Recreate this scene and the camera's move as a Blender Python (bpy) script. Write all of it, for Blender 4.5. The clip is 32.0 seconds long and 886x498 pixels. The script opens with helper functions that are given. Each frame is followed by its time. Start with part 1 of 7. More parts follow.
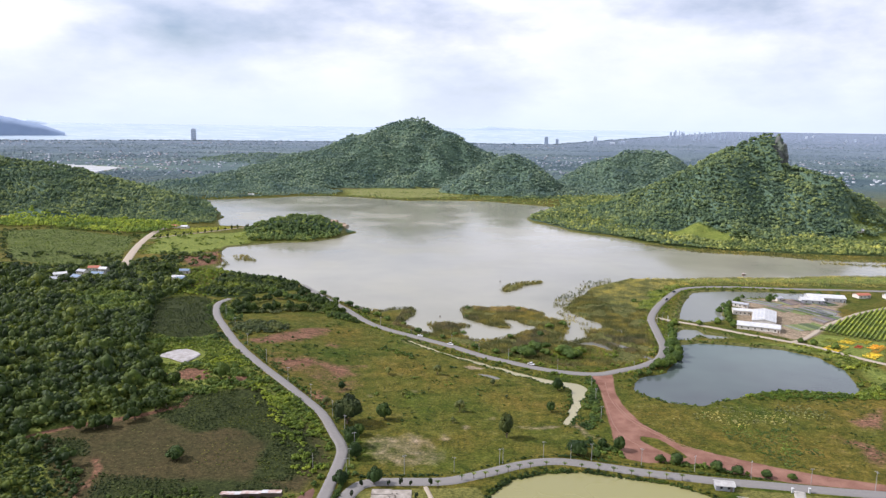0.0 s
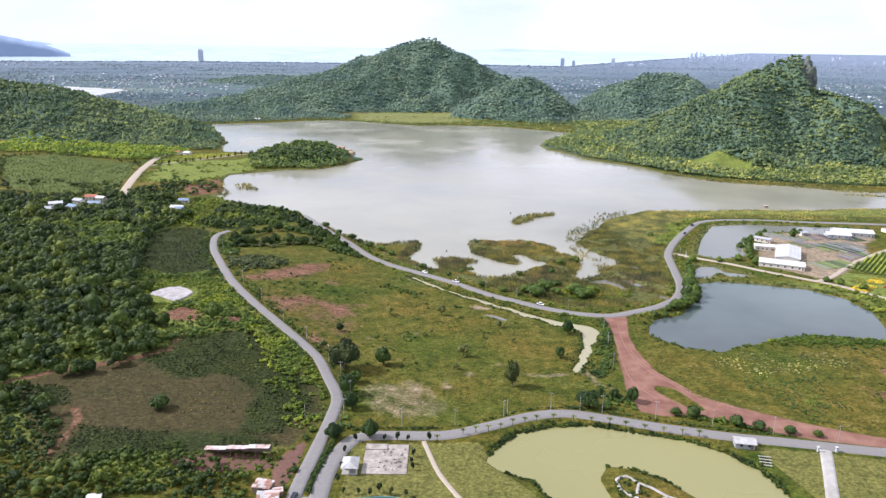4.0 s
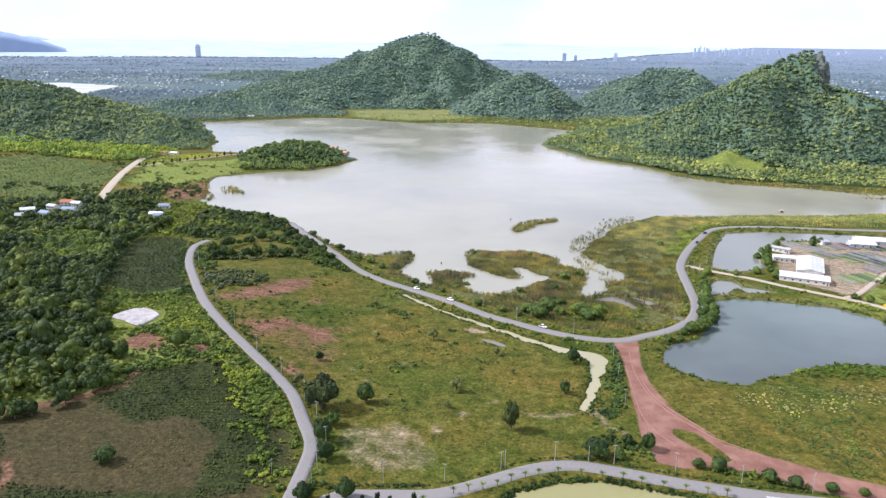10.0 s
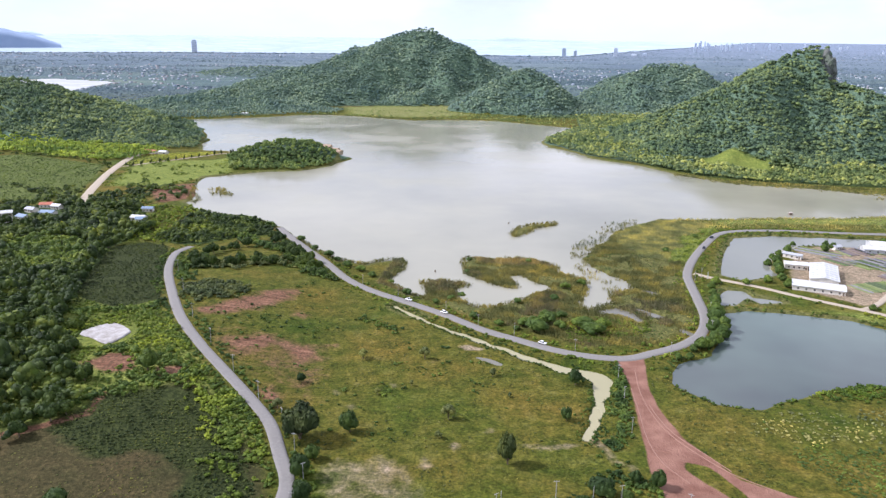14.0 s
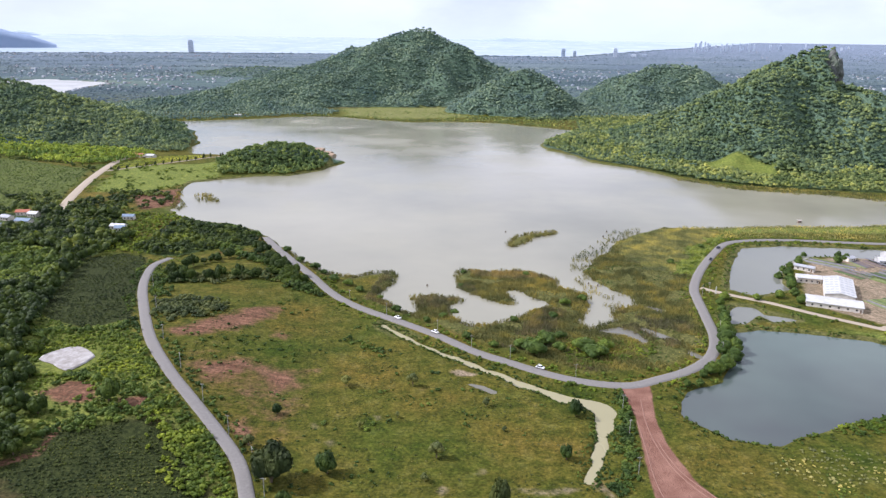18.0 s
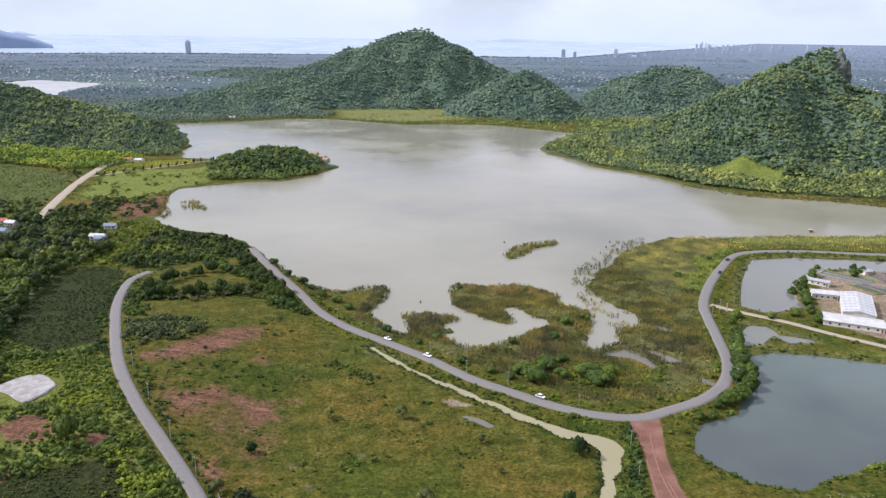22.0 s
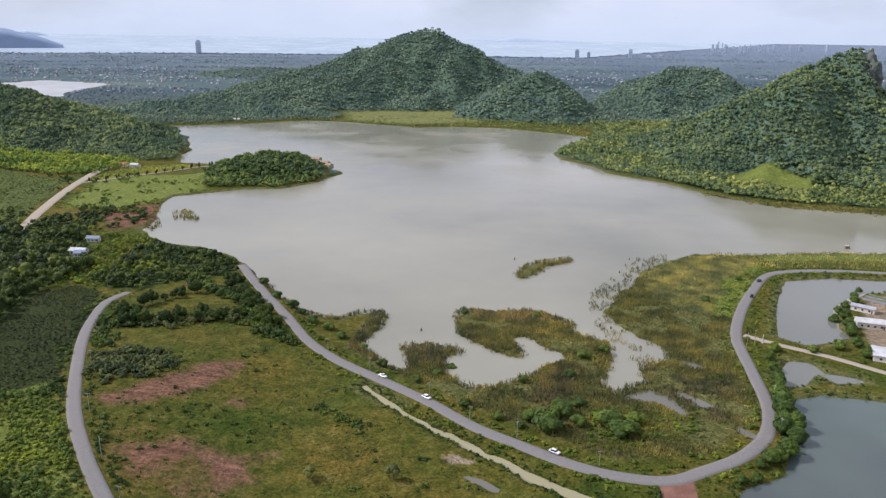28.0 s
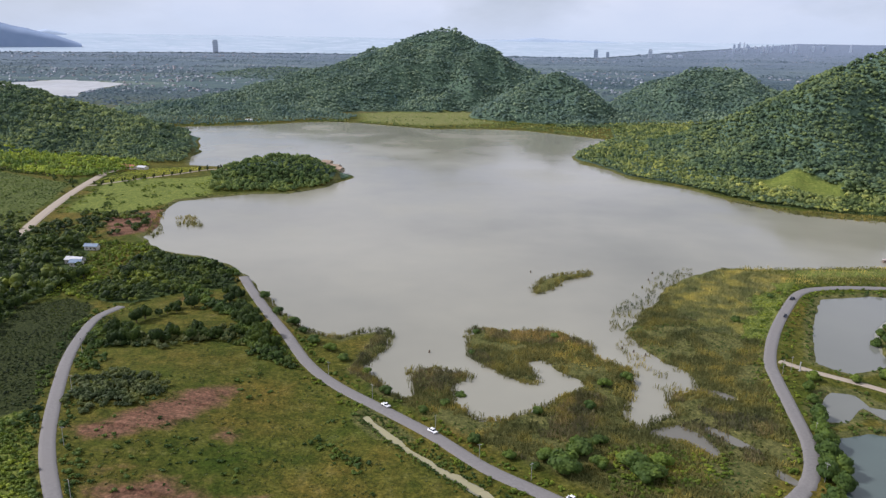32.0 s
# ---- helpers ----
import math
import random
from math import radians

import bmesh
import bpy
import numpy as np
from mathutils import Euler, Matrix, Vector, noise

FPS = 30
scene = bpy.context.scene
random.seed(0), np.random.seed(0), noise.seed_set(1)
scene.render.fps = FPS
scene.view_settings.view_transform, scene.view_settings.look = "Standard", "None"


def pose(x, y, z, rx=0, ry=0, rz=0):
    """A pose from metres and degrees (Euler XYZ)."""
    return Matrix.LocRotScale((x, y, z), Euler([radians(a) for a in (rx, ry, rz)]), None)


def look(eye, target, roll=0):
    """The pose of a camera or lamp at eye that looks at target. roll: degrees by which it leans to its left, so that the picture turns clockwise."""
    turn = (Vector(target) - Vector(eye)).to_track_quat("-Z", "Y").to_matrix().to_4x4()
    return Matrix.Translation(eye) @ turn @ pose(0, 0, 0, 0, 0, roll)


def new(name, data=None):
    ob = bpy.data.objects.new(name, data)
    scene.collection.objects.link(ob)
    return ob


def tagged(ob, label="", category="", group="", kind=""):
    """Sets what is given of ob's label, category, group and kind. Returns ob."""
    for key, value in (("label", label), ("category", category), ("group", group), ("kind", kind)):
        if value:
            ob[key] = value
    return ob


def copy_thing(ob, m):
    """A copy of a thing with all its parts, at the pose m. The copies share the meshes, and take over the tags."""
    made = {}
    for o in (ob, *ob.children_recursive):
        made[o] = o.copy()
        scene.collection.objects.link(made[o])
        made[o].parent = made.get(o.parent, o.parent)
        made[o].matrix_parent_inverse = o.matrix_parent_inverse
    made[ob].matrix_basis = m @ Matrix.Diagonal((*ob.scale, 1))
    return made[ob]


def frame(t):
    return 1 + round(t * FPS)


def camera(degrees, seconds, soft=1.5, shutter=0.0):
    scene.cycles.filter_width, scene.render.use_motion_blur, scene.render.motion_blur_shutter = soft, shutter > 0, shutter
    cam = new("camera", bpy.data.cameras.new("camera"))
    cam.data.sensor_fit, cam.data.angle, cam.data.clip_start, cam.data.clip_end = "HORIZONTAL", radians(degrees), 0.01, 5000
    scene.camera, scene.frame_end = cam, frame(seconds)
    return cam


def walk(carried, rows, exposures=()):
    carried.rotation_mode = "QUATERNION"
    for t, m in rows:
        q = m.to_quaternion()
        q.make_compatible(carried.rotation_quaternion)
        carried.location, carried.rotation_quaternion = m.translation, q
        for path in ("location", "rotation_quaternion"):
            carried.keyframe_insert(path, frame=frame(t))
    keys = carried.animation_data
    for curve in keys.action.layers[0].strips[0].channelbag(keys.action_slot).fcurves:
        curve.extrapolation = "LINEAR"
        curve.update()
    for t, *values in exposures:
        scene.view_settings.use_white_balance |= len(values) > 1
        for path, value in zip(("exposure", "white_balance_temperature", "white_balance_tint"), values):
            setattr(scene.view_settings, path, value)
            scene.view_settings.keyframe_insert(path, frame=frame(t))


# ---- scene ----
cam = camera(62.0, 32.0, 1.4)
PATH = [
    (0, (-12.16, -89.83, 145.10), (-10.43, 8.83, 128.86), 0.81),
    (0.5, (-11.46, -86.72, 144.81), (-9.72, 11.55, 126.37), 0.81),
    (1, (-10.74, -83.42, 144.96), (-9.00, 13.80, 121.58), 0.80),
    (1.5, (-10.05, -79.84, 145.48), (-8.29, 16.68, 119.39), 0.82),
    (2, (-9.39, -76.22, 145.70), (-7.60, 20.26, 119.46), 0.78),
    (3, (-8.14, -68.92, 145.72), (-6.91, 27.56, 119.45), 0.79),
    (3.5, (-7.61, -65.38, 145.67), (-7.05, 31.11, 119.41), 0.84),
    (5.5, (-5.59, -51.31, 145.85), (-5.84, 45.17, 119.57), 0.89),
    (6, (-5.13, -47.81, 145.93), (-5.39, 48.67, 119.64), 0.87),
    (7, (-4.38, -40.98, 146.18), (-4.61, 55.49, 119.84), 0.82),
    (8, (-3.77, -34.37, 146.43), (-3.95, 62.09, 120.04), 0.83),
    (9, (-3.11, -27.35, 146.56), (-3.25, 69.09, 120.11), 0.80),
    (9.5, (-2.82, -23.84, 146.66), (-2.93, 72.59, 120.16), 0.81),
    (10, (-2.46, -20.47, 146.68), (-2.55, 75.84, 119.75), 0.80),
    (10.5, (-2.05, -17.11, 146.77), (-2.13, 79.04, 119.27), 0.78),
    (11, (-1.56, -13.72, 146.89), (-1.64, 82.40, 119.30), 0.78),
    (12, (-0.76, -6.85, 147.07), (-0.79, 89.26, 119.48), 0.77),
    (13, (0.00, 0.00, 147.00), (0.00, 96.13, 119.45), 0.78),
    (14, (0.95, 6.80, 147.05), (0.94, 102.94, 119.54), 0.76),
    (14.5, (1.41, 10.20, 147.17), (1.41, 106.34, 119.66), 0.78),
    (16.5, (3.20, 24.00, 147.33), (3.28, 120.15, 119.83), 0.82),
    (17, (3.84, 27.60, 147.25), (3.91, 123.74, 119.76), 0.81),
    (18, (5.10, 34.72, 147.25), (5.18, 130.87, 119.76), 0.79),
    (19, (6.06, 41.61, 147.30), (6.18, 137.76, 119.82), 0.78),
    (20, (6.62, 48.29, 147.38), (6.80, 144.46, 119.94), 0.84),
    (21, (7.50, 54.91, 147.49), (7.69, 151.08, 120.10), 0.82),
    (22, (8.26, 62.02, 147.86), (8.37, 158.19, 120.43), 0.81),
    (23, (8.99, 69.20, 148.06), (9.12, 165.37, 120.63), 0.85),
    (24, (9.69, 76.14, 148.09), (9.84, 172.30, 120.64), 0.82),
    (25, (10.37, 83.30, 148.15), (10.52, 179.46, 120.69), 0.83),
    (25.5, (10.72, 86.94, 148.15), (10.89, 183.10, 120.68), 0.81),
    (27.5, (12.09, 101.24, 148.06), (11.26, 197.39, 120.60), 0.85),
    (28, (12.47, 104.81, 148.11), (10.97, 200.96, 120.64), 0.84),
    (28.5, (12.80, 108.23, 148.17), (10.55, 204.35, 120.67), 0.85),
    (29, (13.16, 111.62, 148.18), (10.18, 207.72, 120.69), 0.89),
    (29.5, (13.45, 115.08, 148.16), (10.08, 211.17, 120.68), 0.92),
    (30, (13.76, 118.61, 148.21), (10.40, 214.70, 120.74), 0.91),
    (31, (14.37, 125.64, 148.35), (11.03, 221.72, 120.84), 0.89),
    (32, (14.79, 132.51, 148.71), (11.08, 228.57, 121.15), 0.90),
]
EXPO = [(0, 0.3, 5950, 22), (1, 0.28, 5900, 23), (2, 0.38, 5850, 23), (6, 0.61, 5720, 23), (9, 0.62, 5680, 23), (13, 0.56, 5700, 23), (20, 0.28, 5830, 23), (25, 0.05, 5850, 23), (32, -0.12, 5830, 22)]
walk(cam, [(t, look(e, q, r)) for t, e, q, r in PATH], EXPO)

# ---- sky and sun ----
SUN_EL, SUN_AZ = 42.0, -84.0       # degrees; azimuth from +y, negative to the west
world = bpy.data.worlds.new("sky")
scene.world = world
world.use_nodes = True
wn, wl = world.node_tree.nodes, world.node_tree.links
wn.clear()


def wnode(kind, **sets):
    n = wn.new(kind)
    for key, val in sets.items():
        n.inputs[key].default_value = val
    return n


sky = wn.new("ShaderNodeTexSky")
sky.sky_type, sky.sun_disc = "NISHITA", False
sky.sun_elevation, sky.sun_rotation = radians(SUN_EL), radians(SUN_AZ)
sky.air_density, sky.dust_density, sky.ozone_density = 1.0, 1.0, 1.0
sky_gain = wn.new("ShaderNodeVectorMath")
sky_gain.operation = "SCALE"
sky_gain.inputs["Scale"].default_value = 0.085
coord = wn.new("ShaderNodeTexCoord")
stretch = wn.new("ShaderNodeMapping")
stretch.inputs["Scale"].default_value = (1.2, 1.2, 3.0)
stretch.inputs["Location"].default_value = (0.35, 0.2, 0.0)
cloud = wnode("ShaderNodeTexNoise", Scale=1.9, Detail=8.0, Roughness=0.55)
cover = wn.new("ShaderNodeValToRGB")
cover.color_ramp.elements[0].position, cover.color_ramp.elements[1].position = 0.31, 0.52
shade = wnode("ShaderNodeTexNoise", Scale=3.1, Detail=6.0, Roughness=0.6)
tone = wn.new("ShaderNodeValToRGB")
tone.color_ramp.elements[0].position, tone.color_ramp.elements[0].color = 0.38, (0.74, 0.79, 0.83, 1)
tone.color_ramp.elements[1].position, tone.color_ramp.elements[1].color = 0.58, (0.875, 0.90, 0.885, 1)
mix = wn.new("ShaderNodeMix")
mix.data_type = "RGBA"
back = wnode("ShaderNodeBackground", Strength=1.0)
wout = wn.new("ShaderNodeOutputWorld")
wl.new(sky.outputs[0], sky_gain.inputs[0])
wl.new(coord.outputs["Generated"], stretch.inputs[0])
wl.new(stretch.outputs[0], cloud.inputs["Vector"])
wl.new(stretch.outputs[0], shade.inputs["Vector"])
wl.new(cloud.outputs[0], cover.inputs[0])
wl.new(shade.outputs[0], tone.inputs[0])
wl.new(cover.outputs[0], mix.inputs["Factor"])
wl.new(sky_gain.outputs[0], mix.inputs["A"])
wl.new(tone.outputs[0], mix.inputs["B"])
apart = wn.new("ShaderNodeSeparateXYZ")
wl.new(coord.outputs["Generated"], apart.inputs[0])
low = wn.new("ShaderNodeMapRange")
low.inputs["From Min"].default_value, low.inputs["From Max"].default_value = 0.0, 0.11
low.inputs["To Min"].default_value, low.inputs["To Max"].default_value = 0.85, 0.0
wl.new(apart.outputs["Z"], low.inputs["Value"])
haze = wn.new("ShaderNodeMix")
haze.data_type = "RGBA"
haze.inputs["B"].default_value = (0.66, 0.765, 0.83, 1)
wl.new(low.outputs[0], haze.inputs["Factor"])
wl.new(mix.outputs["Result"], haze.inputs["A"])
wl.new(haze.outputs["Result"], back.inputs["Color"])
wl.new(back.outputs[0], wout.inputs[0])

sun_data = bpy.data.lights.new("sun", "SUN")
sun_data.energy, sun_data.angle, sun_data.color = 4.3, radians(4.0), (1.0, 0.95, 0.86)
sun = new("sun", sun_data)
toward = Vector((math.sin(radians(SUN_AZ)) * math.cos(radians(SUN_EL)), math.cos(radians(SUN_AZ)) * math.cos(radians(SUN_EL)), math.sin(radians(SUN_EL))))
sun.matrix_world = look(toward * 500, (0, 0, 0))


# ---- materials ----
def links_of(name):
    m = bpy.data.materials.new(name)
    m.use_nodes = True
    nt = m.node_tree
    bsdf = nt.nodes["Principled BSDF"]
    return m, nt.nodes, nt.links, bsdf


def ramp(nodes, stops, mode="LINEAR"):
    r = nodes.new("ShaderNodeValToRGB")
    r.color_ramp.interpolation = mode
    el = r.color_ramp.elements
    while len(el) < len(stops):
        el.new(0.5)
    for e, (p, c) in zip(el, stops):
        e.position, e.color = p, (*c, 1)
    return r


def noise_at(nodes, links, scale, detail=5.0, rough=0.55, src="Object", vec=None):
    n = nodes.new("ShaderNodeTexNoise")
    n.inputs["Scale"].default_value, n.inputs["Detail"].default_value, n.inputs["Roughness"].default_value = scale, detail, rough
    if vec is None:
        c = nodes.new("ShaderNodeTexCoord")
        vec = c.outputs[src]
    links.new(vec, n.inputs["Vector"])
    return n


def blend(nodes, links, fac, a, b, how="MIX"):
    m = nodes.new("ShaderNodeMix")
    m.data_type, m.blend_type = "RGBA", how
    for sock, val in (("Factor", fac), ("A", a), ("B", b)):
        if hasattr(val, "is_linked"):
            links.new(val, m.inputs[sock])
        elif sock == "Factor":
            m.inputs[0].default_value = val
        else:
            m.inputs[sock].default_value = (*val, 1)
    return m.outputs["Result"]


def bumped(nodes, links, bsdf, height, strength, distance):
    b = nodes.new("ShaderNodeBump")
    b.inputs["Strength"].default_value, b.inputs["Distance"].default_value = strength, distance
    links.new(height, b.inputs["Height"])
    links.new(b.outputs[0], bsdf.inputs["Normal"])


def worn(name, c1, c2, scale=1.0, rough=0.8, bump=0.3, metal=0.0, c3=None, big=0.07, src="Object", depth=0.05):
    """A surface in two tones with fine grain, broad stains and relief."""
    m, n, l, b = links_of(name)
    fine = noise_at(n, l, scale, 6, 0.65, src)
    broad = noise_at(n, l, scale * big, 4, 0.6, src)
    r1 = ramp(n, [(0.3, c1), (0.7, c2)])
    l.new(fine.outputs[0], r1.inputs[0])
    r2 = ramp(n, [(0.35, (0, 0, 0)), (0.7, (1, 1, 1))])
    l.new(broad.outputs[0], r2.inputs[0])
    col = blend(n, l, r2.outputs[0], r1.outputs[0], c3 or tuple(0.6 * a + 0.25 * d for a, d in zip(c1, c2)))
    l.new(col, b.inputs["Base Color"])
    b.inputs["Roughness"].default_value, b.inputs["Metallic"].default_value = rough, metal
    b.inputs["Specular IOR Level"].default_value = 0.3
    if bump:
        bumped(n, l, b, fine.outputs[0], bump, depth)
    return m


def foliage(name, dark, mid, light, scale=0.5, island=True, vary=1.0):
    """Leaves: a tone for each clump, broad drifts of colour, fine leaf relief."""
    m, n, l, b = links_of(name)
    if island:
        g = n.new("ShaderNodeNewGeometry")
        pick = g.outputs["Random Per Island"]
    else:
        g = n.new("ShaderNodeObjectInfo")
        pick = g.outputs["Random"]
    pos = n.new("ShaderNodeNewGeometry").outputs["Position"]
    r1 = ramp(n, [(0.0, dark), (0.5, mid), (1.0, light)])
    tree = n.new("ShaderNodeAttribute")
    tree.attribute_name = "tone"
    lobe = n.new("ShaderNodeMath")
    lobe.operation = "MULTIPLY_ADD"
    lobe.inputs[1].default_value, lobe.inputs[2].default_value = 0.5, 0.25
    l.new(pick, lobe.inputs[0])
    total = n.new("ShaderNodeMath")
    l.new(lobe.outputs[0], total.inputs[0])
    l.new(tree.outputs["Fac"], total.inputs[1])
    l.new(total.outputs[0], r1.inputs[0])
    drift = noise_at(n, l, 0.012, 4, 0.6, vec=pos)
    r2 = ramp(n, [(0.34, (0.6, 0.7, 0.72)), (0.66, (1.4, 1.28, 1.05))])
    l.new(drift.outputs[0], r2.inputs[0])
    leaf = noise_at(n, l, scale, 5, 0.7, vec=pos)
    r3 = ramp(n, [(0.3, (0.7, 0.74, 0.7)), (0.72, (1.3, 1.25, 1.15))])
    l.new(leaf.outputs[0], r3.inputs[0])
    c = blend(n, l, 1.0, r1.outputs[0], r2.outputs[0], "MULTIPLY")
    c = blend(n, l, vary, c, r3.outputs[0], "MULTIPLY")
    each = noise_at(n, l, 0.085, 2, 0.5, vec=pos)
    r4 = ramp(n, [(0.36, (0.58, 0.66, 0.7)), (0.5, (0.95, 0.97, 1.0)), (0.64, (1.55, 1.42, 1.1))])
    l.new(each.outputs[0], r4.inputs[0])
    c = blend(n, l, vary, c, r4.outputs[0], "MULTIPLY")
    l.new(c, b.inputs["Base Color"])
    b.inputs["Roughness"].default_value = 0.65
    b.inputs["Specular IOR Level"].default_value = 0.25
    bumped(n, l, b, leaf.outputs[0], 0.7, 0.6)
    thin = n.new("ShaderNodeBsdfTranslucent")
    l.new(c, thin.inputs["Color"])
    both = n.new("ShaderNodeMixShader")
    both.inputs[0].default_value = 0.26
    l.new(b.outputs[0], both.inputs[1])
    l.new(thin.outputs[0], both.inputs[2])
    l.new(both.outputs[0], n["Material Output"].inputs["Surface"])
    return m


def water(name, c1, c2, rough=0.08, ripple=0.12, scale=0.6, gloss=0.5):
    m, n, l, b = links_of(name)
    pos = n.new("ShaderNodeNewGeometry").outputs["Position"]
    broad = noise_at(n, l, 0.006, 4, 0.55, vec=pos)
    r = ramp(n, [(0.35, c1), (0.68, c2)])
    l.new(broad.outputs[0], r.inputs[0])
    l.new(r.outputs[0], b.inputs["Base Color"])
    waves = noise_at(n, l, scale, 3, 0.6, vec=pos)
    gust = noise_at(n, l, 0.012, 3, 0.5, vec=pos)
    rr = ramp(n, [(0.4, (rough, rough, rough)), (0.65, (rough * 2.6, rough * 2.6, rough * 2.6))])
    l.new(gust.outputs[0], rr.inputs[0])
    l.new(rr.outputs[0], b.inputs["Roughness"])
    b.inputs["IOR"].default_value = 1.33
    b.inputs["Specular IOR Level"].default_value = gloss
    bumped(n, l, b, waves.outputs[0], ripple, 0.15)
    return m


M_LAKE = water("lake_water", (0.21, 0.205, 0.155), (0.285, 0.275, 0.205))
M_POOLS = water("marsh_pool_water", (0.12, 0.115, 0.09), (0.16, 0.15, 0.115))
M_POND = water("pond_water", (0.05, 0.058, 0.06), (0.10, 0.135, 0.115), 0.05)
M_FISH = water("fish_pond_water", (0.135, 0.14, 0.118), (0.17, 0.175, 0.145), 0.06)
M_OLIVE = water("algae_water", (0.19, 0.18, 0.068), (0.235, 0.222, 0.088), 0.2, 0.1)
M_CANAL = water("canal_water", (0.26, 0.24, 0.13), (0.33, 0.30, 0.175), 0.2, 0.1)
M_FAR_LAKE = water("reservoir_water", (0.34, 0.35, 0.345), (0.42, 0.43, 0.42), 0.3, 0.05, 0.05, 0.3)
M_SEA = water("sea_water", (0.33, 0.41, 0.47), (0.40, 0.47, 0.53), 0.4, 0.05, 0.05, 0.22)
M_ROAD = worn("worn_asphalt", (0.145, 0.138, 0.127), (0.215, 0.205, 0.19), 0.9, 0.85, 0.2, c3=(0.18, 0.17, 0.155))
M_DIRTROAD = worn("pale_dirt", (0.28, 0.235, 0.17), (0.38, 0.325, 0.25), 0.8, 0.95, 0.3, c3=(0.33, 0.28, 0.21))
M_CONCRETE = worn("concrete", (0.33, 0.315, 0.28), (0.43, 0.41, 0.37), 0.7, 0.85, 0.2, c3=(0.27, 0.255, 0.22), big=0.3)
M_FOREST = foliage("forest_leaves", (0.018, 0.036, 0.008), (0.044, 0.074, 0.014), (0.115, 0.15, 0.027))
# hill leaves paled and cooled: some distance haze put into the colour
M_FAR = foliage("hazed_hill_leaves", (0.072, 0.12, 0.08), (0.13, 0.19, 0.098), (0.215, 0.275, 0.108), 0.25, True, 0.6)
# stronger haze put into the leaf colour of the farthest hills
M_PEAK = foliage("hazed_far_leaves", (0.108, 0.17, 0.158), (0.145, 0.218, 0.183), (0.20, 0.28, 0.195), 0.2, True, 0.5)

M_CAPE = foliage("plantation_crowns", (0.10, 0.145, 0.05), (0.185, 0.235, 0.08), (0.29, 0.325, 0.12), 0.25)
M_ISLAND = foliage("island_leaves", (0.06, 0.105, 0.035), (0.12, 0.18, 0.05), (0.22, 0.27, 0.07), 0.4, True, 0.7)
M_LIGHT = foliage("grove_leaves", (0.06, 0.10, 0.016), (0.10, 0.15, 0.024), (0.165, 0.21, 0.04), 0.8)
M_SCRUB = foliage("scrub_leaves", (0.022, 0.043, 0.008), (0.043, 0.074, 0.013), (0.085, 0.12, 0.02), 0.8)
M_RICE = foliage("rice_leaves", (0.29, 0.32, 0.035), (0.35, 0.375, 0.045), (0.41, 0.42, 0.06), 0.3, True, 0.4)
M_YOUNG = foliage("young_crowns", (0.17, 0.25, 0.03), (0.24, 0.32, 0.04), (0.30, 0.37, 0.06), 0.3)

# ---- plan helpers ----
def smooth(points, step=4.0, closed=False):
    """A rounded line through the plan's corners."""
    p = [np.array(q, float) for q in points]
    n = len(p)
    out = []
    for i in range(n if closed else n - 1):
        a, b, c, d = (p[(i + k) % n] if closed else p[min(max(i + k, 0), n - 1)] for k in (-1, 0, 1, 2))
        m = max(2, int(np.linalg.norm(c - b) / step))
        for j in range(m):
            t = j / m
            out.append(0.5 * (2 * b + (c - a) * t + (2 * a - 5 * b + 4 * c - d) * t * t + (3 * b - a - 3 * c + d) * t ** 3))
    if not closed:
        out.append(p[-1])
    return np.array(out)


def line_dist(pts, X, Y, closed=False):
    best = np.full(X.shape, 1e9)
    n = len(pts)
    for i in range(n if closed else n - 1):
        (ax, ay), (bx, by) = pts[i], pts[(i + 1) % n]
        dx, dy = bx - ax, by - ay
        t = np.clip(((X - ax) * dx + (Y - ay) * dy) / (dx * dx + dy * dy + 1e-9), 0, 1)
        best = np.minimum(best, (X - ax - t * dx) ** 2 + (Y - ay - t * dy) ** 2)
    return np.sqrt(best)


def inside(pts, X, Y):
    hit = np.zeros(X.shape, bool)
    n = len(pts)
    for i in range(n):
        (ax, ay), (bx, by) = pts[i], pts[(i + 1) % n]
        cross = (ay > Y) != (by > Y)
        hit ^= cross & (X < (bx - ax) * (Y - ay) / (by - ay + 1e-12) + ax)
    return hit


def edge_dist(pts, X, Y):
    """Distance to an outline in the plan, negative inside it, far values left rough."""
    pts = np.array(pts, float)
    out = np.full(X.shape, 1e3)
    lo, hi = pts.min(0) - 40, pts.max(0) + 40
    near = (X > lo[0]) & (X < hi[0]) & (Y > lo[1]) & (Y < hi[1])
    if near.any():
        d = line_dist(pts, X[near], Y[near], True)
        out[near] = np.where(inside(pts, X[near], Y[near]), -d, d)
    return out


_table = np.random.RandomState(7).rand(256, 256)


def grain(X, Y, size, layers=3):
    """Smooth noise over the plan, 0 to 1."""
    total, amp, norm = 0, 1.0, 0
    for k in range(layers):
        u, v = X / size * 2 ** k + 17.3 * k, Y / size * 2 ** k + 9.1 * k
        iu, iv = np.floor(u).astype(int), np.floor(v).astype(int)
        fu, fv = u - iu, v - iv
        fu, fv = fu * fu * (3 - 2 * fu), fv * fv * (3 - 2 * fv)
        g = lambda a, b: _table[a % 256, b % 256]
        total = total + amp * ((g(iu, iv) * (1 - fu) + g(iu + 1, iv) * fu) * (1 - fv) + (g(iu, iv + 1) * (1 - fu) + g(iu + 1, iv + 1) * fu) * fv)
        norm += amp
        amp *= 0.5
    return total / norm


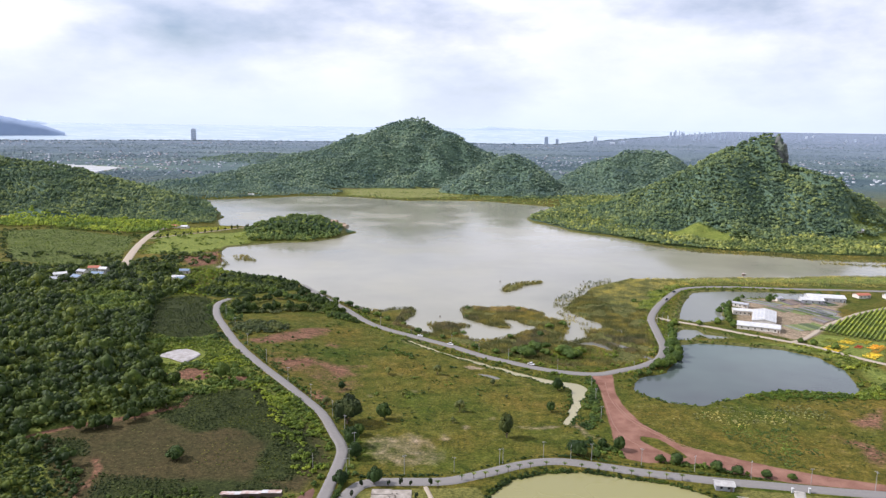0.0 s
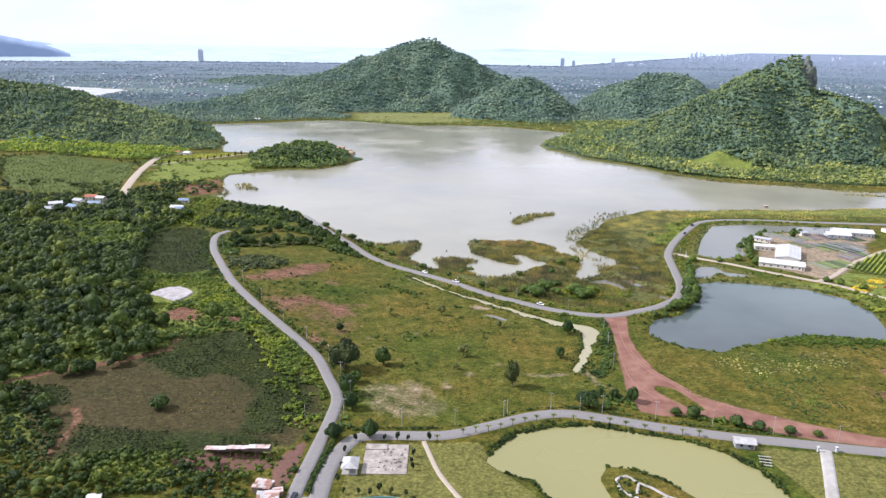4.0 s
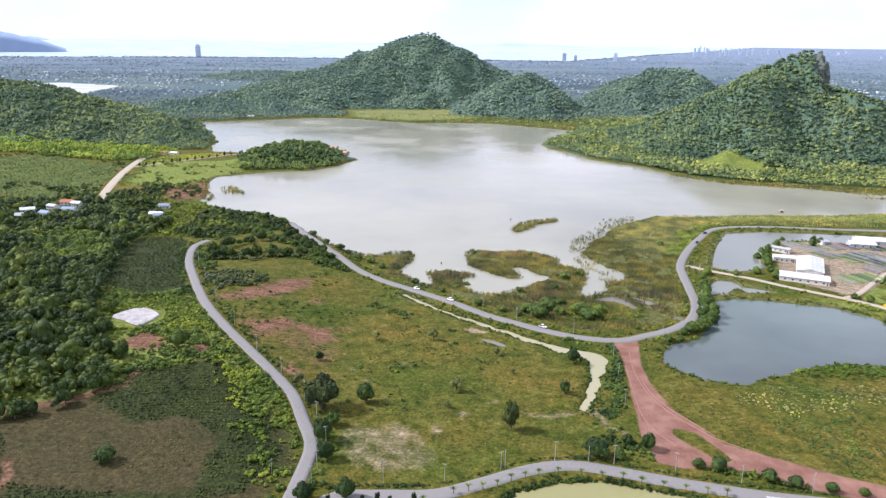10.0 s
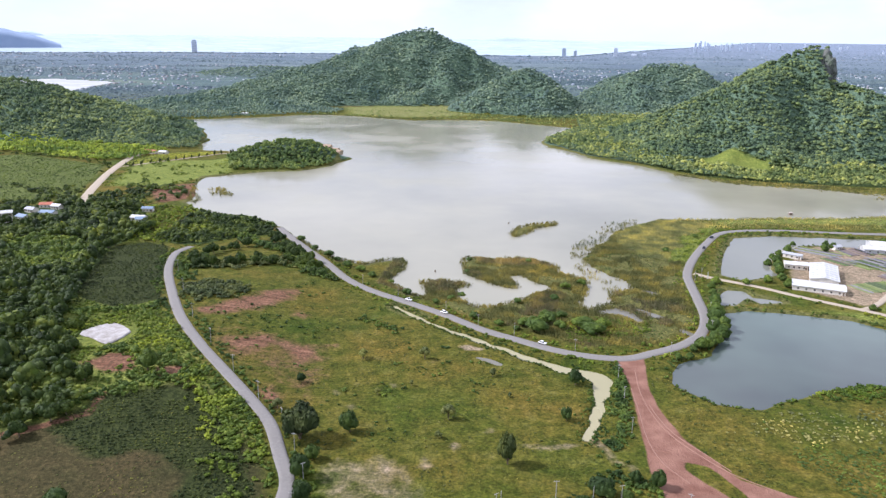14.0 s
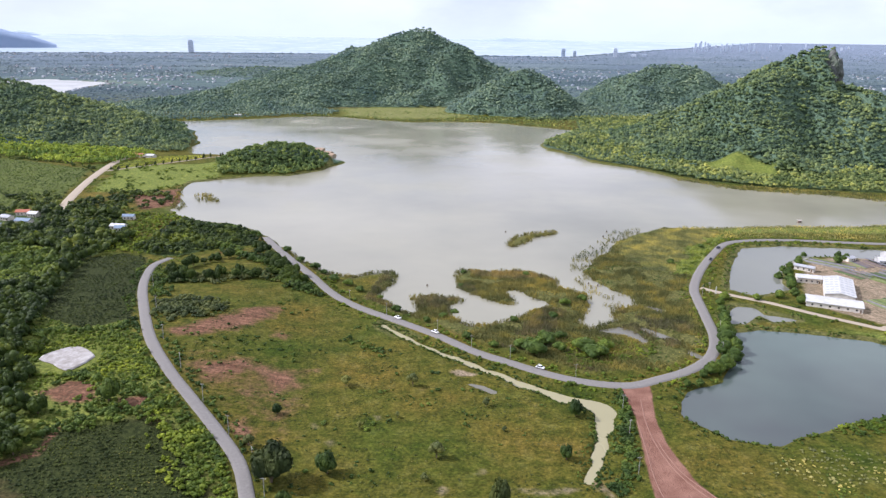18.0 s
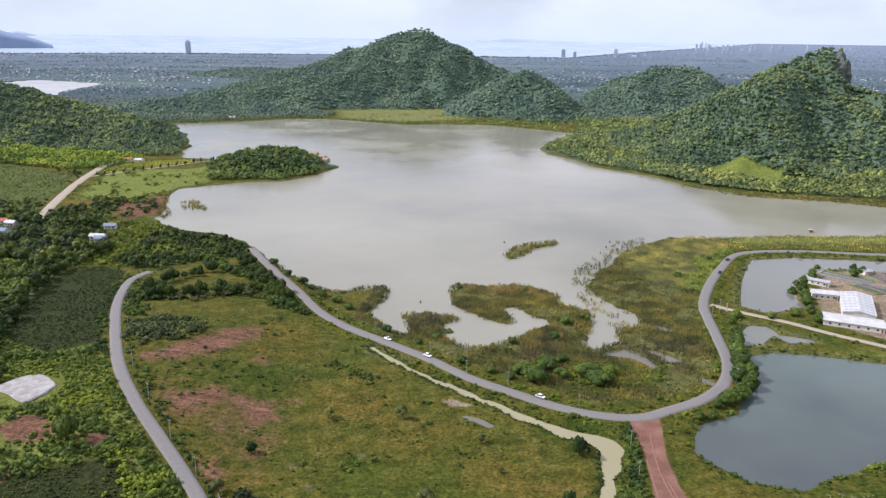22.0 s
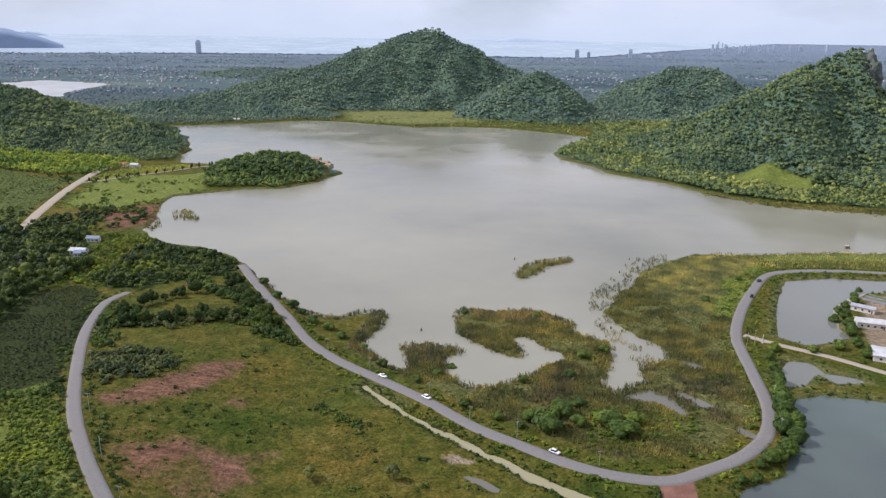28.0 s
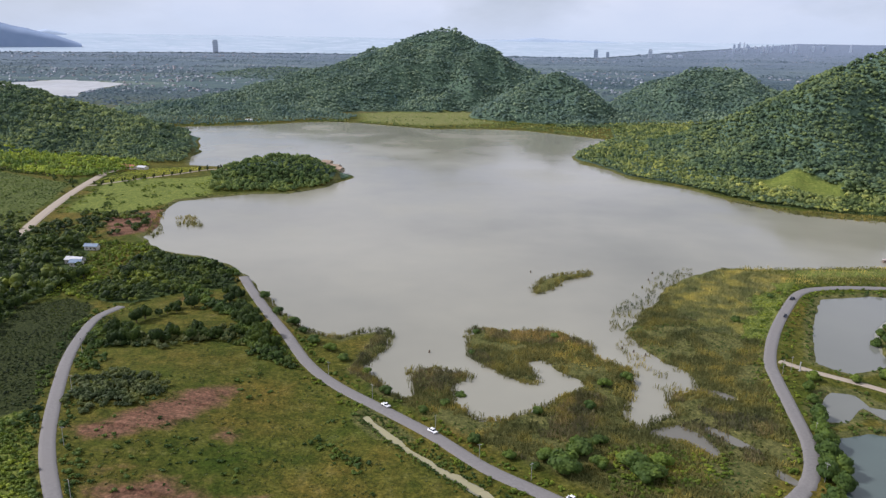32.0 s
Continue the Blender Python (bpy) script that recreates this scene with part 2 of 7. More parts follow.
def ribbon(line):
    """The outline of a band along a line, from rows of x, y and width."""
    p = np.array(line, float)
    d = np.gradient(p[:, :2], axis=0)
    d /= np.linalg.norm(d, axis=1, keepdims=True)
    off = np.stack([d[:, 1], -d[:, 0]], 1) * p[:, 2:] / 2
    return [tuple(q) for q in np.concatenate([p[:, :2] + off, (p[:, :2] - off)[::-1]])]


# ---- the plan, in metres ----
LAKE_WEST = [(-121, 567), (-147, 601), (-172, 616), (-201, 625), (-219, 641), (-233, 663), (-234, 691), (-251, 742), (-256, 787), (-228, 806), (-198, 825), (-164, 832), (-134, 866), (-126, 906), (-138, 959), (-164, 1005), (-213, 1026), (-267, 972), (-317, 980), (-335, 1028), (-348, 1082), (-395, 1187), (-436, 1273), (-473, 1341), (-406, 1370), (-336, 1401), (-288, 1443), (-245, 1461), (-198, 1454), (-125, 1416), (-56, 1379), (10, 1398), (99, 1386), (170, 1331), (222, 1287)]
LAKE_EAST = [(193, 1229), (163, 1160), (143, 1098), (149, 1050), (176, 1008), (191, 951), (220, 921), (244, 893), (267, 843), (298, 807), (313, 791), (349, 778), (385, 769), (417, 752), (450, 737), (620, 720), (620, 662), (450, 646), (398, 643), (347, 633), (290, 630), (230, 622), (187, 621)]
LAKE_SOUTH = [(159, 600), (138, 576), (130, 554), (110, 524), (99, 499), (102, 484), (108, 464), (115, 458), (119, 446), (118, 432), (102, 426), (102, 409), (93, 406), (84, 398), (79, 407), (85, 422), (90, 439), (90, 453), (76, 468), (77, 481), (68, 489), (54, 499), (36, 494), (18, 498), (15, 481), (17, 460), (29, 449), (35, 440), (44, 434), (47, 440), (42, 456), (52, 460), (60, 447), (69, 436)]
LAKE_MARSH = [(60, 425), (47, 414), (32, 401), (21, 400), (12, 412), (6, 427), (12, 433), (15, 443), (-3, 446), (-12, 443), (-7, 421), (-10, 414), (-18, 420), (-27, 433), (-35, 447), (-26, 467), (-25, 489), (-35, 492), (-51, 479), (-68, 486), (-88, 508), (-104, 534)]
LAKE = LAKE_WEST + LAKE_EAST + LAKE_SOUTH + LAKE_MARSH
ISLET = [(55, 566), (61, 583), (74, 596), (93, 604), (92, 596), (76, 585), (65, 566), (56, 558)]
REED_BED = [(-230, 717), (-222, 729), (-204, 710), (-201, 698), (-217, 697)]
POND = [(105, 308), (112, 327), (132, 337), (149, 364), (160, 394), (175, 400), (196, 395), (226, 386), (241, 370), (245, 345), (235, 311), (226, 302), (205, 306), (186, 307), (164, 299), (134, 284), (117, 288), (107, 300)]
FISH_POND = [(183, 467), (206, 522), (227, 561), (260, 569), (304, 564), (348, 559), (352, 549), (316, 537), (269, 541), (236, 514), (222, 482), (221, 468), (195, 456)]
ALGAE_POND = [(11, 178), (13, 185), (23, 197), (38, 204), (53, 205), (71, 200), (88, 195), (99, 186), (108, 175), (112, 159), (110, 145), (104, 128), (84, 128), (84, 145), (81, 157), (73, 167), (62, 175), (54, 176), (49, 167), (51, 153), (56, 141), (55, 132), (36, 132), (34, 143), (31, 155), (25, 166), (15, 172)]
PUDDLE = [(161, 417), (176, 435), (185, 434), (187, 424), (201, 416), (187, 412), (183, 422), (170, 409), (160, 410)]
MARSH_POOLS = [[(118, 436), (126, 426), (134, 424), (128, 432)], [(112, 402), (118, 396), (126, 384), (118, 388), (110, 398)], [(128, 372), (133, 364), (136, 360), (131, 362), (126, 368)], [(17, 332), (24, 330), (30, 324), (28, 322.5), (23, 327)], [(88, 396), (100, 402), (107, 395), (111, 381), (107, 379), (101, 389), (90, 392)]]
CANAL_LINE = [(-26, 400, 2.0), (-9, 379, 2.5), (5, 365, 2.7), (22, 350, 3.2), (42, 332, 4.0), (57, 320, 5.4), (68, 315, 7.0), (72, 307, 6.4), (68, 290, 4.6), (62, 270, 4.0), (57, 256, 2.8)]
CANAL_MIDDLE = [q[:2] for q in CANAL_LINE]
_bank = smooth(CANAL_LINE, 4.0)
_bank[:, 2] *= 0.72 + 0.75 * np.random.RandomState(3).rand(len(_bank))
_bank[:, :2] += np.random.RandomState(4).normal(size=(len(_bank), 2)) * 0.45
CANAL = ribbon(_bank)
FAR_WATER = [(-1318, 2195), (-1261, 2265), (-1244, 2354), (-1005, 2287), (-993, 2096), (-984, 1993), (-936, 1875), (-1050, 1882), (-1129, 1898)]
LINED_POND = [(-167, 330), (-161, 342), (-147, 331), (-154, 319)]
ROAD_WEST = [(-56, 120), (-55, 157), (-53, 180), (-51, 206), (-51, 225), (-57, 242), (-66, 264), (-80, 284), (-95, 303), (-112, 325), (-131, 355), (-149, 393), (-167, 436), (-178, 472), (-181, 492), (-177, 508)]
ROAD_LAKE = [(-128, 570), (-114, 542), (-94, 505), (-78, 478), (-60, 446), (-41, 424), (-17, 403), (3, 385), (22, 365), (39, 352), (56, 340), (72, 333), (89, 331), (104, 338), (122, 349), (137, 366), (146, 388), (151, 415), (156, 445), (161, 467), (177, 503), (199, 542), (219, 571), (241, 581), (271, 583), (321, 578), (371, 574), (460, 566)]
ROAD_SOUTH = [(-47, 118), (-47, 157), (-46, 172), (-42, 187), (-36, 193), (-23, 194), (-4, 195), (12, 202), (30, 211), (45, 214), (61, 210), (79, 204), (105, 197), (127, 193), (148, 189), (172, 185), (240, 175)]
TRACK_EAST = [(165, 466), (177, 455), (197, 440), (215, 423), (235, 406), (251, 391), (266, 369), (290, 340)]
TRACK_VINES = [(240, 402), (255, 412), (291, 449), (336, 486), (380, 510)]
TRACK_NORTHWEST = [(-323, 651), (-342, 713), (-366, 807), (-384, 911), (-377, 967)]
RED_EARTH = [(84, 328), (88, 333), (98, 334), (96, 322), (92, 303), (91, 280), (94, 258), (100, 244), (105, 231), (111, 227), (124, 219), (140, 209), (160, 200), (184, 192), (240, 182), (240, 178), (175, 188), (139, 195), (118, 204), (110, 211), (96, 214), (84, 213), (76, 217), (75, 236), (77, 248), (79, 265), (84, 302)]
TRACK_FORK = [(89, 242), (97, 239), (102, 227), (105, 217), (98, 220), (92, 229), (88, 237)]
TRACK_MUD = ribbon([(57, 258, 5.0), (62, 251, 4.0), (64, 241, 3.0), (70, 239, 3.5), (69, 226, 2.5)])
BARE_STRIP = ribbon([(28, 252, 1.6), (39, 251, 4.5), (47, 251, 5.0), (54, 253, 2.0)])
CROP_SOUTH = [(-147, 193), (-116, 190), (-81, 195), (-66, 186), (-72, 179), (-92, 174), (-112, 168), (-142, 172)]
CROP_CORNER = [(-183, 224), (-164, 224), (-156, 208), (-170, 206)]
FIELD_PATH = ribbon([(-154, 207, 4.0), (-147, 196, 4.0), (-146, 183, 3.0), (-148, 168, 2.5)])
TILLED = [(-190, 225), (-169, 242), (-147, 254), (-133, 267), (-105, 290), (-94, 281), (-61, 235), (-55, 213), (-62, 184), (-94, 181), (-128, 175), (-146, 167)]
DARK_CROP = [(-144, 248), (-136, 273), (-108, 286), (-95, 278), (-72, 245), (-60, 219), (-68, 193), (-83, 191), (-86, 210), (-85, 226), (-103, 239), (-118, 231)]
CROP_NORTH = [(-231, 506), (-213, 520), (-193, 508), (-168, 433), (-151, 381), (-166, 366), (-192, 379), (-206, 399)]
LIGHT_GROVE = [(-315, 517), (-297, 535), (-262, 520), (-240, 497), (-226, 450), (-247, 428), (-277, 462)]
FIELD_WEST = [(-582, 895), (-523, 920), (-390, 851), (-345, 690), (-379, 648), (-458, 690)]
RED_PATCH_1 = [(-130, 368), (-117, 382), (-101, 406), (-84, 417), (-80, 408), (-90, 380), (-112, 362), (-125, 360)]
RED_PATCH_2 = [(-109, 334), (-94, 343), (-85, 348), (-64, 341), (-50, 344), (-55, 333), (-52, 320), (-69, 316), (-79, 329), (-85, 322), (-94, 312), (-103, 325)]
RED_PATCH_3 = [(-80, 289), (-70, 297), (-64, 287), (-61, 270), (-69, 275)]
RED_EAST = [(200, 262), (229, 279), (214, 250), (203, 254)]
RED_SOUTH = [(182, 243), (193, 238), (199, 224), (189, 210), (183, 214), (186, 232)]
PALE_PATCH = [(-43, 236), (-37, 244), (-27, 242), (-18, 247), (-8, 238), (-2, 212), (-18, 206), (-34, 208), (-44, 226)]
BARE_SPOTS = [(-44, 293, 3), (6, 251, 3), (-4, 237, 3.5), (-36, 280, 3), (-20, 300, 2.5), (20, 262, 2.5)]
MEADOW = [(-46, 200), (12, 209), (44, 220), (70, 224), (78, 262), (82, 320), (56, 322), (20, 350), (-20, 390), (-60, 430), (-90, 480), (-120, 520), (-150, 500), (-160, 440), (-130, 365), (-92, 305), (-58, 262), (-45, 235)]
PASTURE = [(-361, 877), (-247, 905), (-237, 816), (-259, 773), (-279, 734), (-334, 731)]
SHORE_MUD = [(-294, 722), (-254, 750), (-236, 716), (-232, 676), (-256, 656), (-276, 690)]
RICE = [(-373, 868), (-368, 930), (-340, 950), (-302, 962), (-288, 952), (-318, 911), (-344, 883), (-366, 858)]
MARSH = [(132, 568), (185, 615), (225, 604), (168, 498), (153, 447), (139, 378), (108, 349), (72, 345), (27, 378), (-2, 402), (-40, 440), (-30, 500), (40, 505), (93, 500)]
FAR_FIELD = [(-242, 1708), (-184, 1804), (42, 1750), (81, 1466), (-80, 1411), (-199, 1468)]
BRIGHT_FIELD = [(306, 915), (330, 950), (372, 948), (398, 898), (385, 862), (372, 852), (343, 900)]
BRIGHT_MARSH = [(146, 500), (170, 492), (200, 550), (228, 602), (190, 616), (160, 600), (138, 568), (130, 538)]
WOOD_PATH = ribbon([(-196, 222, 3.0), (-182, 233, 4.0), (-167, 241, 4.5), (-150, 249, 4.5), (-134, 260, 4.0), (-135, 277, 3.0)])
SCRUB_PATH = ribbon([(-110, 144, 2.2), (-96, 142, 2.6), (-85, 142, 2.6), (-70, 143, 2.2)])
HILL_FARMS = [(560, 880), (590, 960), (640, 990), (760, 960), (760, 850), (640, 840)]
NURSERY = [(246, 408), (232, 424), (222, 436), (228, 466), (244, 500), (262, 530), (300, 542), (340, 545), (345, 520), (325, 500), (314, 470), (290, 446), (268, 420)]
# hills: crest points with height of the ground and reach of the slope
HILLS = [
    [(-900, 1200, 90, 200), (-725, 1190, 79, 185), (-680, 1190, 73, 180), (-632, 1185, 65, 175), (-584, 1180, 54, 160), (-535, 1170, 41, 145), (-482, 1150, 30, 120), (-423, 1110, 17, 90), (-376, 1070, 8, 60)],
    [(-671, 1580, 3, 90), (-559, 1620, 16, 150), (-478, 1650, 32, 190), (-402, 1720, 51, 230), (-321, 1800, 78, 260), (-231, 1870, 101, 280), (-190, 1900, 121, 290), (-147, 1920, 140, 300), (-104, 1940, 155, 310), (-67, 1950, 164, 320), (-37, 1950, 165, 320), (-19, 1945, 155, 310), (7, 1940, 136, 300), (44, 1930, 113, 280), (88, 1900, 90, 250), (123, 1870, 66, 220), (190, 1850, 26, 180)],
    [(87, 1590, 27, 90), (112, 1600, 58, 120), (136, 1600, 74, 140), (168, 1600, 83, 150), (194, 1605, 75, 140), (220, 1610, 59, 120), (253, 1610, 31, 100)],
    [(362, 1700, 17, 110), (392, 1720, 38, 150), (435, 1740, 68, 190), (468, 1740, 89, 210), (502, 1740, 94, 220), (536, 1740, 92, 215), (565, 1740, 77, 200), (601, 1740, 61, 180), (651, 1740, 37, 160), (720, 1750, 10, 110)],
    [(340, 1190, 22, 110), (369, 1125, 51, 150), (409, 1112, 73, 180), (434, 1105, 89, 195), (455, 1100, 106, 205), (471, 1100, 118, 215), (505, 1100, 132, 220), (526, 1100, 139, 225), (548, 1100, 138, 225)],
    [(548, 1095, 86, 190), (587, 1085, 68, 170), (613, 1080, 51, 150), (637, 1070, 33, 130), (760, 1040, 10, 120)],
    [(540, 1010, 62, 110), (500, 985, 38, 90)],
    [(-240, 892, 3, 30), (-234, 900, 8, 40), (-214, 912, 17, 58), (-194, 920, 20, 66), (-171, 922, 19, 62), (-148, 922, 13, 46), (-133, 920, 3, 28)],
    [(-758, 2700, 16, 160), (-641, 2700, 28, 200), (-448, 2700, 20, 220)],
]
EYE = (0.0, 20.0, 147.0)
GROUND = 1.0


def coast(az):
    """Distance along the plain at which the sea begins, by direction."""
    return np.interp(az, [-0.9, -0.42, -0.35, 0.16, 0.28, 0.36, 0.42, 0.55], [3850, 3870, 3900, 3900, 4437, 4800, 5200, 5200])


def true_reach(X, Y):
    """How much farther off a place of the drawn-together plain stands in truth."""
    d = np.hypot(X - EYE[0], Y - EYE[1])
    u = np.clip((d - 2000) / 2950, 0, 0.93)
    return np.where(d > 2000, (2000 + 2950 * u / (1 - u)) / np.maximum(d, 1), 1.0)


def far_rise(X, Y):
    """The distant plain, drawn together towards the horizon at eye height."""
    d = np.hypot(X - EYE[0], Y - EYE[1])
    u = np.clip((d - 2000) / 2950, 0, 0.985)
    D = d.clip(1) + 0 * u
    D = np.where(d > 2000, 2000 + 2950 * u / (1 - u), D)
    return EYE[2] * (1 - d / np.maximum(D, 1)) * (d > 2000)


def hill_rise(X, Y):
    z = np.zeros(X.shape)
    for crest in HILLS:
        for (ax, ay, ah, aw), (bx, by, bh, bw) in zip(crest, crest[1:]):
            near = (np.abs(X - (ax + bx) / 2) < 480) & (np.abs(Y - (ay + by) / 2) < 480)
            if not near.any():
                continue
            x, y = X[near], Y[near]
            dx, dy = bx - ax, by - ay
            t = np.clip(((x - ax) * dx + (y - ay) * dy) / (dx * dx + dy * dy), 0, 1)
            d = np.hypot(x - ax - t * dx, y - ay - t * dy)
            d = d * (0.75 + 0.6 * grain(x, y, 70.0))
            s = np.clip(1 - d / (aw + (bw - aw) * t), 0, 1)
            h = (ah + (bh - ah) * t) * (0.55 * s ** 1.25 + 0.45 * s * s * (3 - 2 * s))
            spur = np.abs(2 * grain(x + 700, y + 0.35 * x, 120.0, 3) - 1)
            h = h * (1 + (0.55 * (grain(x + 40, y, 62.0, 2) - 0.5) + 0.75 * (0.27 - spur)) * (1 - s * s))
            z[near] = np.maximum(z[near], h)
    drop = (X > 549) & (np.abs(Y - 1100) < 160)
    z = np.where(drop, np.minimum(z, 88 - 0.42 * (X - 549)), z)
    face = (X > 527) & (X <= 549) & (Y < 1084) & (Y > 940)
    return np.where(face, np.minimum(z, 92 - 0.3 * (1084 - Y) + 6 * grain(X, Y, 20.0)), z)


WATERS = [(LAKE, 2.6, 2.5), (POND, 1.5, 2.5), (FISH_POND, 1.5, 2.5), (ALGAE_POND, 0.8, 2.0), (PUDDLE, 2.0, 2.0), (CANAL, 0.6, 1.6), (FAR_WATER, 8.0, 12.0)] + [(q, 0.5, 1.0) for q in MARSH_POOLS]


def shore(X, Y):
    """Distance from open water, negative in it."""
    out = np.full(X.shape, 1e3)
    for pts, ragged, _ in WATERS:
        d = edge_dist(pts, X, Y) + ragged * 2 * (grain(X, Y, 9.0) - 0.5)
        out = np.minimum(out, d)
    for pts in (ISLET,):
        out = np.maximum(out, -edge_dist(pts, X, Y) + 2 * (grain(X, Y, 6.0) - 0.5))
    return out


def west_rise(X, Y):
    """The gentle swell of the land on the western side."""
    t = np.clip((-40 - X) / 90, 0, 1)
    return 9 * t * t * (3 - 2 * t) * np.exp(-((Y - 360) / np.where(Y < 360, 170.0, 120.0)) ** 2)


def land(X, Y):
    base = GROUND + west_rise(X, Y) + 0.35 * (grain(X, Y, 40.0) - 0.5)
    s = shore(X, Y)
    bank = np.clip((s + 2.2) / 4.4, 0, 1)
    z = base * bank - 1.2 * (1 - bank)
    d = np.hypot(X - EYE[0], Y - EYE[1])
    out = (d > coast(np.arctan2(X - EYE[0], Y - EYE[1])) + 12) * 3.5
    return z + hill_rise(X, Y) + far_rise(X, Y) - out


def steps(stops):
    """Grid lines from (position, spacing) stops, the spacing growing evenly."""
    out = [stops[0][0]]
    for (a, da), (b, db) in zip(stops, stops[1:]):
        while out[-1] < b - 1e-6:
            t = (out[-1] - a) / (b - a)
            out.append(out[-1] + da + (db - da) * t)
    return np.array(out)


def sheet(name, xs, ys, height, material):
    X, Y = np.meshgrid(xs, ys)
    Z = height(X, Y)
    nx, ny = len(xs), len(ys)
    mesh = bpy.data.meshes.new(name)
    idx = np.arange(nx * ny).reshape(ny, nx)
    quads = np.stack([idx[:-1, :-1], idx[:-1, 1:], idx[1:, 1:], idx[1:, :-1]], -1).reshape(-1, 4)
    fill(mesh, np.stack([X, Y, Z], -1).reshape(-1, 3), quads)
    mesh.materials.append(material)
    return mesh, X, Y, Z


def fill(mesh, verts, faces, flat=False):
    k = faces.shape[1]
    mesh.vertices.add(len(verts))
    mesh.vertices.foreach_set("co", np.asarray(verts, np.float32).ravel())
    mesh.loops.add(faces.size)
    mesh.loops.foreach_set("vertex_index", faces.astype(np.int32).ravel())
    mesh.polygons.add(len(faces))
    mesh.polygons.foreach_set("loop_start", np.arange(0, faces.size, k, dtype=np.int32))
    mesh.polygons.foreach_set("loop_total", np.full(len(faces), k, np.int32))
    if not flat:
        mesh.polygons.foreach_set("use_smooth", np.ones(len(faces), bool))
    mesh.update(calc_edges=True)


# ---- ground ----
def cover_value(pts, X, Y, soft=6.0):
    return np.clip(0.5 - edge_dist(pts, X, Y) / (2 * soft), 0, 1)


def most(*layers):
    out = layers[0]
    for a in layers[1:]:
        out = np.maximum(out, a)
    return out


FOREST_WEST = [(-700, 640), (-378, 633), (-325, 652), (-265, 645), (-224, 557), (-232, 502), (-192, 364), (-179, 325), (-168, 344), (-163, 304), (-139, 267), (-153, 240), (-190, 229), (-209, 205), (-393, 175), (-665, 281)]
SCRUB_SOUTH = [(-209, 210), (-184, 229), (-148, 187), (-146, 167), (-128, 175), (-104, 181), (-74, 164), (-67, 139), (-62, 100), (-299, 89)]
SHORE_WOOD = [(-209, 529), (-205, 552), (-208, 614), (-180, 608), (-151, 590), (-127, 556), (-136, 544), (-150, 538), (-162, 530), (-175, 514), (-190, 515)]
CAPE_WOOD = [(141, 1097), (165, 1050), (192, 972), (235, 925), (292, 830), (350, 800), (460, 775), (620, 760), (700, 800), (700, 1000), (433, 1200), (500, 1560), (260, 1480), (235, 1290)]
YELLOW_WOOD = [(-650, 1045), (-532, 1030), (-453, 1010), (-385, 990), (-355, 960), (-380, 892), (-420, 880), (-482, 908), (-551, 938), (-650, 930)]
UPPER_MEADOW = [(-110, 360), (-60, 350), (-40, 310), (-50, 270), (-80, 290), (-120, 335)]
WEST_GREEN = [(-205, 385), (-152, 388), (-114, 330), (-68, 266), (-56, 230), (-58, 190), (-66, 165), (-110, 150), (-215, 195)]
LAWN = [(-40, 186), (8, 190), (14, 172), (30, 150), (36, 120), (-40, 120)]
EAST_SHORE = [(225, 600), (300, 605), (620, 600), (620, 660), (450, 645), (300, 628), (230, 620)]
POND_EAST = [(226, 386), (245, 370), (250, 340), (240, 305), (275, 320), (268, 372), (236, 402), (200, 404)]
LAWN_EAST = [(112, 190), (190, 176), (180, 120), (118, 120), (122, 150)]
FLOWERS = [(251, 402), (271, 424), (287, 415), (306, 402), (278, 358), (263, 372), (250, 391)]
VINES = [(275, 433), (320, 474), (370, 508), (400, 480), (340, 420), (307, 405), (288, 417)]

xs = steps([(-4600, 240), (-700, 12), (-320, 2.5), (-150, 2.1), (180, 2.1), (420, 2.6), (760, 12), (4600, 240)])
ys = steps([(-700, 60), (90, 4), (125, 2.2), (520, 2.2), (640, 2.8), (1500, 12), (2100, 20), (4900, 90)])
m_ground, gn, gl, gb = links_of("meadow_ground")
ground_mesh, GX, GY, GZ = sheet("ground", xs, ys, land, m_ground)
s_all = shore(GX, GY)
woods = most(cover_value(FOREST_WEST, GX, GY, 10), cover_value(SHORE_WOOD, GX, GY, 8), cover_value(CAPE_WOOD, GX, GY, 15), np.clip(hill_rise(GX, GY) / 4, 0, 1) * (np.hypot(GX, GY) < 2250))
